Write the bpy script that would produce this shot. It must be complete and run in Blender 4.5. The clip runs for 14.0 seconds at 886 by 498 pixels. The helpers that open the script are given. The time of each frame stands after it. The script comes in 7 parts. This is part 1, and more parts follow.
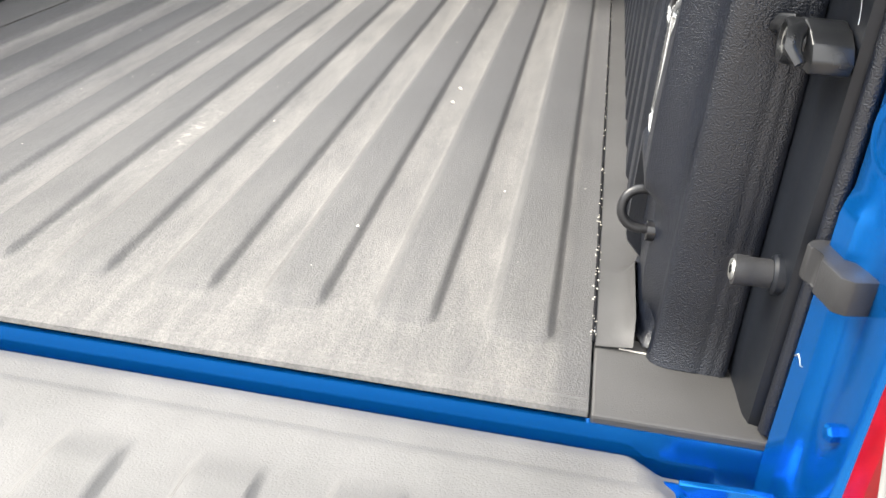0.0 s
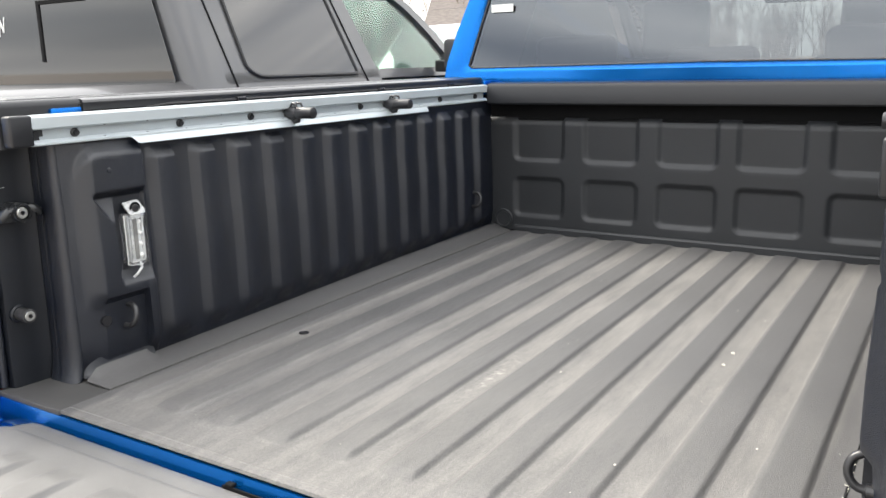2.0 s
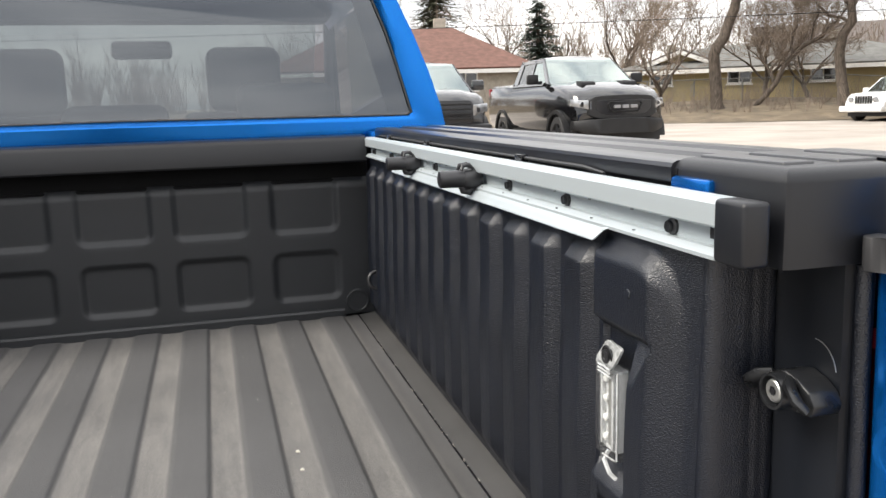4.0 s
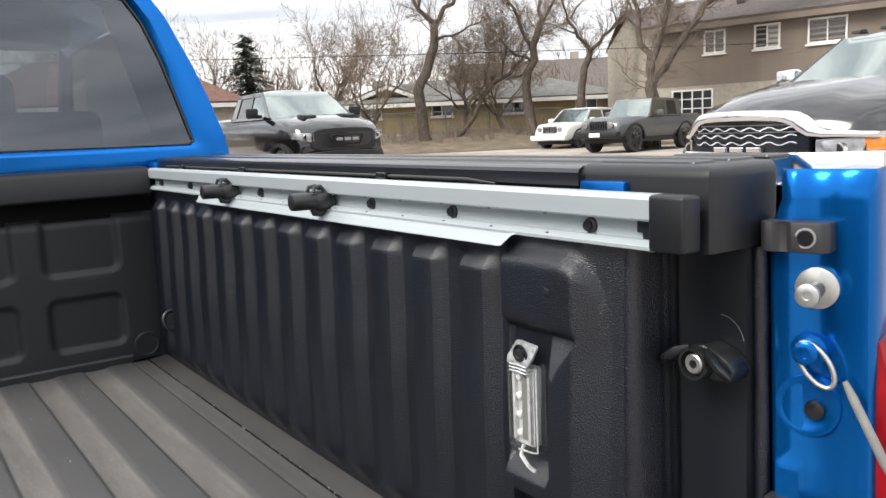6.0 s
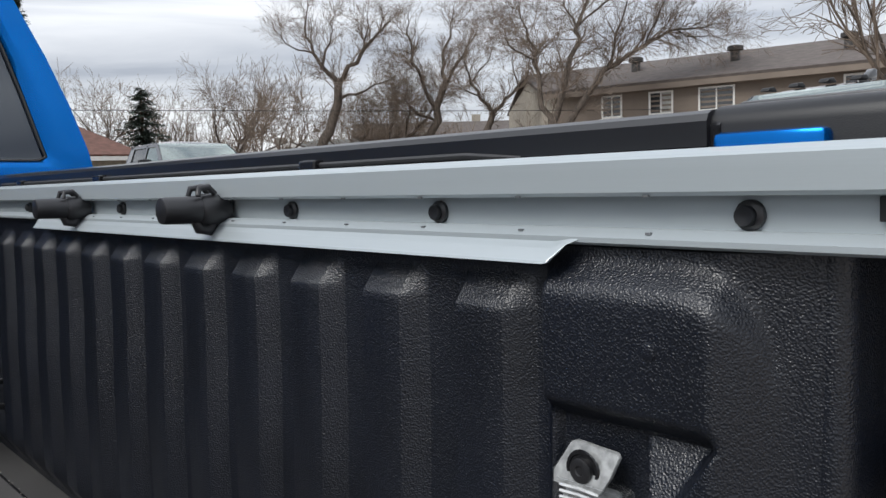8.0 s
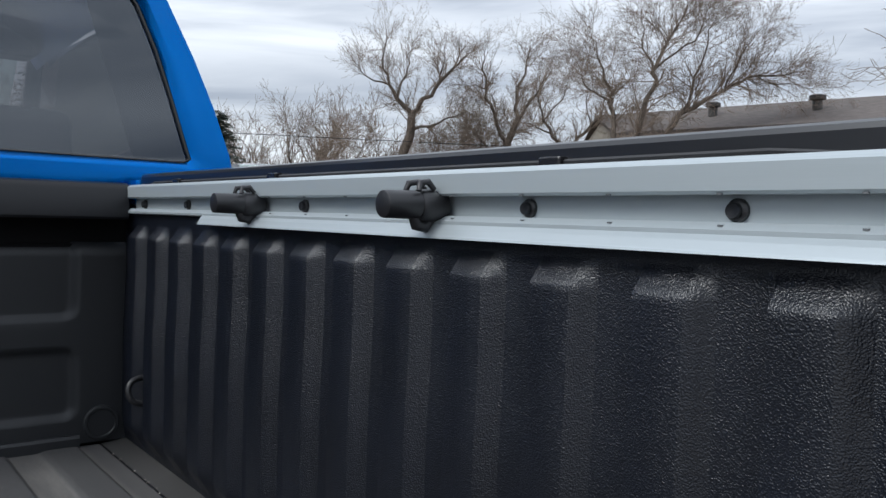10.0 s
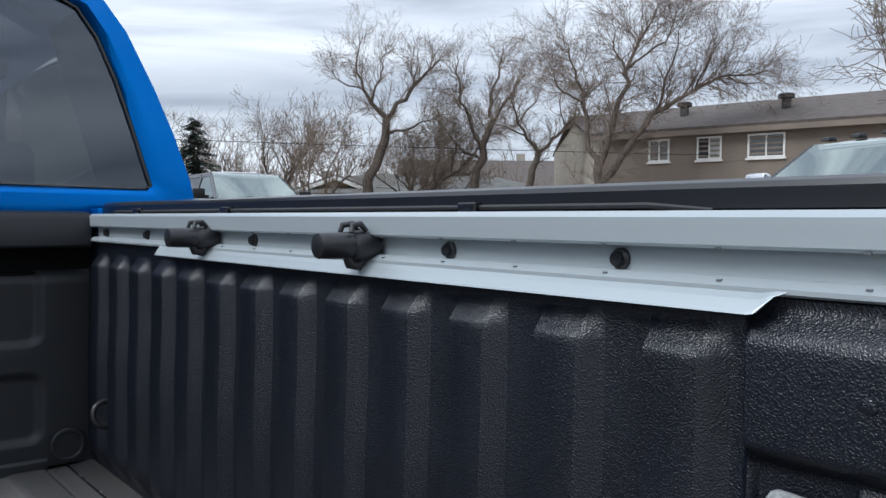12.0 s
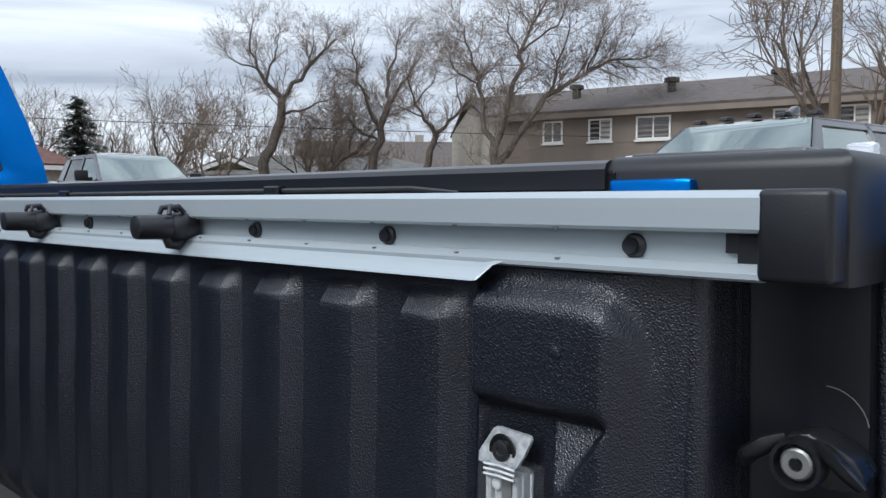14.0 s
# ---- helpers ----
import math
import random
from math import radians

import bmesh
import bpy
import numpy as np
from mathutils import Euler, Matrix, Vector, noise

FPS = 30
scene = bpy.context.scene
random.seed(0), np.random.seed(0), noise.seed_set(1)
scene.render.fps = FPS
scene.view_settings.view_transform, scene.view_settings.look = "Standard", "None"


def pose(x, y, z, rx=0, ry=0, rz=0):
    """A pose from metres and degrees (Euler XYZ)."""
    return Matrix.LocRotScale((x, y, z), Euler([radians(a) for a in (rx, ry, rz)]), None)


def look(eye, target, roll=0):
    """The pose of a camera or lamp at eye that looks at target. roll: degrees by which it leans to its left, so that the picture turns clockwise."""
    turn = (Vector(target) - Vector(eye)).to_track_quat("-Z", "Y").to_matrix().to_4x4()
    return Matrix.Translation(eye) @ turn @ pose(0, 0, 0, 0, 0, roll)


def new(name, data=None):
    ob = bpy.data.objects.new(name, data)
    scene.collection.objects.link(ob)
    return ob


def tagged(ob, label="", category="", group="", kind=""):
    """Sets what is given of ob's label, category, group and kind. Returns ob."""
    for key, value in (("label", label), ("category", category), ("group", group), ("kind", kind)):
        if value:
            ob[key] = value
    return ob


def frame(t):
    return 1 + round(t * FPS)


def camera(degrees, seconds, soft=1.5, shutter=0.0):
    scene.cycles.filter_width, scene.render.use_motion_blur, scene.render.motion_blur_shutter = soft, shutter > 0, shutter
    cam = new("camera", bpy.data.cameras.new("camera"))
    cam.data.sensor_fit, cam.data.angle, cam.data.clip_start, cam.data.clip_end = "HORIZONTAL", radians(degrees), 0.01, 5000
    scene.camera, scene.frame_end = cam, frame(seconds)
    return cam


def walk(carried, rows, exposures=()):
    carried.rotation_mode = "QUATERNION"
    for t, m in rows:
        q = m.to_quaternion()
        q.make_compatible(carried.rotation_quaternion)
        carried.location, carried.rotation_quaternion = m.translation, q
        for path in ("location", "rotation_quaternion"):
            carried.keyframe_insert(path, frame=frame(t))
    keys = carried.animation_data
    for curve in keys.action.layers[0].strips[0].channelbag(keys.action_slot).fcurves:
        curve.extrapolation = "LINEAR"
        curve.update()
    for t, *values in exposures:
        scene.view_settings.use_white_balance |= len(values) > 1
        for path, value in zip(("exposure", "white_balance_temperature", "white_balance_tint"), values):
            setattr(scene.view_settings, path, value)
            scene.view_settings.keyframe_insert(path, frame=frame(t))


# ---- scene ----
cam = camera(56.3, 14.0)
PATH = [
    (0, (0.609, -0.656, 1.398), (0.337, 1.063, 0.412), 3.5),
    (0.5, (0.75, -0.772, 1.458), (0.152, 0.926, 0.588), 0.8),
    (1, (0.837, -0.868, 1.464), (-0.067, 0.801, 0.833), -0.8),
    (1.5, (0.856, -0.915, 1.47), (-0.186, 0.701, 0.917), -0.3),
    (2, (0.764, -0.86, 1.495), (-0.286, 0.786, 1.059), -1.4),
    (2.5, (0.637, -0.743, 1.5), (-0.233, 1.019, 1.126), -1.8),
    (3, (0.449, -0.668, 1.486), (0.091, 1.264, 1.113), -1.7),
    (3.5, (0.287, -0.629, 1.505), (0.516, 1.321, 1.129), -1.4),
    (4, (0.262, -0.596, 1.511), (0.786, 1.303, 1.163), -1.6),
    (4.2, (0.245, -0.596, 1.511), (0.852, 1.278, 1.168), -2.6),
    (6.3, (0.041, -0.457, 1.487), (1.226, 1.132, 1.222), -2.0),
    (6.5, (0.053, -0.401, 1.475), (1.264, 1.173, 1.24), -1.9),
    (7, (0.125, -0.256, 1.45), (1.381, 1.289, 1.262), -1.4),
    (7.5, (0.216, -0.148, 1.415), (1.514, 1.364, 1.247), -1.3),
    (8, (0.272, -0.08, 1.402), (1.605, 1.403, 1.246), -1.5),
    (8.5, (0.209, -0.001, 1.387), (1.503, 1.519, 1.264), 0.0),
    (9, (0.171, 0.069, 1.367), (1.398, 1.645, 1.276), 0.9),
    (11.3, (0.176, 0.029, 1.379), (1.414, 1.599, 1.325), 2.1),
    (11.5, (0.18, 0.002, 1.384), (1.429, 1.562, 1.325), 1.6),
    (12, (0.17, -0.02, 1.409), (1.435, 1.528, 1.343), 0.5),
    (12.5, (0.17, -0.032, 1.404), (1.455, 1.499, 1.325), -0.1),
    (13, (0.173, -0.07, 1.407), (1.49, 1.433, 1.317), -0.1),
    (13.5, (0.182, -0.113, 1.403), (1.556, 1.336, 1.302), 0.2),
    (14, (0.188, -0.163, 1.41), (1.627, 1.222, 1.3), 0.1),
]
EXPOSURES = [(0.0, 1.92, 6900, 8), (1.0, 1.8, 6900, 8), (1.5, 1.72, 6900, 8), (2.0, 1.6, 6900, 8), (2.5, 1.13, 6950, 8), (3.0, 0.8, 7000, 9), (4.0, 0.92, 6900, 9), (6.5, 0.48, 6650, 9), (7.5, 0.02, 6400, 9), (9.0, -0.12, 6200, 8), (11.5, -0.1, 5850, 7), (14.0, -0.05, 5850, 7)]
walk(cam, [(t, look(eye, target, roll)) for t, eye, target, roll in PATH], EXPOSURES)

# ---------------------------------------------------------------- light
world = bpy.data.worlds.new("overcast_sky")
scene.world = world
world.use_nodes = True


def build_sky():
    nt = world.node_tree
    nt.nodes.clear()
    out = nt.nodes.new("ShaderNodeOutputWorld")
    bg = nt.nodes.new("ShaderNodeBackground")
    sky = nt.nodes.new("ShaderNodeTexSky")
    sky.sky_type, sky.sun_disc = "NISHITA", False
    sky.sun_elevation, sky.sun_rotation = radians(48), radians(-86)
    tc = nt.nodes.new("ShaderNodeTexCoord")
    mp = nt.nodes.new("ShaderNodeMapping")
    mp.inputs["Scale"].default_value = (1.1, 1.1, 9.0)
    mp.inputs["Rotation"].default_value = (0.05, -0.04, 0.6)
    n1 = nt.nodes.new("ShaderNodeTexNoise")
    n1.inputs["Scale"].default_value, n1.inputs["Detail"].default_value = 1.6, 7.0
    n1.inputs["Roughness"].default_value, n1.inputs["Distortion"].default_value = 0.52, 0.5
    clouds = nt.nodes.new("ShaderNodeValToRGB")
    clouds.color_ramp.elements[0].position, clouds.color_ramp.elements[0].color = 0.34, (4.7, 5.0, 5.7, 1)
    clouds.color_ramp.elements[1].position, clouds.color_ramp.elements[1].color = 0.68, (11.2, 11.2, 11.4, 1)
    mix = nt.nodes.new("ShaderNodeMix")
    mix.data_type = "RGBA"
    mix.inputs["Factor"].default_value = 0.9
    nt.links.new(tc.outputs["Generated"], mp.inputs["Vector"])
    nt.links.new(mp.outputs["Vector"], n1.inputs["Vector"])
    nt.links.new(n1.outputs["Fac"], clouds.inputs["Fac"])
    nt.links.new(sky.outputs["Color"], mix.inputs["A"])
    nt.links.new(clouds.outputs["Color"], mix.inputs["B"])
    sep = nt.nodes.new("ShaderNodeSeparateXYZ")
    nt.links.new(tc.outputs["Generated"], sep.inputs[0])
    zen = nt.nodes.new("ShaderNodeMapRange")
    zen.inputs["From Min"].default_value, zen.inputs["From Max"].default_value = 0.1, 0.9
    zen.inputs["To Min"].default_value, zen.inputs["To Max"].default_value = 0.098, 0.18
    nt.links.new(sep.outputs["Z"], zen.inputs["Value"])
    nt.links.new(mix.outputs["Result"], bg.inputs["Color"])
    nt.links.new(zen.outputs["Result"], bg.inputs["Strength"])
    nt.links.new(bg.outputs["Background"], out.inputs["Surface"])


build_sky()
sun = new("sun", bpy.data.lights.new("sun", "SUN"))
sun.data.energy, sun.data.angle, sun.data.color = 2.2, radians(25), (1.0, 0.96, 0.9)
sun.matrix_basis = look((-7, 0.5, 8), (0, 0, 0.9))

# ---------------------------------------------------------------- materials


def material(name, color, rough=0.5, metal=0.0, coat=0.0, vary=0.0, vscale=6.0, color2=None, bump=0.0, bscale=200.0,
             bdist=0.001, spec=0.5, kind="noise", stretch=(1, 1, 1), detail=4.0, island=False, rvary=0.0):
    m = bpy.data.materials.new(name)
    m.use_nodes = True
    nt = m.node_tree
    b = nt.nodes["Principled BSDF"]
    b.inputs["Base Color"].default_value = (*color, 1)
    b.inputs["Roughness"].default_value = rough
    b.inputs["Metallic"].default_value = metal
    b.inputs["Specular IOR Level"].default_value = spec
    b.inputs["Coat Weight"].default_value = coat
    b.inputs["Coat Roughness"].default_value = 0.06
    tc = nt.nodes.new("ShaderNodeTexCoord")
    mp = nt.nodes.new("ShaderNodeMapping")
    mp.inputs["Scale"].default_value = stretch
    nt.links.new(tc.outputs["Object"], mp.inputs["Vector"])
    if vary > 0:
        n = nt.nodes.new("ShaderNodeTexNoise")
        n.inputs["Scale"].default_value, n.inputs["Detail"].default_value = vscale, detail
        nt.links.new(mp.outputs["Vector"], n.inputs["Vector"])
        ramp = nt.nodes.new("ShaderNodeValToRGB")
        c2 = color2 or tuple(c * (1 - vary) for c in color)
        ramp.color_ramp.elements[0].position, ramp.color_ramp.elements[0].color = 0.34, (*c2, 1)
        ramp.color_ramp.elements[1].position, ramp.color_ramp.elements[1].color = 0.66, (*color, 1)
        nt.links.new(n.outputs["Fac"], ramp.inputs["Fac"])
        nt.links.new(ramp.outputs["Color"], b.inputs["Base Color"])
        if rvary > 0:
            mr = nt.nodes.new("ShaderNodeMapRange")
            mr.inputs["To Min"].default_value, mr.inputs["To Max"].default_value = rough - rvary, rough + rvary
            nt.links.new(n.outputs["Fac"], mr.inputs["Value"])
            nt.links.new(mr.outputs["Result"], b.inputs["Roughness"])
    if bump > 0:
        if kind == "voronoi":
            t = nt.nodes.new("ShaderNodeTexVoronoi")
            t.inputs["Scale"].default_value = bscale
            t.feature = "SMOOTH_F1"
            o = t.outputs["Distance"]
        else:
            t = nt.nodes.new("ShaderNodeTexNoise")
            t.inputs["Scale"].default_value, t.inputs["Detail"].default_value = bscale, 3.0
            o = t.outputs["Fac"]
        nt.links.new(mp.outputs["Vector"], t.inputs["Vector"])
        bp = nt.nodes.new("ShaderNodeBump")
        bp.inputs["Strength"].default_value, bp.inputs["Distance"].default_value = bump, bdist
        nt.links.new(o, bp.inputs["Height"])
        nt.links.new(bp.outputs["Normal"], b.inputs["Normal"])
    return m


def glass_material(name, tint, gloss=0.06, sheen=(1, 1, 1)):
    """A thin pane: tinted see-through with a mirror-like gloss."""
    m = bpy.data.materials.new(name)
    m.use_nodes = True
    nt = m.node_tree
    nt.nodes.clear()
    out = nt.nodes.new("ShaderNodeOutputMaterial")
    tr = nt.nodes.new("ShaderNodeBsdfTransparent")
    tr.inputs["Color"].default_value = (*tint, 1)
    gl = nt.nodes.new("ShaderNodeBsdfGlossy")
    gl.inputs["Roughness"].default_value = 0.01
    gl.inputs["Color"].default_value = (*sheen, 1)
    lw = nt.nodes.new("ShaderNodeLayerWeight")
    lw.inputs["Blend"].default_value = 0.5
    fr = nt.nodes.new("ShaderNodeMath")
    fr.operation = "POWER"
    fr.inputs[1].default_value = 5.0
    nt.links.new(lw.outputs["Facing"], fr.inputs[0])
    ad = nt.nodes.new("ShaderNodeMath")
    ad.operation = "ADD"
    ad.inputs[1].default_value = gloss + 0.03
    mix = nt.nodes.new("ShaderNodeMixShader")
    nt.links.new(fr.outputs[0], ad.inputs[0])
    nt.links.new(ad.outputs[0], mix.inputs["Fac"])
    nt.links.new(tr.outputs[0], mix.inputs[1])
    nt.links.new(gl.outputs[0], mix.inputs[2])
    nt.links.new(mix.outputs[0], out.inputs["Surface"])
    return m


LINER = material("textured_black_liner", (0.0042, 0.0062, 0.0122), 0.33, vary=0.3, vscale=9, bump=0.74, bscale=740, bdist=0.00102, kind="voronoi", spec=0.66)
SMOOTH_LINER = material("smooth_black_liner", (0.0062, 0.0078, 0.0115), 0.42, vary=0.3, vscale=5, bump=0.25, bscale=900, bdist=0.0006, spec=0.38)
PANEL_BLACK = material("front_panel_black", (0.0185, 0.0202, 0.0232), 0.5, vary=0.2, vscale=4, bump=0.3, bscale=600, bdist=0.0009, spec=0.46)
CAP_BLACK = material("satin_black_cap", (0.0078, 0.0086, 0.0112), 0.42, spec=0.45, vary=0.15, vscale=3, bump=0.2, bscale=1100, bdist=0.0005)
GLOSS_BLACK = material("gloss_black_plastic", (0.012, 0.012, 0.014), 0.2, vary=0.3, vscale=10)
LID_BLACK = material("satin_lid_plastic", (0.0075, 0.0078, 0.0105), 0.3, vary=0.2, vscale=5, bump=0.05, bscale=900, bdist=0.0004, spec=0.9)
# near-black for the shade painted under the front beam, also dark joints and clips
SHADOW_BLACK = material("matt_shadow_black", (0.005, 0.005, 0.0055), 0.8, vary=0.2, vscale=6, spec=0.15)
PRIVACY = material("privacy_glass", (0.012, 0.012, 0.013), 0.03, vary=0.2, vscale=1.5, spec=0.9)
RUBBER = material("grey_rubber", (0.03, 0.03, 0.032), 0.55, vary=0.3, vscale=20, bump=0.3, bscale=500, bdist=0.0006)
BLUE = material("blue_metallic_paint", (0.0, 0.124, 0.445), 0.22, metal=0.75, coat=0.1, vary=0.08, vscale=1800, spec=0.3)
ALU = material("anodised_aluminium", (0.43, 0.475, 0.497), 0.42, metal=0.35, vary=0.06, vscale=3, bump=0.15, bscale=60, bdist=0.0003, stretch=(12, 0.4, 12))
HOOK_BLACK = material("scuffed_hook_plastic", (0.016, 0.017, 0.019), 0.3, vary=0.5, vscale=40, rvary=0.12, bump=0.2, bscale=400, bdist=0.0006)
NICK = material("worn_nick", (0.16, 0.17, 0.18), 0.6, vary=0.4, vscale=300)
STEEL = material("bolt_steel", (0.62, 0.62, 0.6), 0.35, metal=0.9, vary=0.2, vscale=80)
DARK_STEEL = material("black_coated_steel", (0.02, 0.02, 0.022), 0.35, vary=0.3, vscale=60)
CHROME = material("chrome", (0.82, 0.82, 0.83), 0.1, metal=1.0, vary=0.05, vscale=4)
GREY_PLASTIC = material("grey_cable_sleeve", (0.22, 0.22, 0.21), 0.5, vary=0.2, vscale=30)
RED_LENS = material("red_lens", (0.27, 0.002, 0.008), 0.3, coat=0.08, spec=0.25, vary=0.3, vscale=30)
WHITE_LENS = material("white_lens", (0.42, 0.41, 0.38), 0.15, coat=1.0, vary=0.15, vscale=60)
AMBER = material("amber_lens", (0.8, 0.22, 0.01), 0.15, coat=1.0, vary=0.2, vscale=40)
LED_WHITE = material("led_reflector", (0.62, 0.63, 0.63), 0.25, metal=0.0, vary=0.12, vscale=150)
TAB_METAL = material("lamp_tab", (0.72, 0.73, 0.73), 0.15, metal=0.2, coat=0.5, vary=0.35, vscale=110)
CLEAR_TAB = material("clear_tab_plastic", (0.4, 0.41, 0.41), 0.12, coat=1.0, vary=0.5, vscale=140)
WHITE = material("white_label", (0.8, 0.8, 0.78), 0.6, vary=0.05, vscale=10)
DIRT = material("pale_grit", (0.6, 0.57, 0.5), 0.9, vary=0.3, vscale=100)
GLASS_DARK = glass_material("tinted_rear_glass", (0.17, 0.17, 0.175), 0.055, (0.92, 1.0, 1.1))
GLASS_CLEAR = glass_material("clear_glass", (0.72, 0.82, 0.78), 0.04)
GLASS_SIDE = glass_material("clear_door_glass", (0.94, 0.975, 0.955), 0.0)
LENS = glass_material("clear_lens", (0.98, 0.985, 0.985), 0.08)
TRIM = material("interior_trim", (0.02, 0.02, 0.021), 0.7, vary=0.2, vscale=8)


def floor_material():
    """Sprayed liner: dark grey, with tan dust in the low channels and towards the tailgate."""
    m = material("dusty_bed_floor", (0.1, 0.1, 0.1), 0.62, bump=0.95, bscale=420, bdist=0.0015, spec=0.5)
    nt = m.node_tree
    b = nt.nodes["Principled BSDF"]
    tc = nt.nodes["Texture Coordinate"]
    sep = nt.nodes.new("ShaderNodeSeparateXYZ")
    nt.links.new(tc.outputs["Object"], sep.inputs[0])
    # height above the sloping floor plane: dust lies in the channels
    my = nt.nodes.new("ShaderNodeMath")
    my.operation = "MULTIPLY_ADD"
    my.inputs[1].default_value, my.inputs[2].default_value = -0.0065, -0.867
    nt.links.new(sep.outputs["Y"], my.inputs[0])
    hz = nt.nodes.new("ShaderNodeMath")
    hz.operation = "ADD"
    nt.links.new(sep.outputs["Z"], hz.inputs[0])
    nt.links.new(my.outputs[0], hz.inputs[1])
    low = nt.nodes.new("ShaderNodeMapRange")
    low.inputs["From Min"].default_value, low.inputs["From Max"].default_value = 0.005, 0.0008
    nt.links.new(hz.outputs[0], low.inputs["Value"])
    # trodden dust spreads over the ribs near the tailgate
    rear = nt.nodes.new("ShaderNodeMapRange")
    rear.inputs["From Min"].default_value, rear.inputs["From Max"].default_value = 0.8, 0.08
    rear.inputs["To Min"].default_value, rear.inputs["To Max"].default_value = 0.0, 0.6
    nt.links.new(sep.outputs["Y"], rear.inputs["Value"])
    dust = nt.nodes.new("ShaderNodeMath")
    dust.operation = "MAXIMUM"
    nt.links.new(low.outputs[0], dust.inputs[0])
    nt.links.new(rear.outputs[0], dust.inputs[1])
    n = nt.nodes.new("ShaderNodeTexNoise")
    n.inputs["Scale"].default_value, n.inputs["Detail"].default_value = 7.0, 8.0
    n.inputs["Roughness"].default_value = 0.65
    streak = nt.nodes.new("ShaderNodeMapping")
    streak.inputs["Scale"].default_value = (5.0, 0.9, 1.0)
    nt.links.new(tc.outputs["Object"], streak.inputs["Vector"])
    nt.links.new(streak.outputs["Vector"], n.inputs["Vector"])
    g = nt.nodes.new("ShaderNodeTexNoise")
    g.inputs["Scale"].default_value, g.inputs["Detail"].default_value = 260.0, 3.0
    nt.links.new(tc.outputs["Object"], g.inputs["Vector"])
    gm = nt.nodes.new("ShaderNodeMapRange")
    gm.inputs["From Min"].default_value, gm.inputs["From Max"].default_value = 0.3, 0.7
    gm.inputs["To Min"].default_value, gm.inputs["To Max"].default_value = 0.52, 1.0
    nt.links.new(g.outputs["Fac"], gm.inputs["Value"])
    nm = nt.nodes.new("ShaderNodeMapRange")
    nm.inputs["From Min"].default_value, nm.inputs["From Max"].default_value = 0.3, 0.62
    nm.inputs["To Min"].default_value = 0.35
    nt.links.new(n.outputs["Fac"], nm.inputs["Value"])
    f1 = nt.nodes.new("ShaderNodeMath")
    f1.operation = "MULTIPLY"
    nt.links.new(dust.outputs[0], f1.inputs[0])
    nt.links.new(nm.outputs[0], f1.inputs[1])
    ax = nt.nodes.new("ShaderNodeMath")
    ax.operation = "ABSOLUTE"
    nt.links.new(sep.outputs["X"], ax.inputs[0])
    mid = nt.nodes.new("ShaderNodeMapRange")
    mid.inputs["From Min"].default_value, mid.inputs["From Max"].default_value = 0.632, 0.616
    mid.inputs["To Min"].default_value = 0.25
    nt.links.new(ax.outputs[0], mid.inputs["Value"])
    f0 = nt.nodes.new("ShaderNodeMath")
    f0.operation = "MULTIPLY"
    nt.links.new(f1.outputs[0], f0.inputs[0])
    nt.links.new(mid.outputs[0], f0.inputs[1])
    f2 = nt.nodes.new("ShaderNodeMath")
    f2.operation = "MULTIPLY"
    nt.links.new(f0.outputs[0], f2.inputs[0])
    nt.links.new(gm.outputs[0], f2.inputs[1])
    mix = nt.nodes.new("ShaderNodeMix")
    mix.data_type = "RGBA"
    mix.inputs["A"].default_value, mix.inputs["B"].default_value = (0.060, 0.0588, 0.0598, 1), (0.160, 0.152, 0.142, 1)
    nt.links.new(f2.outputs[0], mix.inputs["Factor"])
    big = nt.nodes.new("ShaderNodeTexNoise")
    big.inputs["Scale"].default_value, big.inputs["Detail"].default_value = 2.2, 5.0
    nt.links.new(tc.outputs["Object"], big.inputs["Vector"])
    bm_ = nt.nodes.new("ShaderNodeMapRange")
    bm_.inputs["From Min"].default_value, bm_.inputs["From Max"].default_value = 0.3, 0.7
    bm_.inputs["To Min"].default_value, bm_.inputs["To Max"].default_value = 0.88, 1.12
    nt.links.new(big.outputs["Fac"], bm_.inputs["Value"])
    fine = nt.nodes.new("ShaderNodeTexNoise")
    fine.inputs["Scale"].default_value, fine.inputs["Detail"].default_value = 330.0, 2.0
    nt.links.new(tc.outputs["Object"], fine.inputs["Vector"])
    fm = nt.nodes.new("ShaderNodeMapRange")
    fm.inputs["From Min"].default_value, fm.inputs["From Max"].default_value = 0.3, 0.7
    fm.inputs["To Min"].default_value, fm.inputs["To Max"].default_value = 0.86, 1.14
    nt.links.new(fine.outputs["Fac"], fm.inputs["Value"])
    both = nt.nodes.new("ShaderNodeMath")
    both.operation = "MULTIPLY"
    nt.links.new(bm_.outputs[0], both.inputs[0])
    nt.links.new(fm.outputs[0], both.inputs[1])
    mul = nt.nodes.new("ShaderNodeMix")
    mul.data_type, mul.blend_type = "RGBA", "MULTIPLY"
    mul.inputs["Factor"].default_value = 1.0
    nt.links.new(mix.outputs["Result"], mul.inputs["A"])
    nt.links.new(both.outputs[0], mul.inputs["B"])
    # pale dried splashes in the middle channel
    sp = nt.nodes.new("ShaderNodeTexNoise")
    sp.inputs["Scale"].default_value, sp.inputs["Detail"].default_value = 55.0, 6.0
    nt.links.new(tc.outputs["Object"], sp.inputs["Vector"])
    chain = None
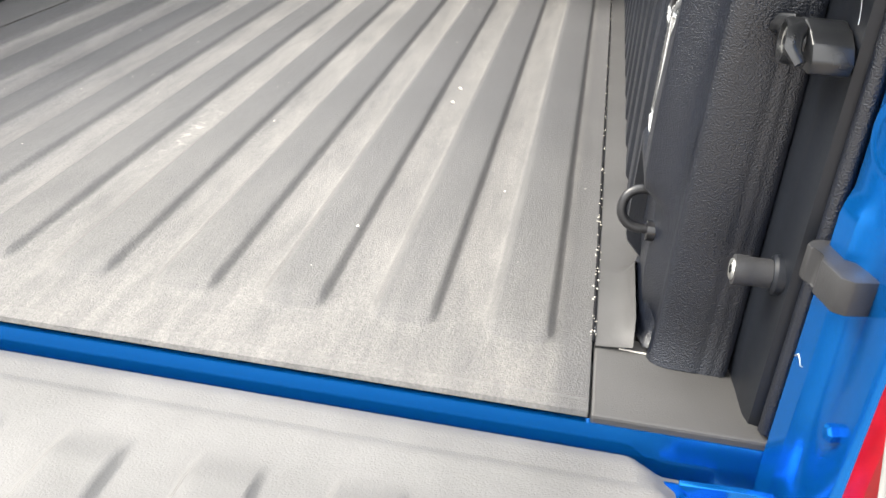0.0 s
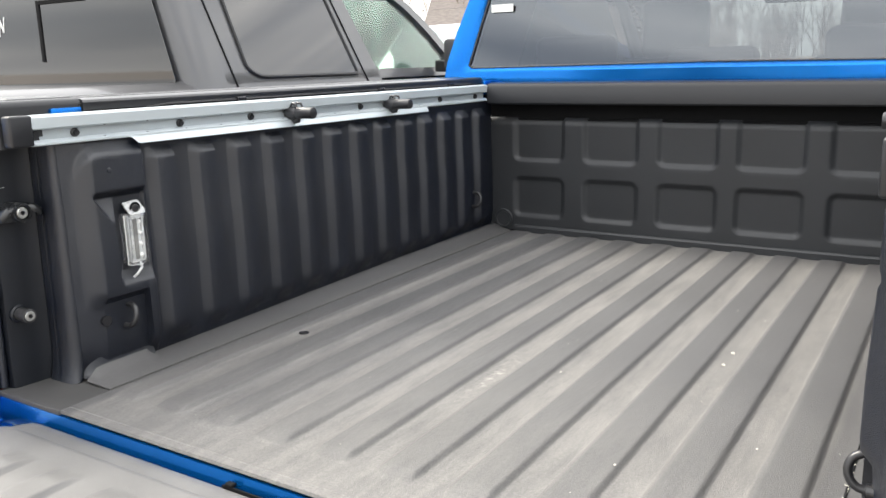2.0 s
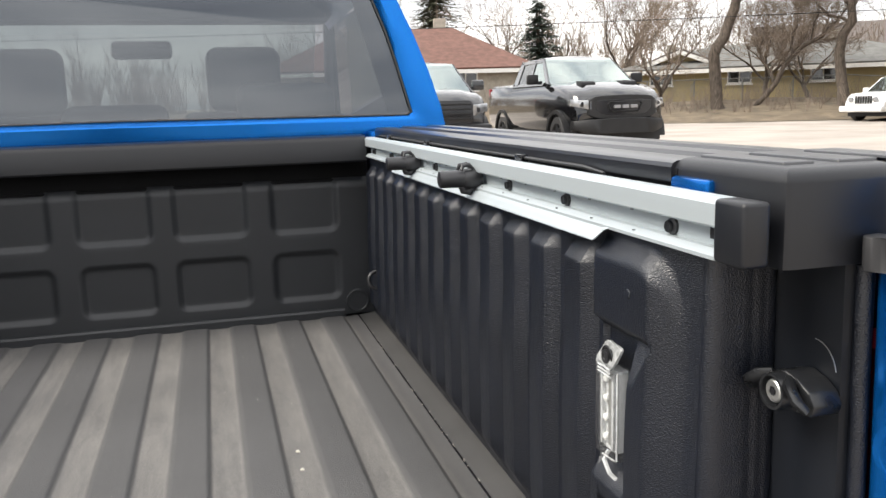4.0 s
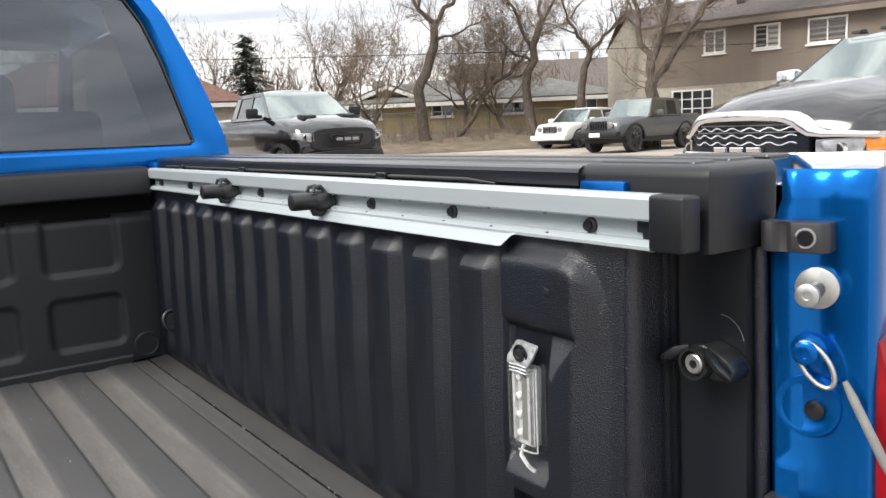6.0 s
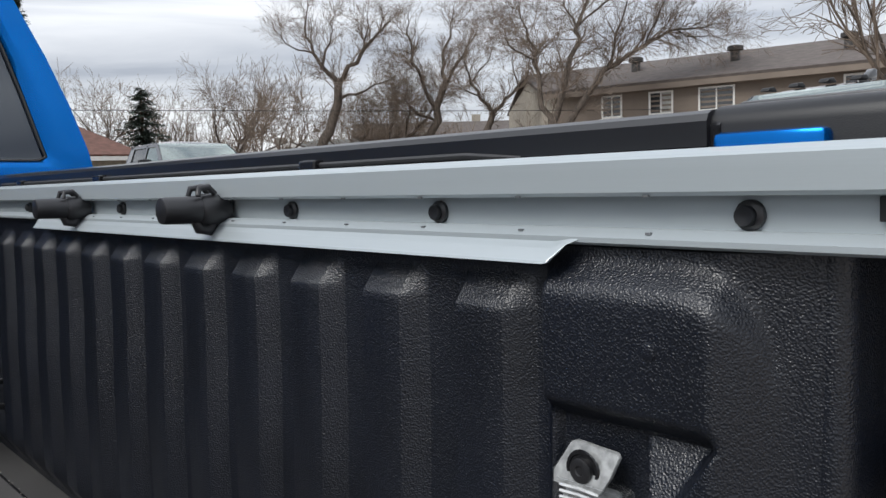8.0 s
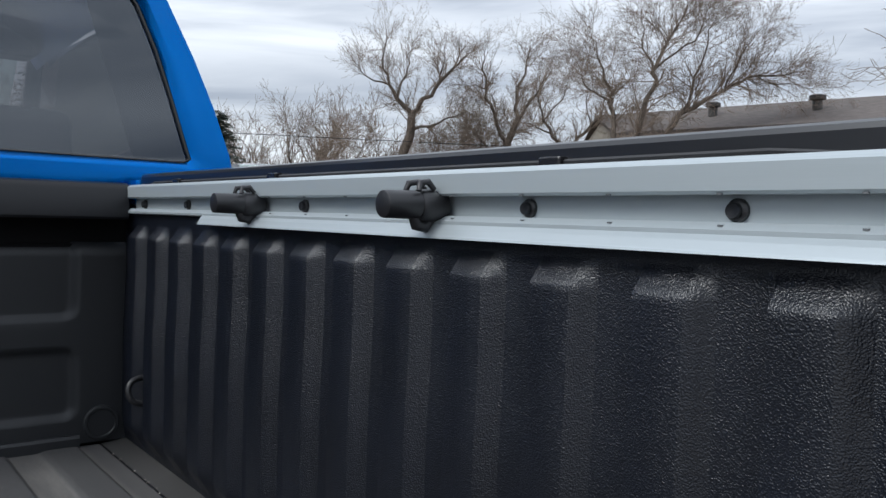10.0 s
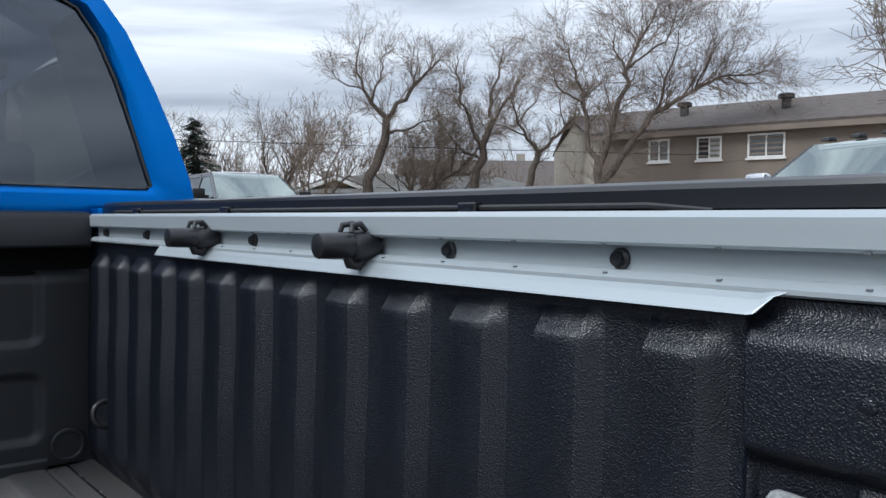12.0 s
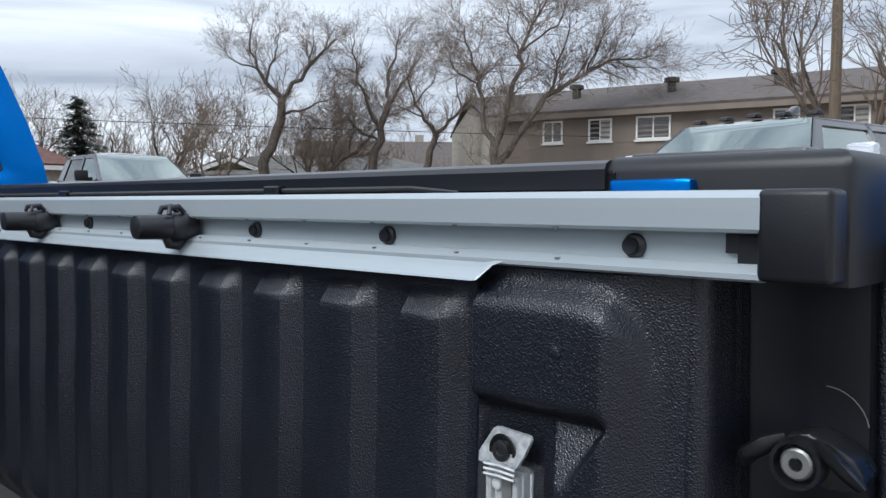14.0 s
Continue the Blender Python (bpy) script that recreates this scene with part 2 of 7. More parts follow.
    for src, a, c in ((sep.outputs["X"], -0.012, 0.02), (sep.outputs["Y"], 0.53, 0.20)):
        d = nt.nodes.new("ShaderNodeMath")
        d.operation = "SUBTRACT"
        d.inputs[1].default_value = a
        nt.links.new(src, d.inputs[0])
        e = nt.nodes.new("ShaderNodeMath")
        e.operation = "ABSOLUTE"
        nt.links.new(d.outputs[0], e.inputs[0])
        g_ = nt.nodes.new("ShaderNodeMapRange")
        g_.inputs["From Min"].default_value, g_.inputs["From Max"].default_value = c, c * 0.3
        nt.links.new(e.outputs[0], g_.inputs["Value"])
        if chain is None:
            chain = g_.outputs[0]
        else:
            w = nt.nodes.new("ShaderNodeMath")
            w.operation = "MULTIPLY"
            nt.links.new(chain, w.inputs[0])
            nt.links.new(g_.outputs[0], w.inputs[1])
            chain = w.outputs[0]
    cut = nt.nodes.new("ShaderNodeMapRange")
    cut.inputs["From Min"].default_value, cut.inputs["From Max"].default_value = 0.53, 0.78
    nt.links.new(sp.outputs["Fac"], cut.inputs["Value"])
    w = nt.nodes.new("ShaderNodeMath")
    w.operation = "MULTIPLY"
    nt.links.new(chain, w.inputs[0])
    nt.links.new(cut.outputs[0], w.inputs[1])
    pale = nt.nodes.new("ShaderNodeMix")
    pale.data_type = "RGBA"
    pale.inputs["B"].default_value = (0.30, 0.288, 0.26, 1)
    nt.links.new(w.outputs[0], pale.inputs["Factor"])
    nt.links.new(mul.outputs["Result"], pale.inputs["A"])
    nt.links.new(pale.outputs["Result"], b.inputs["Base Color"])
    return m


SKIRT = material("dusty_skirt", (0.06, 0.058, 0.057), 0.6, vary=0.3, vscale=6, bump=0.4, bscale=500, bdist=0.0008)
FLOOR = floor_material()
GATE_LINER = material("tailgate_liner", (0.125, 0.122, 0.119), 0.6, vary=0.3, vscale=8, color2=(0.09, 0.088, 0.086), bump=0.6, bscale=420, bdist=0.0012, detail=8)

# ---------------------------------------------------------------- mesh helpers


def thing(name, loc, label, category, group="", yaw=0.0):
    ob = new(name)
    ob.empty_display_size = 0.2
    ob.matrix_basis = pose(*loc, 0, 0, yaw)
    return tagged(ob, label, category, group)


def part(name, bm, mat, parent, label="", smooth=None):
    me = bpy.data.meshes.new(name)
    bmesh.ops.recalc_face_normals(bm, faces=bm.faces[:])
    if smooth is not None:
        lim = radians(smooth)
        for f in bm.faces:
            f.smooth = True
        for e in bm.edges:
            e.smooth = len(e.link_faces) != 2 or e.calc_face_angle(0.0) < lim
    bm.to_mesh(me)
    bm.free()
    me.materials.append(mat)
    ob = new(name, me)
    ob.parent = parent
    if label:
        ob["label"] = label
    return ob


def shared(name, me, mat, parent, loc=(0, 0, 0)):
    ob = new(name, me)
    ob.parent = parent
    ob.location = loc
    return ob


def bevelled(bm, faces, width, segments=2):
    edges = {e for f in faces for e in f.edges}
    if width > 0:
        bmesh.ops.bevel(bm, geom=list(edges), offset=width, segments=segments, affect="EDGES", profile=0.5)


def box(bm, x0, x1, y0, y1, z0, z1, bevel=0.0, seg=2, m=None):
    vs = [bm.verts.new(((x0, x1)[i & 1], (y0, y1)[i >> 1 & 1], (z0, z1)[i >> 2])) for i in range(8)]
    if m is not None:
        for v in vs:
            v.co = m @ v.co
    fs = [bm.faces.new([vs[i] for i in q]) for q in ((0, 2, 3, 1), (4, 5, 7, 6), (0, 1, 5, 4), (2, 6, 7, 3), (0, 4, 6, 2), (1, 3, 7, 5))]
    bevelled(bm, fs, bevel, seg)
    return bm


def prism(bm, pts, axis, a, b, bevel=0.0, seg=2):
    """A polygon in the plane across an axis, drawn out from a to b. pts: (x, z) for 'y', (y, z) for 'x', (x, y) for 'z'."""
    def at(p, v):
        return (v, p[0], p[1]) if axis == "x" else (p[0], v, p[1]) if axis == "y" else (p[0], p[1], v)
    r0, r1 = [bm.verts.new(at(p, a)) for p in pts], [bm.verts.new(at(p, b)) for p in pts]
    n = len(pts)
    fs = [bm.faces.new(r0), bm.faces.new(r1[::-1])] + [bm.faces.new((r0[i], r1[i], r1[(i + 1) % n], r0[(i + 1) % n])) for i in range(n)]
    bevelled(bm, fs, bevel, seg)
    return bm


def tube(bm, pts, radii, seg=10, cap=True, squash=1.0):
    """A round tube along points, with a radius for each."""
    rings = []
    for i, p in enumerate(pts):
        p = Vector(p)
        a, b = Vector(pts[max(i - 1, 0)]), Vector(pts[min(i + 1, len(pts) - 1)])
        d = b - a
        d = d.normalized() if d.length > 1e-7 else last
        if i and d.dot(last) < 0:
            d = -d
        last = d
        u = d.orthogonal().normalized() if i == 0 else (u - d * u.dot(d)).normalized()
        w = d.cross(u)
        rings.append([bm.verts.new(p + (u * math.cos(k * math.tau / seg) + w * math.sin(k * math.tau / seg) * squash) * radii[i]) for k in range(seg)])
    for r, s in zip(rings, rings[1:]):
        for k in range(seg):
            bm.faces.new((r[k], r[(k + 1) % seg], s[(k + 1) % seg], s[k]))
    if cap:
        bm.faces.new(rings[0][::-1])
        bm.faces.new(rings[-1])
    return bm


def loft(bm, rings, closed=True, caps=True):
    vs = [[bm.verts.new(p) for p in r] for r in rings]
    n = len(rings[0])
    for r, s in zip(vs, vs[1:]):
        for k in range(n if closed else n - 1):
            bm.faces.new((r[k], r[(k + 1) % n], s[(k + 1) % n], s[k]))
    if caps and closed:
        bm.faces.new(vs[0][::-1])
        bm.faces.new(vs[-1])
    return bm


def grid(bm, us, vs, f):
    rows = [[bm.verts.new(f(u, v)) for v in vs] for u in us]
    for r, s in zip(rows, rows[1:]):
        for k in range(len(vs) - 1):
            bm.faces.new((r[k], r[k + 1], s[k + 1], s[k]))
    return rows


def rounded(x0, x1, z0, z1, r, seg=5):
    """Points of a rounded rectangle, anticlockwise. r: one radius, or four (lower left, lower right, upper right, upper left)."""
    rr = r if isinstance(r, (tuple, list)) else (r,) * 4
    out = []
    for (cx, cz, a0), q in zip(((x0, z0, 180), (x1, z0, 270), (x1, z1, 0), (x0, z1, 90)), rr):
        sx, sz = (1 if cx == x0 else -1), (1 if cz == z0 else -1)
        for k in range(seg + 1):
            a = radians(a0 + 90 * k / seg)
            out.append((cx + sx * q + q * math.cos(a), cz + sz * q + q * math.sin(a)))
    return out


def smoothstep(a, b, v):
    t = min(max((v - a) / (b - a), 0.0), 1.0)
    return t * t * (3 - 2 * t)


def ramp(a, b, v):
    return min(max((v - a) / (b - a), 0.0), 1.0)


def spread(a, b, step):
    n = max(1, round((b - a) / step))
    return [a + (b - a) * i / n for i in range(n + 1)]


# ---------------------------------------------------------------- ground
def ground_z(x, y):
    return 0.08 + 0.28 * smoothstep(2.0, 11.0, math.hypot(x, y))


# ---------------------------------------------------------------- our pickup
truck = thing("pickup_truck", (0, 0, 0), "blue pickup truck with open tailgate and black-lined cargo bed", "pickup truck")
FLOOR_Z, SLOPE = 0.867, 0.0065
RIB_H = 0.0088
RIBS = [0.58 - 0.1315 * k for k in range(10)]
FLOOR_L, FLOOR_R = -0.655, 0.66


SHIFT = -0.03


def shift_left(before):
    """The left bed side stands a little further out than a mirror image of the right one."""
    for ob in truck.children:
        if ob.name not in before:
            ob.location = (SHIFT, 0.0, 0.0)



def bed_floor():
    xs = set()
    for c in RIBS:
        for o in (-0.044, -0.041, -0.038, -0.035, -0.032, -0.029, -0.026, 0.0, 0.022, 0.0265, 0.0295, 0.0325, 0.0355, 0.0385, 0.041):
            xs.add(round(c + o, 4))
    xs |= {FLOOR_L, FLOOR_L + 0.008, FLOOR_R - 0.01, FLOOR_R}
    xs = sorted(x for x in xs if FLOOR_L <= x <= FLOOR_R)
    ys = [-0.0105, -0.008, -0.002, 0.006, 0.03] + spread(0.06, 0.135, 0.006) + spread(0.18, 1.76, 0.08) + spread(1.78, 1.85, 0.01)

    def f(x, y):
        h = 0.0
        for c in RIBS:
            # low flat-topped ribs with rounded rear ends
            u = x - c
            if -0.06 < u < 0.05:
                end = smoothstep(0.075 + 0.6 * max(0.0, abs(u) - 0.015), 0.122, y)
                h = max(h, smoothstep(-0.044, -0.027, u) * (1 - smoothstep(0.0275, 0.041, u)) * RIB_H * end * (1 - smoothstep(1.82, 1.85, y)))
        edge = -0.005 if y < -0.009 else 0.0
        return (x, y, FLOOR_Z + SLOPE * y + h + edge)
    bm = bmesh.new()
    grid(bm, xs, ys, f)
    part("bed_floor", bm, FLOOR, truck, "dusty dark grey ribbed bed floor", smooth=60)
    # raised lip along the tailgate edge
    bm = bmesh.new()
    prism(bm, [(0.006, FLOOR_Z - 0.0015), (0.011, FLOOR_Z + 0.0012), (0.016, FLOOR_Z - 0.0015)], "x", FLOOR_L + 0.002, FLOOR_R - 0.002)
    part("floor_lip", bm, FLOOR, truck)
    # corner sills beside the floor panel
    for x0, x1 in ((FLOOR_R + 0.003, 0.836), (-0.866, FLOOR_L - 0.003)):
        bm = bmesh.new()
        box(bm, x0, x1, -0.0105, 0.13, 0.83, FLOOR_Z - 0.0015, 0.003)
        part("corner_sill", bm, SKIRT, truck)
    bm = bmesh.new()
    tube(bm, [(0.69, 0.107, 0.8665), (0.735, 0.103, 0.8665), (0.784, 0.098, 0.8665)], [0.0011] * 3, 5)
    part("sealant_line", bm, DIRT, truck, "pale line of sealant on the corner sill")
    bm = bmesh.new()
    box(bm, -0.75, 0.71, -0.004, 1.86, 0.75, 0.853)
    part("bed_underbody", bm, SMOOTH_LINER, truck)
    bm = bmesh.new()
    prism(bm, [(-0.005, 0.68), (-0.005, 0.8565), (-0.0122, 0.8562), (-0.0145, 0.845), (-0.0175, 0.83), (-0.0175, 0.68)], "x", -0.866, 0.836)
    part("bed_sill", bm, BLUE, truck, "blue painted rear sill")
    for x in (FLOOR_R + 0.0015, FLOOR_L - 0.0015, FLOOR_L + 0.016):
        bm = bmesh.new()
        tube(bm, [(x, 0.11, FLOOR_Z + 0.0012 + SLOPE * 0.11), (x, 1.84, FLOOR_Z + 0.0012 + SLOPE * 1.84)], [0.0021, 0.0021], 6)
        part("floor_seam", bm, GLOSS_BLACK if x > 0 else SKIRT, truck)


bed_floor()

WALL_IN, WALL_OUT = 0.692, 0.710
PITCH, FIRST = 0.1168, 0.380   # one rib block every PITCH, the rearmost begins at y = FIRST


def wall_depth(y, z):
    """How far the side wall stands proud, 0 to 1."""
    v = ramp(0.912, 0.944, z) * (1 - ramp(1.313, 1.337, z))
    if y > 0.300:
        k = (y - FIRST) / PITCH
        u = (k - math.floor(k)) * PITCH      # distance ahead of a block's front edge
        # a block spans u from 0.064 (rear edge) to PITCH; a rear slope leads down behind it
        b = ramp(0.046, 0.064, u) if u < 0.07 else 1.0 - ramp(PITCH - 0.005, PITCH, u)
        if y > 1.79:
            b *= 0.0
        return b * v
    # smooth boss round the lamp
    top = 1.353 - (0.05 - math.sqrt(max(0.0, 0.05 ** 2 - max(0.0, 0.19 - y) ** 2)) if y < 0.19 else 0.0)
    b = smoothstep(0.126, 0.17, y) * (1 - smoothstep(0.288, 0.298, y)) * (1 - smoothstep(top - 0.026, top, z))
    b *= smoothstep(1.015, 1.04, z) if y < 0.268 else smoothstep(0.905 + 0.5 * max(0.0, 0.292 - y), 0.93 + 0.5 * max(0.0, 0.292 - y), z)
    # pocket of the lamp, with a slanted shoulder towards the rear that narrows downwards
    k = min(max((1.244 - z) / 0.052, 0.0), 1.0)
    shelf = ramp(1.191, 1.243, z) * smoothstep(0.160 + 0.032 * k, 0.172 + 0.032 * k, y)
    py = max(shelf, smoothstep(0.211 - 0.008 * k, 0.222 - 0.008 * k, y)) * (1 - smoothstep(0.287, 0.300, y))
    pz = smoothstep(1.05, 1.08, z) * (1 - smoothstep(1.238, 1.258, z))
    return b * (1.0 - 1.25 * py * pz)


def base_z(s, y):
    """Height of the wall's foot, which climbs towards the front."""
    return FLOOR_Z + SLOPE * y + (0.003 if s > 0 else 0.005 + 0.008 * max(0.0, y))


def foot(s, y):
    """Distance of the wall's foot from the middle line."""
    return 0.712 if s > 0 else 0.732 - 0.02 * y


def side_wall(s):
    ys = sorted({round(v, 5) for v in spread(0.113, 0.302, 0.002)} | {
        round(FIRST + PITCH * k + o, 5) for k in range(-1, 13) for o in (0.0, 0.0455, 0.0465, 0.055, 0.0635, 0.0645, 0.09, PITCH - 0.005, PITCH - 0.0025)
        if 0.302 < FIRST + PITCH * k + o < 1.84} | {1.80, 1.85})
    zs = [0.9, 0.912, 0.92, 0.928, 0.936, 0.944, 0.955, 0.97, 0.985] + spread(1.005, 1.05, 0.015) + spread(1.055, 1.188, 0.008) + spread(1.193, 1.262, 0.0025) + [1.272, 1.285, 1.296, 1.306, 1.312, 1.314, 1.319, 1.325, 1.331, 1.336, 1.338, 1.343, 1.348, 1.353, 1.358]

    def f(y, z):
        # the wall bulges a little inwards below the lamp and flares outwards at its foot and rear edge
        out = 0.017 * ramp(0.165, 0.113, y) + 0.008 * ramp(0.95, 0.9, z) - 0.004 * smoothstep(1.25, 1.1, z)
        x = WALL_OUT + out - (WALL_OUT - WALL_IN) * wall_depth(y, z)
        return (s * x, y, z + (base_z(s, y) - 0.9) * ramp(1.02, 0.9, z))
    bm = bmesh.new()
    grid(bm, ys, zs, f)
    wall = part("side_wall", bm, LINER, truck, "textured black ribbed bed side wall", smooth=35)
    # flat dusty strip beside the floor and the black slope up to the wall
    seam = FLOOR_R + 0.003 if s > 0 else -FLOOR_L + SHIFT + 0.003
    ysk = [0.104, 0.11, 0.12, 0.13, 0.15, 0.18, 0.21, 0.25, 0.26, 0.27, 0.28, 0.29] + spread(0.35, 1.75, 0.125) + [1.80, 1.85]
    cols = (0.0, 0.02, 0.4, 0.65, 0.85, 1.0)

    def strip(y, i):
        rear = 1 - smoothstep(0.255, 0.285, y)
        x1 = foot(s, y) + 0.006
        x1 += (0.704 - x1) * rear
        rise = (-0.009, 0.0, 0.001, 0.002, 0.003, 0.004)[i]
        cove = (0.0, 0.0, 0.002, 0.006, 0.012, 0.022)[i] * smoothstep(0.102, 0.135, y)
        flat = (base_z(s, y) - FLOOR_Z - SLOPE * y) * cols[i] if i > 1 else 0.0
        return (s * (seam + (x1 - seam) * cols[i]), y, FLOOR_Z + 0.0005 + SLOPE * y + rise + flat * (1 - rear) + cove * rear)
    bm = bmesh.new()
    grid(bm, ysk, list(range(6)), strip)
    part("wall_skirt", bm, SKIRT if s > 0 else FLOOR, truck, "smooth dusty grey strip beside the bed floor", smooth=60)
    bm = bmesh.new()
    grid(bm, [0.272] + spread(0.3, 1.84, 0.2), [0, 1, 2], lambda y, i: (s * (foot(s, y) + 0.008 * i), y, base_z(s, y) + (0.001, 0.003, 0.006)[i]))
    part("wall_flange", bm, LINER, truck, smooth=60)
    # return behind the wall's rear edge and the plain post towards the tailgate
    bm = bmesh.new()
    plan = [(0.7305, 0.108), (0.735, 0.102), (0.757, 0.103), (0.774, 0.105), (0.778, 0.109), (0.784, 0.109), (0.788, 0.105), (0.796, 0.104), (0.801, 0.107), (0.806, 0.1015), (0.809, 0.06), (0.811, 0.03), (0.815, 0.017),
            (0.836, 0.012), (0.845, 0.012), (0.845, 0.15), (0.7335, 0.15), (0.7305, 0.112)]
    rings = [[(s * x, y + (z - 1.0) * 0.015, z) for x, y in plan] for z in (0.85, 1.0, 1.15, 1.3, 1.358)]
    loft(bm, rings)
    post = bm
    # textured end of the wall, flaring into the floor at its foot
    bm = bmesh.new()
    rings = []
    for z in (0.866, 0.874, 0.886, 0.9, 0.93, 1.0, 1.15, 1.3, 1.357):
        fl = (1 - ramp(0.866, 0.93, z)) ** 2
        rings.append([(s * (x - 0.004 * fl - 0.004 * smoothstep(1.25, 1.1, z) * ramp(0.742, 0.729, x)), y - 0.012 * fl - 0.0012 + (z - 1.0) * 0.015 * ramp(0.727, 0.742, x), z) for x, y in ((0.7285, 0.119), (0.7265, 0.1145), (0.7295, 0.1065), (0.735, 0.1015), (0.746, 0.0993), (0.766, 0.0985), (0.772, 0.0985), (0.775, 0.0991), (0.779, 0.0991), (0.782, 0.0985),
                                                                                                                         (0.788, 0.0985), (0.791, 0.0991), (0.794, 0.0985), (0.801, 0.0985), (0.8045, 0.1005))])
    loft(bm, rings, closed=False)
    part("wall_end", bm, LINER, truck, smooth=60)
    bm = bmesh.new()
    grid(bm, [0.11, 0.118, 0.13, 0.15, 0.18, 0.21, 0.25, 0.28], list(range(7)), lambda y, i: (s * (0.7145 + 0.016 * smoothstep(0.16, 0.11, y) - 0.0165 * (1 - math.sin(i * math.pi / 12))), y, FLOOR_Z + 0.0035 + SLOPE * y + 0.07 * (1 - math.cos(i * math.pi / 12)) * smoothstep(0.106, 0.135, y)))
    part("wall_foot", bm, LINER, truck, smooth=60)
    bm = post
    part("rear_post", bm, SMOOTH_LINER, truck, "smooth black liner of the rear post", smooth=40)
    bm = bmesh.new()
    box(bm, min(s * 0.734, s * 0.75), max(s * 0.734, s * 0.75), 0.155, 1.86, 0.76, 1.37)
    part("wall_backing", bm, SMOOTH_LINER, truck)
    return wall


for side in (1, -1):
    made = {ob.name for ob in truck.children}
    side_wall(side)
    if side < 0:
        shift_left(made)


def headboard():
    Y = 1.849
    cols = [(-0.639, -0.453), (-0.368, -0.182), (-0.104, 0.083), (0.152, 0.346), (0.425, 0.608)]
    rows = [(0.944, 1.078, 0.022), (1.149, 1.42, 0.022)]
    xs = sorted({round(v, 4) for v in spread(-0.765, 0.725, 0.02)} | {round(e + o, 4) for c in cols for e in c for o in (-0.018, -0.012, -0.006, 0, 0.006, 0.012, 0.018)})
    zs = sorted({round(v, 4) for v in spread(0.885, 1.30, 0.016)} | {round(e + o, 4) for e in (0.944, 1.078, 1.149) for o in (-0.012, -0.006, 0, 0.006, 0.012)})

    def recess(x, z):
        best = 0.0
        for a, b in cols:
            for c, d, r in rows:
                cx, cz, hx, hz = (a + b) / 2, (c + d) / 2, (b - a) / 2, (d - c) / 2
                qx, qz = abs(x - cx) - hx + r, abs(z - cz) - hz + r
                dist = math.hypot(max(qx, 0), max(qz, 0)) + min(max(qx, qz), 0) - r
                best = max(best, 1 - smoothstep(-0.008, 0.012, dist))
        return best
    bm = bmesh.new()
    grid(bm, xs, zs, lambda x, z: (x, Y + 0.011 * recess(x, z) + 0.02 * smoothstep(1.286, 1.296, z), z))
    part("front_panel", bm, PANEL_BLACK, truck, "black front panel with ten pressed squares", smooth=60)
    # near-black ledge and sheet: the beam's shadow in the gap, put in as colour
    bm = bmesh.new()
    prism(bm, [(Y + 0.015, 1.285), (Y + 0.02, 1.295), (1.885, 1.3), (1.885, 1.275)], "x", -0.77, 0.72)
    part("shade_ledge", bm, SHADOW_BLACK, truck)
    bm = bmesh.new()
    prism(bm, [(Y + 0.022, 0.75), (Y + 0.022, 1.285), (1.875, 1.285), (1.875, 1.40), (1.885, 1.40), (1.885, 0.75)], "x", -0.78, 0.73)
    part("shade_backing", bm, SHADOW_BLACK, truck)
    # kick rail at the floor
    bm = bmesh.new()
    prism(bm, [(Y - 0.012, 0.878), (Y - 0.012, 0.899), (Y - 0.008, 0.905), (Y + 0.004, 0.905), (Y + 0.004, 0.878)], "x", -0.64, 0.62)
    part("kick_rail", bm, PANEL_BLACK, truck)
    # top beam
    bm = bmesh.new()
    prism(bm, [(1.804, 1.348), (1.80, 1.353), (1.80, 1.408), (1.806, 1.419), (1.818, 1.423), (1.89, 1.425), (1.89, 1.348)], "x", -0.728, 0.70)
    part("top_beam", bm, CAP_BLACK, truck, "satin black beam along the front of the bed", smooth=30)
    # round corner bosses
    for s in (-1, 1):
        bm = bmesh.new()
        tube(bm, [(s * 0.675 - 0.012, Y + 0.01, 0.925), (s * 0.675 - 0.012, Y - 0.006, 0.925), (s * 0.675 - 0.012, Y - 0.008, 0.925), (s * 0.675 - 0.012, Y - 0.008, 0.925), (s * 0.675 - 0.012, Y - 0.005, 0.925)], [0.036, 0.036, 0.034, 0.029, 0.027], 28)
        part("corner_boss", bm, PANEL_BLACK, truck, smooth=40)


headboard()


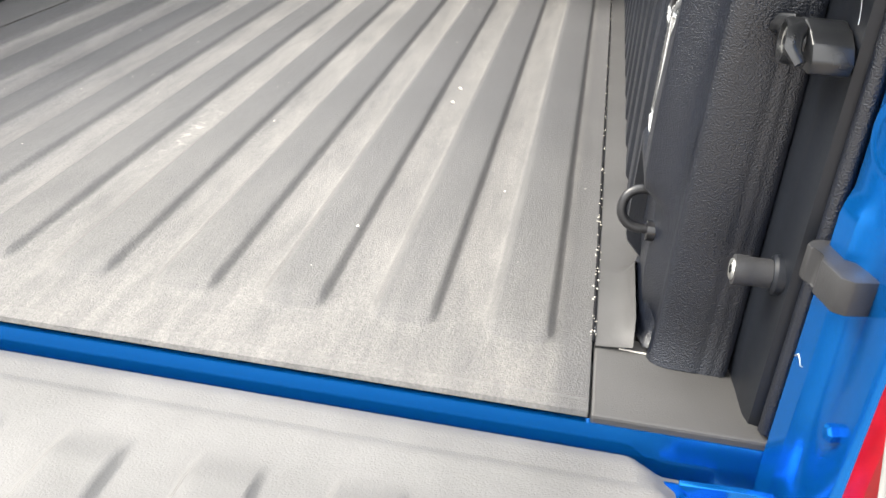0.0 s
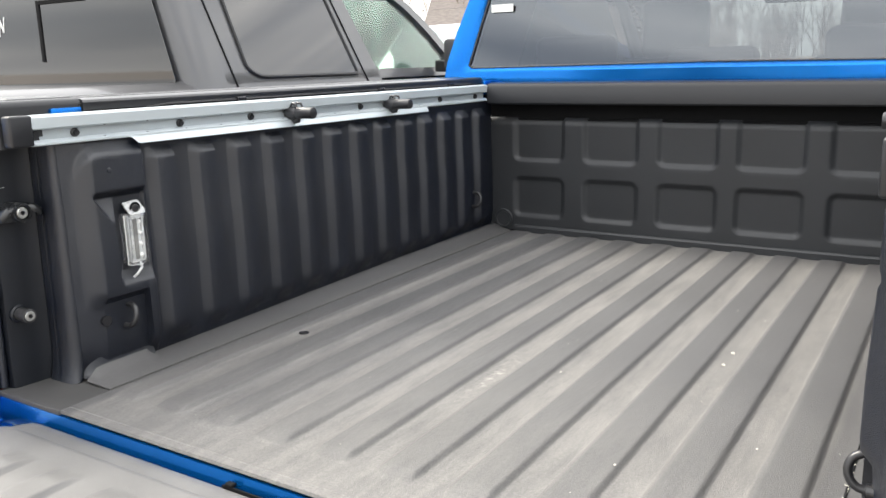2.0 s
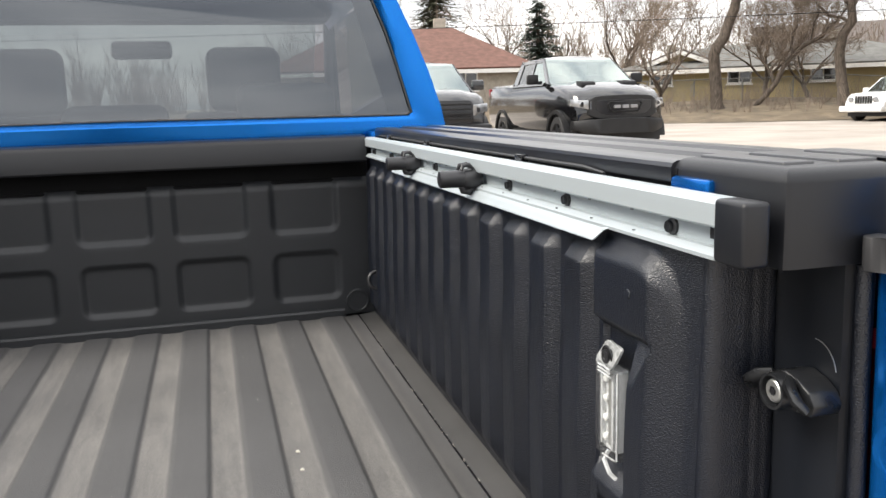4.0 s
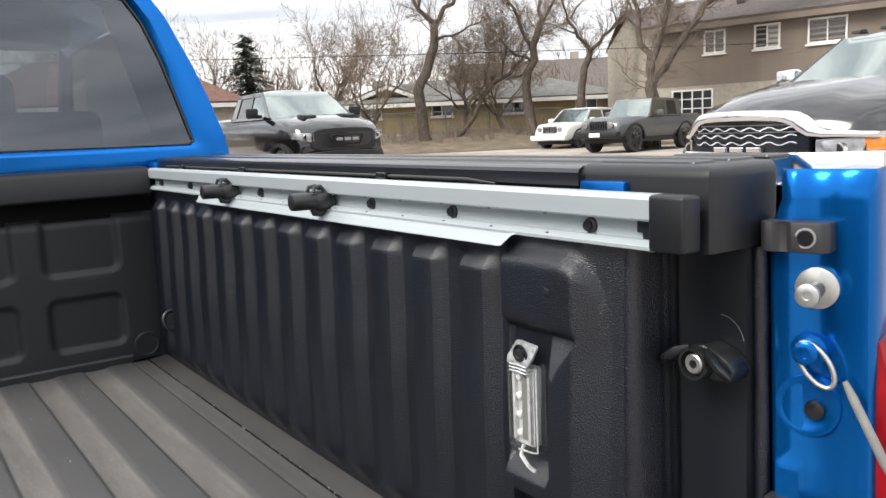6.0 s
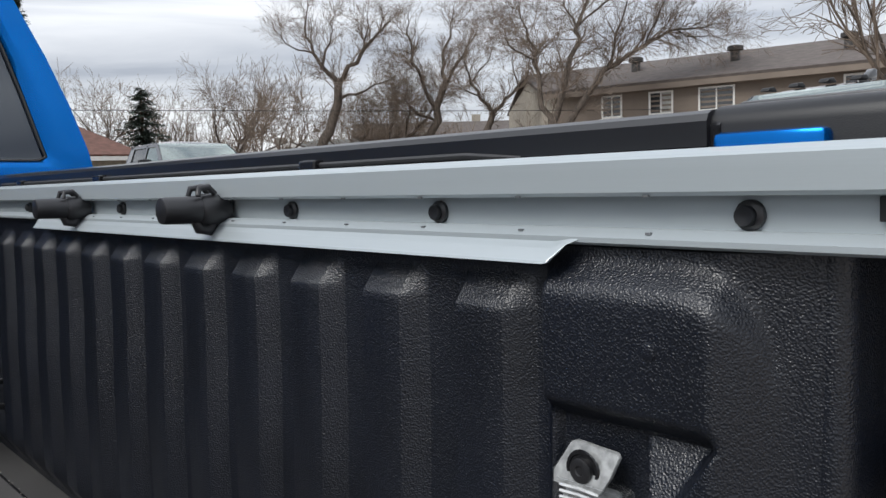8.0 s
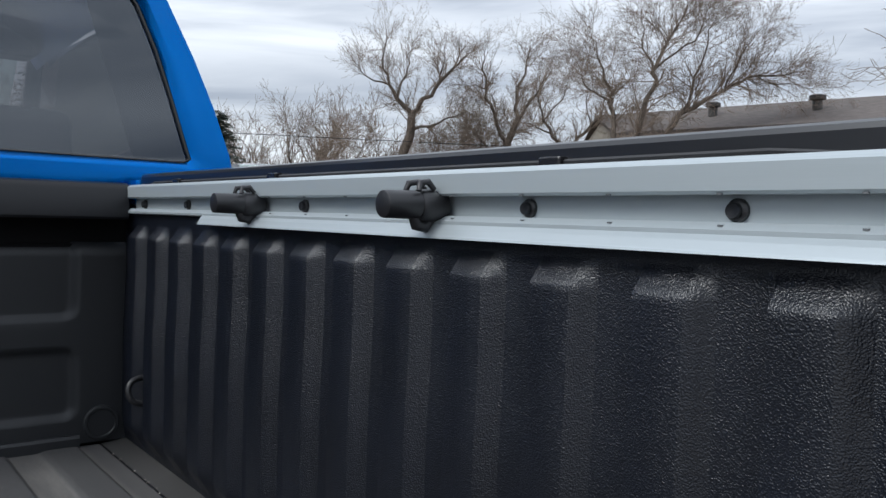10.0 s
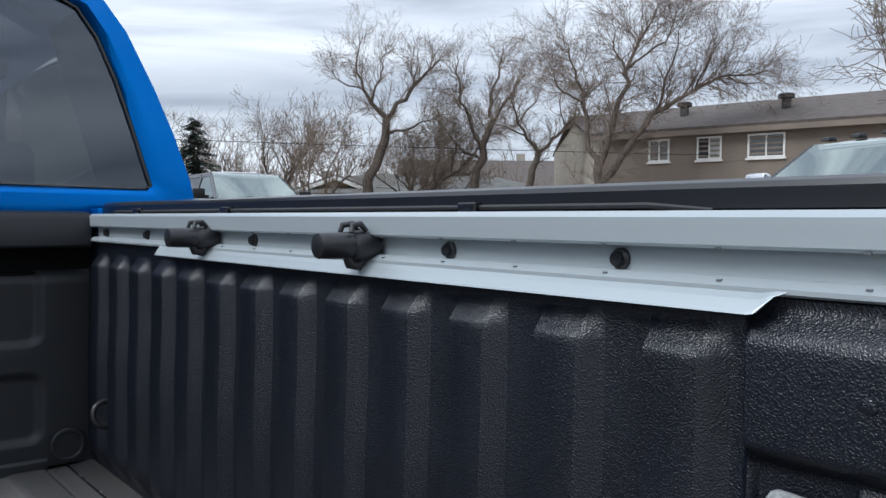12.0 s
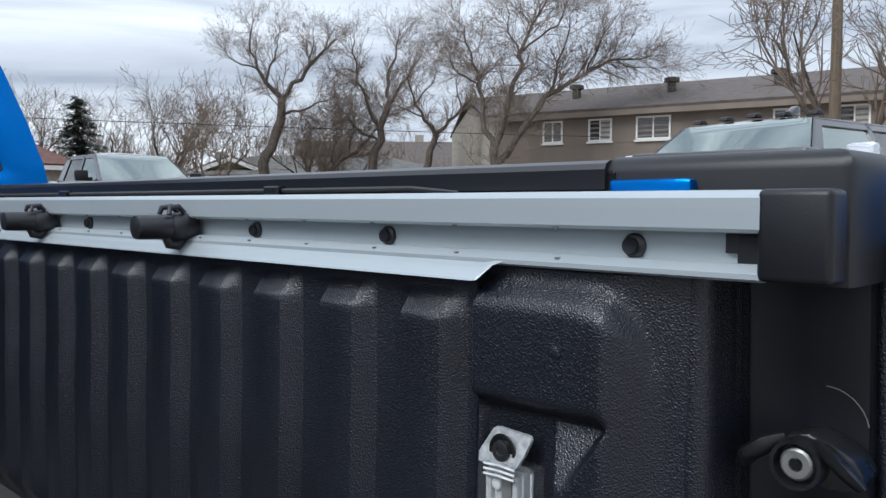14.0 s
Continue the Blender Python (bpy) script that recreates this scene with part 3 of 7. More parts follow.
def rail(s):
    """Aluminium tie-down rail along the top of the bed wall."""
    X = 0.699
    ob_parent = truck
    bm = bmesh.new()
    prof = [(X, 1.416), (X - 0.002, 1.414), (X - 0.002, 1.394), (X + 0.001, 1.3915), (X + 0.016, 1.3915), (X + 0.016, 1.3712), (X + 0.0062, 1.3712),
            (X - 0.001, 1.3655), (X - 0.001, 1.362), (X + 0.004, 1.360), (X + 0.021, 1.360), (X + 0.021, 1.419), (X + 0.004, 1.419)]
    prism(bm, [(s * x, z) for x, z in prof], "y", 0.053, 1.803)
    r = part("tie_down_rail", bm, ALU, ob_parent, "silver aluminium tie-down rail with round holes")
    # apron below the channel, wider than the wall's ribs
    bm = bmesh.new()
    flange = [(X + 0.0006, 1.3634), (X - 0.006, 1.3575), (X - 0.0125, 1.3495), (X - 0.0135, 1.3475), (X - 0.0105, 1.3475), (X + 0.001, 1.358), (X + 0.004, 1.3625)]
    def ring(y, k):
        return [(s * (X + (x - X) * k), y, 1.3655 + (z - 1.3655) * k) for x, z in flange]
    loft(bm, [ring(0.262, 0.12), ring(0.270, 0.3), ring(0.280, 0.96), ring(0.285, 1.0), ring(1.395, 1.0), ring(1.4, 0.3)])
    part("apron", bm, ALU, r)
    # small notches on the channel edges
    me = bpy.data.meshes.new("notch")
    bm = bmesh.new()
    box(bm, -0.0012, 0.0012, -0.0019, 0.0019, -0.0007, 0.0007)
    bm.to_mesh(me)
    bm.free()
    me.materials.append(NICK)
    for i in range(12):
        y = 0.21 + 0.105 * i
        for x, z in ((X - 0.0004, 1.3916), (X + 0.0022, 1.3686)):
            shared("notch", me, NICK, r, (s * x, y, z))
    # round holes with dark bolts
    for y in (0.151, 0.414, 0.634, 1.075, 1.506, 1.739):
        bm = bmesh.new()
        tube(bm, [(s * (X + 0.0165), y, 1.38), (s * (X + 0.013), y, 1.38), (s * (X + 0.012), y, 1.38)], [0.009, 0.009, 0.0075], 20)
        hole = part("hole", bm, DARK_STEEL, r, smooth=40)
        bm = bmesh.new()
        tube(bm, [(s * (X + 0.0122), y + 0.0012, 1.3797), (s * (X + 0.0092), y + 0.0012, 1.3797), (s * (X + 0.0082), y + 0.0012, 1.3797), (s * (X + 0.0088), y + 0.0012, 1.3797)], [0.0064, 0.0064, 0.0056, 0.002], 14)
        part("bolt_head", bm, CAP_BLACK, hole, smooth=40)
    for nm, y1, z0, z1, m_ in (("slot", 0.0815, 1.3775, 1.3905, DARK_STEEL), ("slot_plug", 0.0725, 1.3695, 1.3890, CAP_BLACK)):
        bm = bmesh.new()
        box(bm, *sorted((s * (X + (0.012 if nm == "slot" else 0.0105)), s * (X + 0.017))), 0.052, y1, z0, z1, 0.0006)
        part(nm, bm, m_, r)
    # end cap
    bm = bmesh.new()
    box(bm, min(s * (X - 0.003), s * (X + 0.025)), max(s * (X - 0.003), s * (X + 0.025)), 0.009, 0.055, 1.361, 1.4195, 0.0045, 3)
    part("end_cap", bm, CAP_BLACK, r, "black plastic end cap", smooth=40)
    return r


def cleat(s, y, parent, tip):
    """Sliding tie-down cleat: a barrel that stands out from a round clamp on the rail."""
    X = 0.703
    bm = bmesh.new()
    tube(bm, [(s * tip, y, 1.3815), (s * (tip + 0.0007), y, 1.3815), (s * (tip + 0.003), y, 1.3815), (s * 0.665, y, 1.3815), (s * 0.69, y, 1.3815)],
         [0.0125, 0.0138, 0.0145, 0.0150, 0.0155], 20)
    c = part("cleat", bm, GLOSS_RUBBER, parent, "black tie-down cleat", smooth=40)
    bm = bmesh.new()
    tube(bm, [(s * 0.676, y, 1.381), (s * 0.679, y, 1.381), (s * 0.697, y, 1.381), (s * 0.709, y, 1.381)], [0.0160, 0.0175, 0.0175, 0.0165], 20)
    part("clamp", bm, GLOSS_RUBBER, c, smooth=40)
    for k in (-1, 1):
        bm = bmesh.new()
        tube(bm, [(s * (X - 0.032), y + k * 0.012, 1.396), (s * (X - 0.03), y + k * 0.010, 1.404), (s * (X - 0.018), y + k * 0.008, 1.406), (s * (X - 0.01), y + k * 0.008, 1.398)],
             [0.003, 0.0036, 0.0036, 0.003], 8)
        part("lug", bm, GLOSS_RUBBER, c, smooth=50)
    bm = bmesh.new()
    tube(bm, [(s * (X - 0.03), y, 1.370), (s * (X - 0.026), y, 1.361), (s * (X - 0.016), y, 1.359), (s * (X - 0.008), y, 1.368)], [0.006, 0.0068, 0.0068, 0.006], 12)
    part("hook", bm, GLOSS_RUBBER, c, smooth=50)


GLOSS_RUBBER = material("cleat_rubber", (0.02, 0.02, 0.023), 0.38, vary=0.3, vscale=25, bump=0.3, bscale=600, bdist=0.0005)
for side in (1, -1):
    made = {ob.name for ob in truck.children}
    r_ = rail(side)
    for y_ in (0.765, 1.20):
        cleat(side, y_, r_, 0.622 if side < 0 else 0.634)
    if side < 0:
        shift_left(made)


def lean(z):
    """How far forward the tailgate opening leans at a height."""
    return -0.006 + (z - 0.98) * 0.03


def box_lid(s):
    """Lockable storage box along the bed side: black ribbed lid, rear end cap, blue side."""
    def X(x):
        return s * x
    # lid with three long ribs
    prof = [(0.728, 1.424), (0.7275, 1.4395), (0.7295, 1.4440), (0.735, 1.4466), (0.748, 1.4475), (0.772, 1.4478), (0.782, 1.4395), (0.80, 1.4395), (0.81, 1.4485), (0.852, 1.4485), (0.862, 1.4405),
            (0.88, 1.4405), (0.89, 1.449), (0.935, 1.448), (0.96, 1.44), (0.975, 1.425), (0.978, 1.41), (0.74, 1.41)]
    bm = bmesh.new()
    prism(bm, [(X(x + 0.006), z - 0.003) for x, z in prof], "y", 0.19, 1.83)
    lid = part("box_lid", bm, LID_BLACK, truck, "black ribbed lid of the side storage box", smooth=24)
    bm = bmesh.new()
    prism(bm, [(X(0.737), 1.4205), (X(0.737), 1.4335), (X(0.743), 1.44), (X(0.762), 1.4422), (X(0.776), 1.427)], "y", 0.183, 0.191)
    part("lid_end", bm, GLOSS_BLACK, lid)
    # shadowed gap with seal and small hinges below the lid
    bm = bmesh.new()
    box(bm, *sorted((X(0.743), X(0.975))), 0.2, 1.84, 1.20, 1.411)
    part("box_body", bm, GLOSS_BLACK, truck)
    bm = bmesh.new()
    tube(bm, [(X(0.7305), 0.34, 1.4195), (X(0.7305), 0.40, 1.4235), (X(0.7305), 0.8, 1.4235), (X(0.7305), 1.74, 1.4235)], [0.002, 0.003, 0.003, 0.003], 6)
    part("lid_seal", bm, RUBBER, lid, smooth=50)
    for y in (0.62, 1.20, 1.60):
        bm = bmesh.new()
        box(bm, *sorted((X(0.722), X(0.735))), y - 0.014, y + 0.014, 1.412, 1.429, 0.002)
        part("hinge", bm, GLOSS_BLACK, lid)
    # blue painted bed rail that peeps out between rail and lid
    bm = bmesh.new()
    box(bm, *sorted((X(0.7285), X(0.745))), 0.116, 0.184, 1.38, 1.4285, 0.004)
    part("blue_tab", bm, BLUE, truck, "blue painted edge below the lid", smooth=40)
    bm = bmesh.new()
    box(bm, *sorted((X(0.722), X(0.76))), 1.83, 1.88, 1.38, 1.432, 0.003)
    part("blue_tab", bm, BLUE, truck, "blue painted edge below the lid", smooth=40)
    # rear end cap over the corner post
    bm = bmesh.new()
    outline = [(0.738, 0.19), (0.738, 0.019), (0.7405, 0.0135), (0.746, 0.011), (0.848, 0.011), (0.855, 0.0135), (0.859, 0.02), (0.868, 0.06), (0.93, 0.10), (0.955, 0.19)]
    def ring(z, inset):
        return [(X(max(min(x, 0.955 - inset), 0.738 + inset)), max(y, 0.011 + inset), z) for x, y in outline]
    loft(bm, [ring(1.357, 0.0), ring(1.433, 0.0), ring(1.4385, 0.0014), ring(1.4428, 0.005), ring(1.4452, 0.0098), ring(1.4462, 0.015)])
    part("corner_cap", bm, CAP_BLACK, truck, "satin black cap over the bed corner", smooth=35)
    for x0, x1 in ((0.765, 0.80), (0.825, 0.87), (0.895, 0.94)):
        bm = bmesh.new()
        box(bm, *sorted((X(x0), X(x1))), 0.05, 0.187, 1.443, 1.4492, 0.003)
        part("cap_rib", bm, LID_BLACK, truck)
    # outer side of the bed
    bm = bmesh.new()
    rings = []
    for y in (0.015, 0.04, 0.8, 1.7, 1.87):
        k = 0.965 if y == 0.015 else 1.0
        rings.append([(X(x * k), y, z) for x, z in ((0.90, 0.52), (0.985, 0.56), (1.005, 0.8), (1.01, 1.15), (0.998, 1.32), (0.985, 1.40), (0.965, 1.412), (0.93, 1.412))])
    loft(bm, rings, closed=False)
    part("bed_side", bm, BLUE, truck, "glossy blue bed side", smooth=40)


def rear_jamb(s):
    """Blue painted inner side of the rear pillar, with the fittings that hold the tailgate."""
    def J(r, n, z):
        """A place on the pillar: r towards the rear along it, n out of it into the opening."""
        return (s * (0.8335 + (z - 0.98) * 0.004 + 0.28 * r - 0.96 * n), lean(z) - 0.96 * r - 0.28 * n, z)

    def stud(r, z, steps, seg=18):
        """A round fitting: steps of (height out of the face, radius)."""
        bm = bmesh.new()
        tube(bm, [J(r, n, z) for n, _ in steps], [q for _, q in steps], seg)
        return bm
    bm = bmesh.new()
    rings = []
    for z in (0.80, 0.86, 0.95, 1.05, 1.112, 1.12, 1.135, 1.25, 1.36, 1.375, 1.39, 1.405, 1.43, 1.437):
        low = 0.006 * (1 - smoothstep(1.112, 1.135, z))
        cut = 0.014 * smoothstep(1.37, 1.405, z)
        top = 0.006 if z > 1.435 else 0.0
        rings.append([J(-0.006 + cut, -0.012 - top, z), J(0.0 + cut, -0.002 - top, z), J(0.004 + cut, 0.001 + low - top, z), J(0.028, 0.001 + low - top, z), J(0.034, -0.003 + low * 0.5 - top, z), J(0.06, -0.004 - top, z),
                      J(0.066, -0.001 - top, z), J(0.094, -0.001 - top, z), J(0.1, -0.008, z), J(0.1, -0.06, z), J(0.1, -0.16, z)])
    loft(bm, rings, closed=False)
    part("rear_jamb", bm, BLUE, truck, "glossy blue inner side of the rear pillar", smooth=45)
    bm = bmesh.new()
    pts = [J(0.006 + 0.02 * k / 6, 0.0075 - 0.0003 * k, 0.972 + 0.004 * math.sin(k * 1.4)) for k in range(7)]
    tube(bm, pts, [0.0009] * 7, 5)
    part("paint_bead", bm, STEEL, truck)
    # pressed dish with a dark plug
    d = part("pressed_dish", stud(0.036, 1.186, [(-0.004, 0.036), (0.0015, 0.033), (0.0015, 0.027), (-0.001, 0.023)], 24), BLUE, truck, smooth=40)
    part("plug", stud(0.043, 1.183, [(-0.002, 0.011), (0.003, 0.010), (0.004, 0.006)], 14), GLOSS_BLACK, d, smooth=40)
    # bumpy seal edge beside the liner
    bm = bmesh.new()
    pts = [J(-0.012, 0.0, z) for z in spread(0.87, 1.355, 0.04)]
    tube(bm, pts, [0.0085] * len(pts), 8)
    part("edge_seal", bm, LINER, truck, smooth=60)
    # two rubber stops
    for z in (1.369, 1.066):
        bm = bmesh.new()
        prof = [(-0.004, -0.004), (-0.006, 0.016), (0.0, 0.024), (0.008, 0.025), (0.014, 0.019), (0.022, 0.019), (0.027, 0.026), (0.056, 0.025), (0.063, 0.017), (0.064, -0.004)]
        lo, up = [bm.verts.new(J(r, n, z - 0.0155)) for r, n in prof], [bm.verts.new(J(r, n, z + 0.0155)) for r, n in prof]
        k = len(prof)
        fs = [bm.faces.new(lo), bm.faces.new(up[::-1])] + [bm.faces.new((lo[i], up[i], up[(i + 1) % k], lo[(i + 1) % k])) for i in range(k)]
        bevelled(bm, fs, 0.0018, 2)
        st = part("tailgate_stop", bm, RUBBER, truck, "weathered grey rubber tailgate stop", smooth=40)
        if z < 1.2:
            continue
        part("screw_hole", stud(0.041, z, [(0.024, 0.0115), (0.0258, 0.0105), (0.0258, 0.0085), (0.02, 0.0075)]), GLOSS_BLACK if z < 1.2 else STEEL, st, smooth=40)
        part("screw", stud(0.041, z, [(0.018, 0.0075), (0.0265, 0.0075)]), GLOSS_BLACK, st, smooth=40)
    # latch striker: pin with a washer
    pin = part("striker_washer", stud(0.046, 1.314, [(-0.004, 0.022), (0.0015, 0.022), (0.0025, 0.020)], 24), STEEL, truck, "zinc striker washer", smooth=40)
    part("pin", stud(0.046, 1.313, [(0.0, 0.0085), (0.036, 0.0085)]), DARK_STEEL, pin, smooth=40)
    part("pin_head", stud(0.046, 1.313, [(0.034, 0.012), (0.0395, 0.012), (0.0405, 0.0105), (0.0405, 0.0045), (0.038, 0.004)]), STEEL, pin, smooth=40)
    # tailgate cable: eyelet on a blue bolt, sleeve and cable down to the gate
    bm = bmesh.new()
    m = 22
    pts = []
    for k in range(m + 1):
        a = k * math.tau / m
        u, w = 0.0135 * math.sin(a), 0.027 * math.cos(a)
        pts.append(J(0.047 + u * 0.8 - w * 0.55, 0.011, 1.235 + w * 0.8 + u * 0.6))
    tube(bm, pts, [0.0028] * (m + 1), 8, cap=False)
    eye = part("cable_eyelet", bm, STEEL, truck, "pale steel cable eyelet", smooth=50)
    part("bolt", stud(0.038, 1.247, [(-0.004, 0.019), (0.004, 0.0185), (0.005, 0.0125), (0.017, 0.0125), (0.0185, 0.0105), (0.0185, 0.005), (0.0165, 0.0045)]), BLUE, eye, "blue painted bolt", smooth=40)
    bm = bmesh.new()
    a, b_ = Vector(J(0.075, 0.011, 1.222)), Vector((s * 0.845, -0.29, 0.845))
    tube(bm, [a, a.lerp(b_, 0.04), a.lerp(b_, 0.2), a.lerp(b_, 0.22), a.lerp(b_, 0.28)], [0.003, 0.0048, 0.005, 0.0038, 0.003], 12)
    part("sleeve", bm, GREY_PLASTIC, eye, "grey plastic cable sleeve", smooth=40)
    bm = bmesh.new()
    tube(bm, [a.lerp(b_, 0.24), a.lerp(b_, 0.6), b_], [0.0026] * 3, 8)
    part("cable", bm, GREY_PLASTIC, eye, smooth=50)

    def X(x):
        return s * x
    # hinge bracket at the foot of the pillar
    bm = bmesh.new()
    prism(bm, [(X(0.75), 0.836), (X(0.75), 0.84), (X(0.81), 0.8425), (X(0.835), 0.842), (X(0.842), 0.834), (X(0.842), 0.778), (X(0.81), 0.778)], "y", -0.058, -0.051, 0.001)
    br = part("hinge_bracket", bm, BLUE, truck, "blue painted tailgate hinge bracket", smooth=40)
    bm = bmesh.new()
    tube(bm, [(X(0.824), -0.056, 0.821), (X(0.824), -0.063, 0.821), (X(0.824), -0.065, 0.821)], [0.0135, 0.013, 0.0105], 6)
    part("bolt", bm, BLUE, br, smooth=20)
    bm = bmesh.new()
    tube(bm, [(X(0.83), -0.06, 0.793), (X(0.87), -0.06, 0.79)], [0.014, 0.014], 14)
    part("hinge_pin", bm, BLUE, br, smooth=40)
    part("body_bolt", stud(0.075, 0.945, [(-0.003, 0.008), (0.006, 0.008), (0.008, 0.005)], 6), BLUE, truck, smooth=20)
    # tail lamp behind the pillar's edge
    bm = bmesh.new()
    rings = []
    for z, o in ((0.78, 0.0), (0.80, 0.014), (1.0, 0.02), (1.2, 0.016), (1.26, 0.0)):
        x0, y0, _ = J(0.098, -0.004, z)
        rings.append([(x0, y0 + 0.01, z), (x0 + s * 0.012, y0 - o, z), (x0 + s * 0.09, y0 - o - 0.006, z), (x0 + s * 0.14, y0 + 0.01 - o * 0.5, z), (x0 + s * 0.165, y0 + 0.07, z), (x0 + s * 0.16, y0 + 0.2, z), (x0 + s * 0.02, y0 + 0.2, z)])
    loft(bm, rings)
    lamp = part("tail_lamp", bm, RED_LENS, truck, "glossy red tail lamp", smooth=50)
    x0, y0, _ = J(0.098, -0.004, 0.93)
    bm = bmesh.new()
    box(bm, *sorted((x0 + s * 0.025, x0 + s * 0.125)), y0 - 0.03, y0 - 0.012, 0.86, 0.985, 0.004)
    part("reversing_lens", bm, WHITE_LENS, lamp, "clear ribbed reversing lens", smooth=40)
    for i in range(11):
        bm = bmesh.new()
        zz = 0.866 + i * 0.0105
        box(bm, *sorted((x0 + s * 0.027, x0 + s * 0.123)), y0 - 0.033, y0 - 0.028, zz, zz + 0.006, 0.001)
        part("lens_rib", bm, WHITE_LENS, lamp)


def post_fittings(s):
    """Stops that stand on the rear post, the lamp and the D-rings on the wall."""
    def X(x):
        return s * x
    # lower round stop
    bm = bmesh.new()
    y, z = 0.041, 1.02
    tube(bm, [(X(0.8160), y, z), (X(0.8060), y, z), (X(0.8030), y, z)], [0.019, 0.019, 0.016], 20)
    st = part("post_stop", bm, SMOOTH_LINER, truck, "black round stop on the rear post", smooth=40)
    bm = bmesh.new()
    tube(bm, [(X(0.8050), y, z), (X(0.7840), y, z), (X(0.7820), y, z), (X(0.7700), y, z), (X(0.7695), y, z)], [0.0135, 0.0135, 0.0143, 0.0143, 0.012], 20)
    part("sleeve", bm, RUBBER, st, smooth=40)
    bm = bmesh.new()
    tube(bm, [(X(0.7695), y, z), (X(0.7672), y, z)], [0.0042, 0.0042], 6)
    part("socket", bm, GLOSS_BLACK, st)
    bm = bmesh.new()
    tube(bm, [(X(0.7700), y, z), (X(0.7675), y, z), (X(0.7675), y, z), (X(0.7695), y, z)], [0.0105, 0.0095, 0.005, 0.0045], 16)
    part("bolt", bm, STEEL, st, "pale steel bolt", smooth=40)
    # upper hooked stop: an open socket with a bolt and a wedge towards the rear
    y, z = 0.053, 1.229
    bm = bmesh.new()
    tube(bm, [(X(0.8140), y, z), (X(0.7680), y, z), (X(0.7640), y, z), (X(0.7640), y, z), (X(0.7730), y, z)], [0.0185, 0.019, 0.0178, 0.015, 0.014], 20)
    st = part("post_hook", bm, HOOK_BLACK, truck, "black hooked stop on the rear post", smooth=40)
    bm = bmesh.new()
    prism(bm, [(0.02, 0.006), (0.012, 0.021), (-0.006, 0.0245), (-0.024, 0.018), (-0.042, 0.008), (-0.05, -0.006), (-0.046, -0.019), (-0.02, -0.02), (0.0, -0.012)], "x", 0, 1)
    for v in bm.verts:
        v.co = Vector((X(0.7760 + v.co.x * 0.032 - v.co.y * 0.1), y + v.co.y * 0.8, z + v.co.z * 0.85))
    bevelled(bm, bm.faces[:], 0.0022, 2)
    part("wedge", bm, HOOK_BLACK, st, smooth=40)
    bm = bmesh.new()
    tube(bm, [(X(0.7810), y, z), (X(0.7675), y, z), (X(0.7660), y, z), (X(0.7660), y, z), (X(0.7690), y, z)], [0.0115, 0.0115, 0.0098, 0.005, 0.0045], 16)
    part("bolt", bm, STEEL, st, "pale steel bolt", smooth=40)
    bm = bmesh.new()
    tube(bm, [(X(0.7690), y, z), (X(0.7657), y, z)], [0.0042, 0.0042], 6)
    part("socket", bm, GLOSS_BLACK, st)
    # clip wings round the bolt
    for k in (-1, 1):
        bm = bmesh.new()
        pts = [(X(0.7760), y + k * 0.012, z + 0.014), (X(0.7680), y + k * 0.022, z + 0.010), (X(0.7660), y + k * 0.034, z + 0.001), (X(0.7730), y + k * 0.040, z - 0.008)]
        tube(bm, pts, [0.004, 0.0055, 0.0055, 0.004], 8, squash=1.6)
        part("clip_wing", bm, HOOK_BLACK, st, smooth=50)
    bm = bmesh.new()
    pts = [(X(0.8080), y - 0.005 - 0.03 * math.sin(k * 0.17), z + 0.018 + 0.035 * math.cos(k * 0.17) * 0.9) for k in range(9)]
    tube(bm, pts, [0.0005] * 9, 4)
    part("scuff", bm, STEEL, st, "pale curved scuff mark")
    # bed lamp: clear box over a pale reflector strip with four diodes, hung from a slanted clear tab
    bm = bmesh.new()
    prism(bm, rounded(0.240, 0.277, 1.094, 1.196, 0.004, 3), "x", X(0.7145), X(0.7), 0.0)
    lampb = part("bed_lamp", bm, LED_WHITE, truck, "clear-lensed bed lamp in a wall pocket", smooth=30)
    for y0, y1 in ((0.242, 0.2475), (0.270, 0.2755)):
        bm = bmesh.new()
        box(bm, *sorted((X(0.7005), X(0.6945))), y0, y1, 1.098, 1.192, 0.0012)
        part("reflector_edge", bm, TAB_METAL, lampb, smooth=30)
    bm = bmesh.new()
    box(bm, *sorted((X(0.7002), X(0.6985))), 0.2515, 0.262, 1.1, 1.19, 0.0008)
    part("circuit_strip", bm, GREY_PLASTIC, lampb, "grey strip that carries the diodes")
    for i in range(4):
        bm = bmesh.new()
        z = 1.108 + 0.0245 * i
        tube(bm, [(X(0.7), 0.266, z), (X(0.6965), 0.266, z), (X(0.695), 0.266, z)], [0.005, 0.0046, 0.0024], 14)
        part("diode", bm, WHITE, lampb, smooth=40)
    bm = bmesh.new()
    prism(bm, rounded(0.2245, 0.281, 1.089, 1.204, 0.005, 3), "x", X(0.707), X(0.6905), 0.002)
    part("lens", bm, LENS, lampb, "clear plastic lens", smooth=30)
    bm = bmesh.new()
    tube(bm, [(X(0.6915), 0.2258, 1.2), (X(0.6915), 0.2258, 1.094), (X(0.6915), 0.236, 1.091), (X(0.6915), 0.262, 1.089)], [0.0012] * 4, 6)
    part("lens_edge", bm, TAB_METAL, lampb, smooth=50)
    def tab(y, z, n):
        return (X(0.7035 - 0.35 * (1.226 - z) - n), y, z)
    outline = [(0.241, 1.199), (0.236, 1.210), (0.2315, 1.2235), (0.234, 1.2265), (0.268, 1.2285), (0.272, 1.2265), (0.282, 1.207), (0.280, 1.199)]
    bm = bmesh.new()
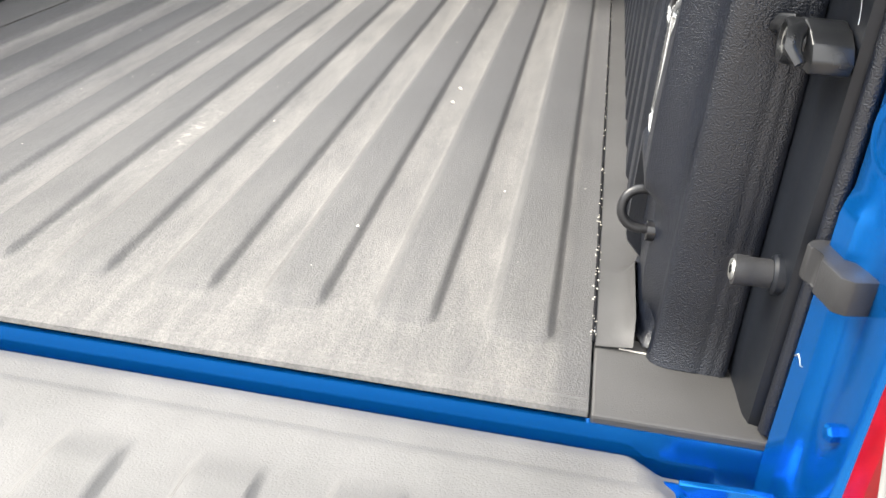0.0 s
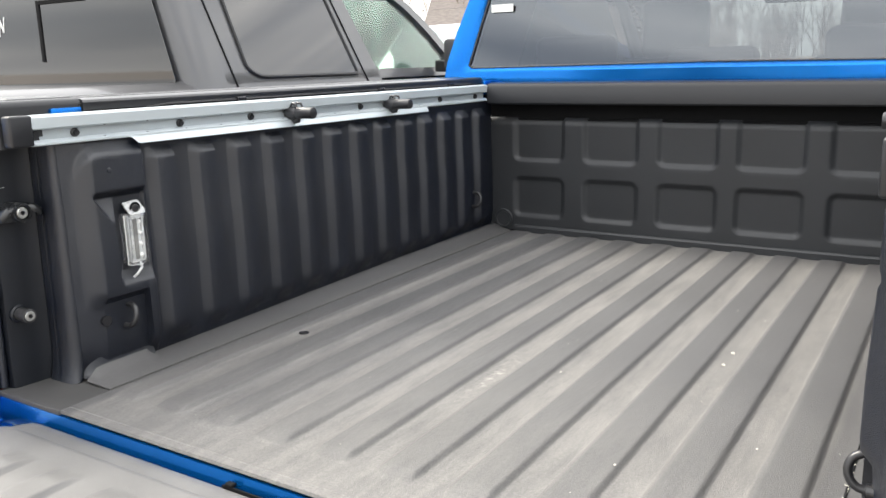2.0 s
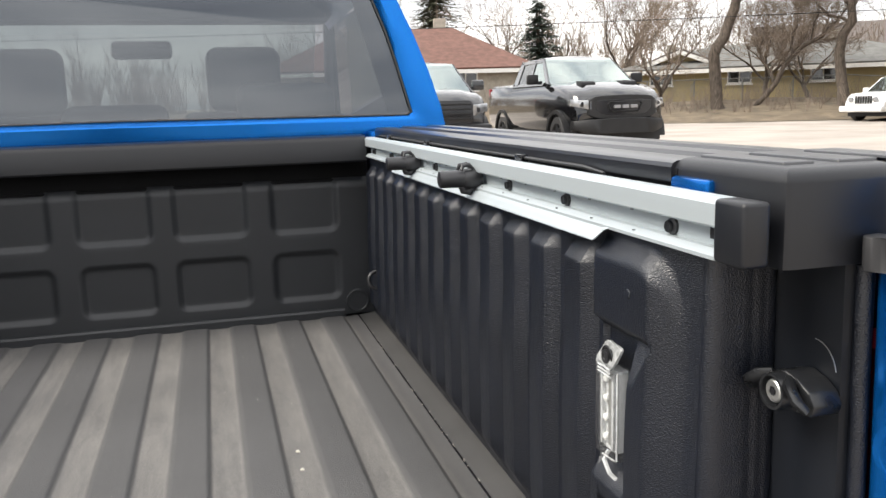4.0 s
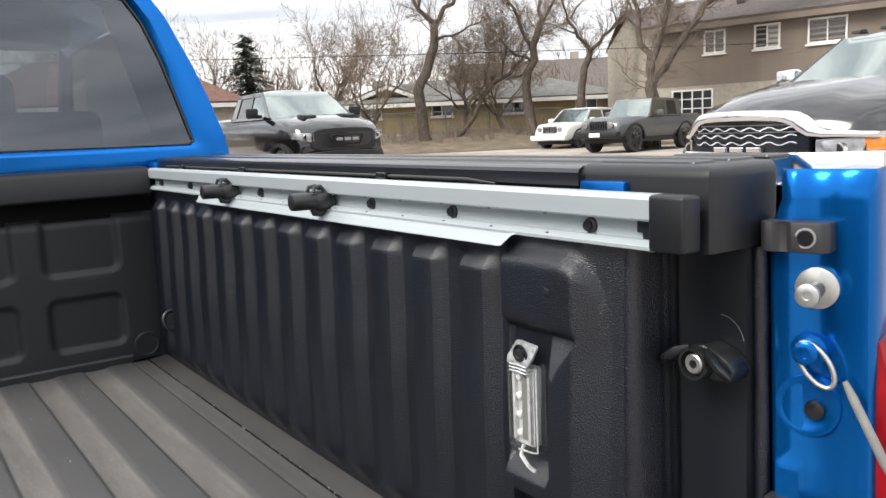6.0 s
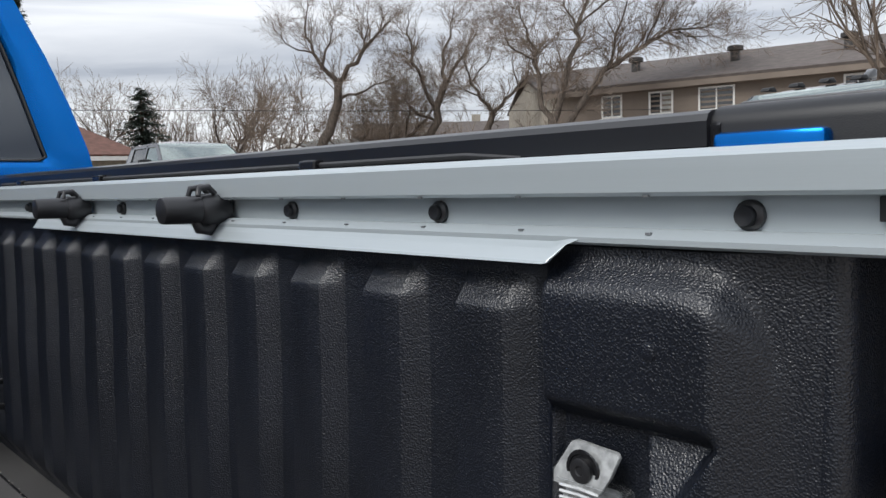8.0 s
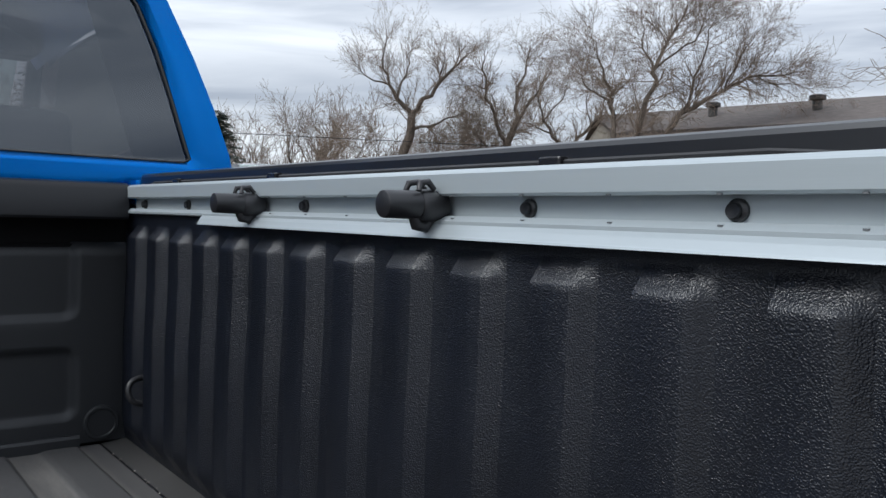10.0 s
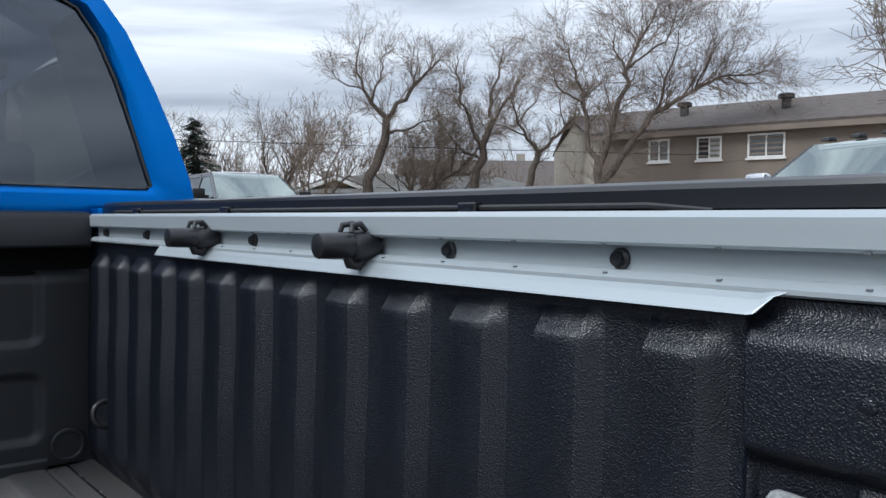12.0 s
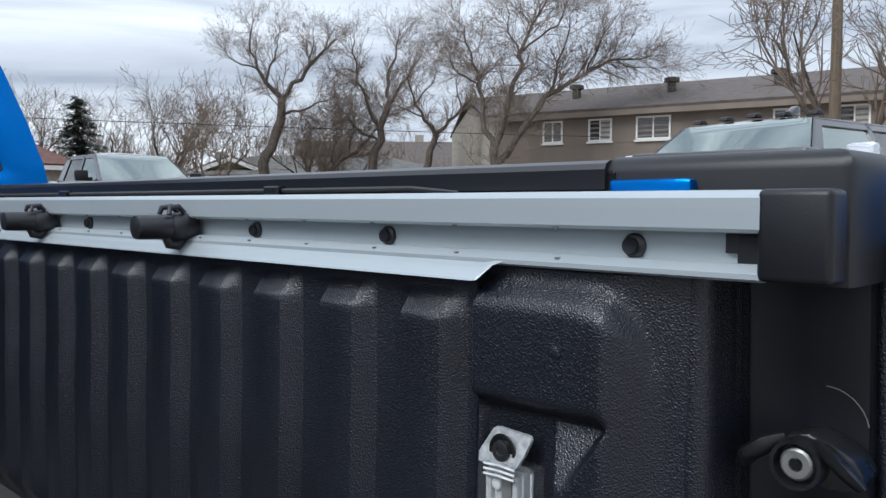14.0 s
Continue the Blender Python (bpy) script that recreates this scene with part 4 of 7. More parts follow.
    loft(bm, [[tab(y, z, 0.0) for y, z in outline], [tab(y, z, 0.004) for y, z in outline]])
    bevelled(bm, bm.faces[:], 0.0008, 1)
    tb = part("mount_tab", bm, CLEAR_TAB, lampb, "slanted clear plastic mounting tab", smooth=30)
    bm = bmesh.new()
    tube(bm, [tab(0.2575, 1.2115, 0.0042), tab(0.2575, 1.2115, 0.0052), tab(0.2575, 1.2115, 0.0052), tab(0.2575, 1.2115, 0.0044)], [0.0138, 0.0132, 0.011, 0.0105], 20)
    part("screw_seat", bm, GLOSS_BLACK, tb, smooth=40)
    bm = bmesh.new()
    tube(bm, [tab(0.2575, 1.2115, 0.0044), tab(0.2575, 1.2115, 0.0075), tab(0.2575, 1.2115, 0.0082), tab(0.2575, 1.2115, 0.0082), tab(0.2575, 1.2115, 0.0072)], [0.0085, 0.0085, 0.0068, 0.0036, 0.003], 16)
    part("screw", bm, DARK_STEEL, tb, smooth=40)
    for k in range(3):
        bm = bmesh.new()
        z = 1.199 - 0.0042 * k
        tube(bm, [(X(0.6905), 0.242, z), (X(0.69), 0.258, z + 0.001), (X(0.6905), 0.274, z)], [0.0013] * 3, 5)
        part("lens_rib", bm, TAB_METAL, lampb, smooth=50)
    bm = bmesh.new()
    tube(bm, [(X(0.7), 0.262, 1.092), (X(0.692), 0.258, 1.082), (X(0.693), 0.246, 1.07), (X(0.702), 0.238, 1.06)], [0.003] * 4, 6)
    part("lamp_clip", bm, TAB_METAL, lampb, smooth=50)
    bm = bmesh.new()
    tube(bm, [(X(0.6935), 0.205, 1.298), (X(0.6908), 0.205, 1.298), (X(0.6900), 0.205, 1.298)], [0.0065, 0.0055, 0.002], 14)
    part("wall_mark", bm, LINER, truck, smooth=40)
    # D-rings low on the wall
    for y, z, r in ((0.218, 0.985, 0.022), (1.70, 1.014, 0.024)):
        bm = bmesh.new()
        pts = [(X(0.73), y - r, z)] + [(X(0.701 - r * 0.95 * math.sin(k * math.pi / 10)), y - r * math.cos(k * math.pi / 10), z) for k in range(11)] + [(X(0.73), y + r, z)]
        pts = [(p[0] - s * 0.006, y + (p[1] - y) * 0.25, z + (p[1] - y)) for p in pts]
        tube(bm, pts, [0.0058] * len(pts), 10)
        part("d_ring", bm, DARK_STEEL, truck, "black steel D-ring", smooth=50)
    bm = bmesh.new()
    tube(bm, [(X(0.714), 0.166, 0.985), (X(0.7005), 0.166, 0.985)], [0.0115, 0.0115], 16)
    part("wall_plug", bm, GLOSS_BLACK, truck, smooth=40)


for side in (1, -1):
    made = {ob.name for ob in truck.children}
    box_lid(side)
    rear_jamb(side)
    post_fittings(side)
    if side < 0:
        shift_left(made)


def tailgate():
    """Lowered tailgate with a ribbed grey liner."""
    Z = 0.843
    ribs = [0.345 + 0.1315 * k for k in range(-8, 4)]
    xs = sorted({round(v, 4) for v in spread(-0.79, 0.79, 0.03)} | {round(c + o, 4) for c in ribs for o in (-0.04, -0.036, -0.033, -0.03, -0.027, -0.015, 0, 0.015, 0.023, 0.027, 0.031, 0.035, 0.039)})
    ys = sorted({round(v, 4) for v in spread(-0.60, -0.028, 0.02)} | {round(v, 4) for v in spread(-0.36, -0.30, 0.006)} | {round(v, 4) for v in spread(-0.18, -0.12, 0.006)} | {-0.031, -0.035, -0.07, -0.076, -0.082})

    def f(x, y):
        h = 0.0
        for c in ribs:
            cy = max(y, -0.31)
            d = math.hypot(x - c, y - cy)
            if d < 0.06:
                h = max(h, 0.0085 * (1 - smoothstep(0.028, 0.036, d)) * smoothstep(-0.122, -0.175, y))
        e = -0.006 * (1 - smoothstep(0.0, 0.012, -0.028 - y)) + 0.004 * smoothstep(-0.068, -0.08, y) if y > -0.12 else 0.004
        far = -0.014 * smoothstep(-0.57, -0.6, y)
        side = -0.02 * smoothstep(0.745, 0.79, abs(x) + max(0, y + 0.12) * 0.5)
        return (x, y, Z + h + e + far + side)
    bm = bmesh.new()
    grid(bm, xs, ys, f)
    gate = part("tailgate", bm, GATE_LINER, truck, "lowered tailgate with a dusty ribbed grey liner", smooth=60)
    bm = bmesh.new()
    box(bm, -0.80, 0.80, -0.605, -0.036, 0.76, 0.828, 0.012, 3)
    part("gate_shell", bm, BLUE, gate, "blue painted tailgate shell", smooth=40)
    # latch bar at the hinge gap
    bm = bmesh.new()
    box(bm, -0.2, -0.06, -0.0285, -0.0255, 0.834, 0.8435, 0.001)
    part("gap_clip", bm, SHADOW_BLACK, gate)
    for x in (-0.185, -0.075):
        bm = bmesh.new()
        box(bm, x - 0.008, x + 0.008, -0.029, -0.017, 0.841, 0.8475, 0.002)
        part("gap_clip", bm, SHADOW_BLACK, gate)


tailgate()


def cab():
    """Crew cab: rear wall with tinted glass, pillars, roof, sides and a glimpse of the seats."""
    def yb(z):
        return 1.896 + 0.25 * max(0.0, z - 1.48) + 0.12 * max(0.0, z - 1.9)
    # outline of the rear wall and the window opening
    half = [(0.0, 1.415), (0.935, 1.415), (0.968, 1.44), (0.957, 1.50), (0.928, 1.61), (0.891, 1.72), (0.838, 1.85), (0.792, 1.922), (0.70, 1.975), (0.4, 2.01), (0.0, 2.015)]
    inner = [(0.0, 1.483), (0.852, 1.477), (0.869, 1.486), (0.864, 1.505), (0.838, 1.62), (0.81, 1.73), (0.775, 1.83), (0.735, 1.895), (0.675, 1.925), (0.4, 1.945), (0.0, 1.95)]
    for s in (-1, 1):
        bm = bmesh.new()
        a = [bm.verts.new((s * x, yb(z), z)) for x, z in half]
        mid = [bm.verts.new((s * (x + (X - x) * 0.25), yb(z) - 0.008, z + (Z - z) * 0.25)) for (x, z), (X, Z) in zip(inner, half)]
        b = [bm.verts.new((s * x, yb(z) + 0.01, z)) for x, z in inner]
        c = [bm.verts.new((s * x, yb(z) + 0.05, z)) for x, z in inner]
        for p, q in ((a, mid), (mid, b), (b, c)):
            for i in range(len(p) - 1):
                bm.faces.new((p[i], p[i + 1], q[i + 1], q[i]))
        part("cab_rear_frame", bm, BLUE, truck, "blue painted frame round the rear window", smooth=50)
        # side: pillar, door skin and roof edge run forward
        bm = bmesh.new()
        rings = []
        sec = half[2:]
        low = [(0.985, 0.55), (1.0, 0.9), (1.005, 1.15), (0.985, 1.33), (0.955, 1.40)]
        for dy, inset in ((0.0, 0.0), (0.012, -0.006), (0.035, -0.008), (0.12, -0.004), (0.4, 0.02)):
            rings.append([(s * x, 1.896 + dy, z) for x, z in low] + [(s * (x - inset * 0.5), yb(z) + dy, z) for x, z in sec[:-1]])
        loft(bm, rings, closed=False)
        part("cab_corner", bm, BLUE, truck, "blue rear cab pillar", smooth=50)
        bm = bmesh.new()
        rings = [[(s * x, y, z) for x, z in ((0.985, 0.55), (1.0, 0.9), (1.005, 1.2), (0.985, 1.35), (0.95, 1.44), (0.94, 1.47))] for y in (2.18, 2.6, 3.4, 4.0, 5.0)]
        loft(bm, rings, closed=False)
        part("door_side", bm, BLUE, truck, "blue door side", smooth=50)
        bm = bmesh.new()
        loft(bm, [[(s * 0.935, 2.2, 1.47), (s * 0.83, 2.28, 1.86), (s * 0.83, 3.2, 1.88), (s * 0.93, 4.0, 1.47)]], caps=False)
        f = bm.faces.new(bm.verts[:])
        part("side_glass", bm, PRIVACY, truck, "dark tinted side glass")
        bm = bmesh.new()
        loft(bm, [[(s * x, y, z) for x, y, z in ((0.93, 1.93, 1.42), (0.93, 2.34, 1.42), (0.80, 2.42, 1.92), (0.80, 2.03, 1.92))], [(s * x, y, z) for x, y, z in ((0.90, 1.95, 1.42), (0.90, 2.34, 1.42), (0.77, 2.42, 1.92), (0.77, 2.05, 1.92))]])
        part("pillar_trim", bm, TRIM, truck, "grey inner lining of the rear pillar")
        bm = bmesh.new()
        tube(bm, [(s * 0.93, 4.05, 1.45), (s * 0.84, 3.3, 1.9)], [0.04, 0.04], 8)
        part("front_pillar", bm, TRIM, truck, smooth=50)
    bm = bmesh.new()
    rings = []
    for y in (1.94, 2.1, 2.6, 3.1, 3.25):
        rings.append([(x, max(y, yb(z) + 0.012), z - 0.03 * ((y - 2.6) / 0.7) ** 2 + 0.012) for x, z in ((-0.82, 1.86), (-0.775, 1.925), (-0.69, 1.97), (-0.4, 2.0), (0, 2.008), (0.4, 2.0), (0.69, 1.97), (0.775, 1.925), (0.82, 1.86))])
    loft(bm, rings, closed=False)
    part("roof", bm, BLUE, truck, "blue cab roof", smooth=50)
    bm = bmesh.new()
    poly = [(x, z) for x, z in inner] + [(-x, z) for x, z in inner[::-1][1:-1]]
    front = [bm.verts.new((x * 0.998, yb(z) + 0.016, z)) for x, z in poly]
    bm.faces.new(front)
    win = part("rear_window", bm, GLASS_DARK, truck, "dark tinted rear window")
    win.visible_shadow = False
    bm = bmesh.new()
    tube(bm, [(x * 0.995, yb(z) + 0.012, z) for x, z in poly + poly[:1]], [0.0042] * (len(poly) + 1), 6, cap=False)
    part("window_seal", bm, GLOSS_BLACK, win)
    bm = bmesh.new()
    box(bm, -0.79, -0.70, yb(1.67) + 0.010, yb(1.67) + 0.0125, 1.678, 1.705)
    part("label", bm, WHITE, win, "small white paper label")
    bm = bmesh.new()
    loft(bm, [[(-0.82, 4.1, 1.42), (0.82, 4.1, 1.42), (0.76, 3.25, 1.88), (-0.76, 3.25, 1.88)]], caps=False)
    bm.faces.new(bm.verts[:])
    part("windscreen", bm, GLASS_CLEAR, truck, "clear windscreen").visible_shadow = False
    bm = bmesh.new()
    box(bm, -0.8, 0.8, 3.12, 3.26, 1.87, 1.97, 0.02)
    part("roof_header", bm, TRIM, truck)
    # inside
    bm = bmesh.new()
    box(bm, -0.9, 0.9, 1.86, 4.6, 0.6, 0.75)
    part("cab_floor", bm, TRIM, truck)
    bm = bmesh.new()
    box(bm, -0.9, 0.9, 3.75, 4.7, 1.0, 1.36, 0.06)
    part("dashboard", bm, TRIM, truck)
    bm = bmesh.new()
    box(bm, -0.93, 0.93, 4.1, 5.5, 0.6, 1.3, 0.08)
    part("bonnet", bm, BLUE, truck)
    bm = bmesh.new()
    box(bm, -0.78, 0.78, 1.95, 2.15, 0.8, 1.43, 0.05)
    part("rear_bench", bm, TRIM, truck, "black rear bench back", smooth=40)
    for x in (-0.5, 0.0, 0.5):
        bm = bmesh.new()
        box(bm, x - 0.15, x + 0.15, 2.02, 2.13, 1.40, 1.585 if x else 1.53, 0.035, 3)
        part("headrest", bm, TRIM, truck, smooth=40)
    for x in (-0.42, 0.42):
        bm = bmesh.new()
        box(bm, x - 0.27, x + 0.27, 3.0, 3.18, 0.75, 1.50, 0.06, 3)
        part("front_seat", bm, TRIM, truck, "black front seat back", smooth=40)
        bm = bmesh.new()
        box(bm, x - 0.15, x + 0.15, 2.96, 3.08, 1.50, 1.76, 0.045, 3)
        part("headrest", bm, TRIM, truck, smooth=40)
    bm = bmesh.new()
    box(bm, -0.13, 0.13, 3.42, 3.47, 1.74, 1.82, 0.02)
    part("rear_mirror", bm, TRIM, truck, smooth=40)


cab()
for i, (wx, wy) in enumerate(((-0.86, 0.55), (0.86, 0.55), (-0.86, 4.2), (0.86, 4.2))):
    bm = bmesh.new()
    tube(bm, [(wx - 0.12, wy, 0.4 + ground_z(wx, wy)), (wx - 0.1, wy, 0.4 + ground_z(wx, wy)), (wx + 0.1, wy, 0.4 + ground_z(wx, wy)), (wx + 0.12, wy, 0.4 + ground_z(wx, wy))], [0.36, 0.4, 0.4, 0.36], 28)
    part("tyre", bm, RUBBER, truck, smooth=40)
bm = bmesh.new()
box(bm, -0.5, 0.5, 0.1, 5.2, 0.45, 0.62)
part("chassis", bm, TRIM, truck)

# specks of grit on the bed floor
for gx, gy, gr in ((0.3785, 0.811, 0.0045), (0.379, 0.891, 0.005), (0.345, 0.28, 0.0025), (0.52, 0.46, 0.002), (0.1, 0.62, 0.002)):
    g = new("grit_speck")
    bm = bmesh.new()
    bmesh.ops.create_icosphere(bm, subdivisions=1, radius=gr)
    for v in bm.verts:
        v.co += noise.noise_vector(v.co * 300) * gr * 0.5
        v.co.z *= 0.6
    me = bpy.data.meshes.new("grit_speck")
    bm.to_mesh(me)
    bm.free()
    me.materials.append(DIRT)
    bpy.data.objects.remove(g)
    g = new("grit_speck", me)
    g.location = (gx, gy, FLOOR_Z + SLOPE * gy + RIB_H * (1 if min(abs(gx - c) for c in RIBS) < 0.03 else 0) + gr * 0.3)
    tagged(g, "pale speck of grit on the bed floor", "grit", "specks on the bed floor")

# dusty grit along the seam of the floor, pale scuffs in a channel, a drain plug
rnd_ = random.Random(3)
specks, sf = [], []
for i in range(95):
    y = 0.12 + 1.68 * rnd_.random() ** 1.5
    c = Vector((FLOOR_R + 0.0015 + rnd_.uniform(-0.0035, 0.0035), y, FLOOR_Z + SLOPE * y + 0.0028))
    r = rnd_.uniform(0.0006, 0.0019)
    b = len(specks)
    specks += [c + Vector((r, 0, 0)), c + Vector((0, r, 0)), c + Vector((-r, 0, 0)), c + Vector((0, -r, 0)), c + Vector((0, 0, r))]
    sf += [(b, b + 1, b + 4), (b + 1, b + 2, b + 4), (b + 2, b + 3, b + 4), (b + 3, b, b + 4)]
for i in range(120):
    x, y = rnd_.uniform(-0.64, 0.7), rnd_.uniform(-0.02, 1.75)
    if min(abs(x - c) for c in RIBS) < 0.055 and -0.63 < x < 0.64:
        lift = RIB_H + 0.0002 if min(abs(x - c) for c in RIBS) < 0.02 and y > 0.11 else None
    else:
        lift = 0.0005 if -0.63 < x < 0.64 else None
    if lift is None:
        continue
    c = Vector((x, y, FLOOR_Z + SLOPE * y + lift))
    r = rnd_.uniform(0.0005, 0.0013)
    b = len(specks)
    specks += [c + Vector((r, 0, 0)), c + Vector((0, r, 0)), c + Vector((-r, 0, 0)), c + Vector((0, -r, 0)), c + Vector((0, 0, r))]
    sf += [(b, b + 1, b + 4), (b + 1, b + 2, b + 4), (b + 2, b + 3, b + 4), (b + 3, b, b + 4)]
me = bpy.data.meshes.new("fine_grit")
me.from_pydata([tuple(v) for v in specks], [], sf)
me.materials.append(DIRT)
tagged(new("fine_grit", me), "fine pale grit scattered on the bed floor", "grit", "", "stuff")

bm = bmesh.new()
tube(bm, [(-0.547, 0.563, 0.868), (-0.547, 0.563, 0.8722), (-0.547, 0.563, 0.8728), (-0.547, 0.563, 0.8728), (-0.547, 0.563, 0.8715)], [0.0125, 0.0125, 0.0115, 0.0095, 0.0085], 18)
part("drain_plug", bm, GLOSS_BLACK, truck, "small black floor plug", smooth=40)

# ---------------------------------------------------------------- ground and lot
GROUND = material("gravel_lot", (0.38, 0.335, 0.295), 0.9, vary=0.3, vscale=0.5, color2=(0.27, 0.24, 0.21), bump=0.5, bscale=25, bdist=0.02, detail=10)
GRASS = material("dry_winter_grass", (0.19, 0.148, 0.1), 0.95, vary=0.5, vscale=1.3, color2=(0.09, 0.072, 0.05), bump=0.7, bscale=14, bdist=0.06, detail=10)
bm = bmesh.new()
ticks = [-3000, -800, -250, -100, -60, -45, -30, -20, -12, -6, 0, 6, 12, 20, 30, 45, 60, 100, 250, 800, 3000]
grid(bm, ticks, ticks, lambda x, y: (x, y, ground_z(x, y)))
ground = part("ground", bm, GROUND, None, "pale gravel car lot reaching to the gardens", smooth=60)
tagged(ground, "", "ground", "", "structure")


def polar(az, r):
    """A place on the ground at an azimuth (degrees clockwise from straight ahead) and distance from the bed."""
    return (r * math.sin(radians(az)), r * math.cos(radians(az)))


# bank of dry grass and leaf litter beyond the lot
def bank_z(x, y):
    r = math.hypot(x, y)
    return ground_z(x, y) + 0.75 * smoothstep(37.0, 46.0, r)


bm = bmesh.new()
azs = [-60 + 2 * i for i in range(76)]
rr = [36.5, 37.5, 38.5, 40, 42, 44, 47, 52, 60, 75, 100]


def verge(az, r):
    k = r + (1.6 * noise.noise(Vector((az * 0.13, r * 0.1, 3.0))) if r < 45 else 0)
    x, y = polar(az, k)
    return (x, y, bank_z(x, y) + 0.02 + (0.16 * noise.noise(Vector((x * 0.5, y * 0.5, 0))) + 0.1 if r > 38 else 0))


grid(bm, azs, rr, verge)
part("verge", bm, GRASS, None, "dry brown grass bank beyond the lot", smooth=60)
tagged(bpy.data.objects["verge"], "", "grass", "", "structure")

# ---------------------------------------------------------------- vehicles
BLACK_PAINT = material("black_car_paint", (0.006, 0.006, 0.007), 0.1, coat=1.0, spec=0.5, vary=0.3, vscale=2)
CHARCOAL = material("charcoal_car_paint", (0.02, 0.021, 0.024), 0.16, coat=0.7, spec=0.5, vary=0.15, vscale=2)
FENCE_STEEL_DIM = material("dull_badge_metal", (0.35, 0.35, 0.36), 0.35, metal=0.8, vary=0.2, vscale=20)
NEIGHBOUR_GREY = material("dark_grey_car_paint", (0.05, 0.05, 0.052), 0.32, coat=0.5, spec=0.5, vary=0.15, vscale=2)
GREY_PAINT = material("flat_grey_car_paint", (0.075, 0.08, 0.085), 0.35, coat=0.8, vary=0.1, vscale=2)
WHITE_PAINT = material("white_car_paint", (0.78, 0.78, 0.77), 0.3, coat=0.8, vary=0.05, vscale=2)
PLASTIC = material("dark_bumper_plastic", (0.014, 0.014, 0.015), 0.5, spec=0.35, vary=0.3, vscale=6)
LAMP_GLASS = material("headlamp_glass", (0.42, 0.43, 0.44), 0.16, metal=0.55, coat=1.0, vary=0.55, vscale=9)
WINDSCREEN = glass_material("windscreen_glass", (0.42, 0.5, 0.47), 0.24, (0.93, 1.0, 0.97))
TINTED = glass_material("tinted_car_glass", (0.3, 0.32, 0.32), 0.06)


NEIGHBOUR_GLASS = glass_material("smoked_car_glass", (0.12, 0.12, 0.12), 0.06)


def slab(bm, pts, thick):
    """A flat plate from its outline, with thickness along its normal."""
    vs = [Vector(p) for p in pts]
    n = (vs[1] - vs[0]).cross(vs[2] - vs[0]).normalized()
    a, b = [bm.verts.new(v) for v in vs], [bm.verts.new(v - n * thick) for v in vs]
    k = len(vs)
    bm.faces.new(a)
    bm.faces.new(b[::-1])
    for i in range(k):
        bm.faces.new((a[i], b[i], b[(i + 1) % k], a[(i + 1) % k]))


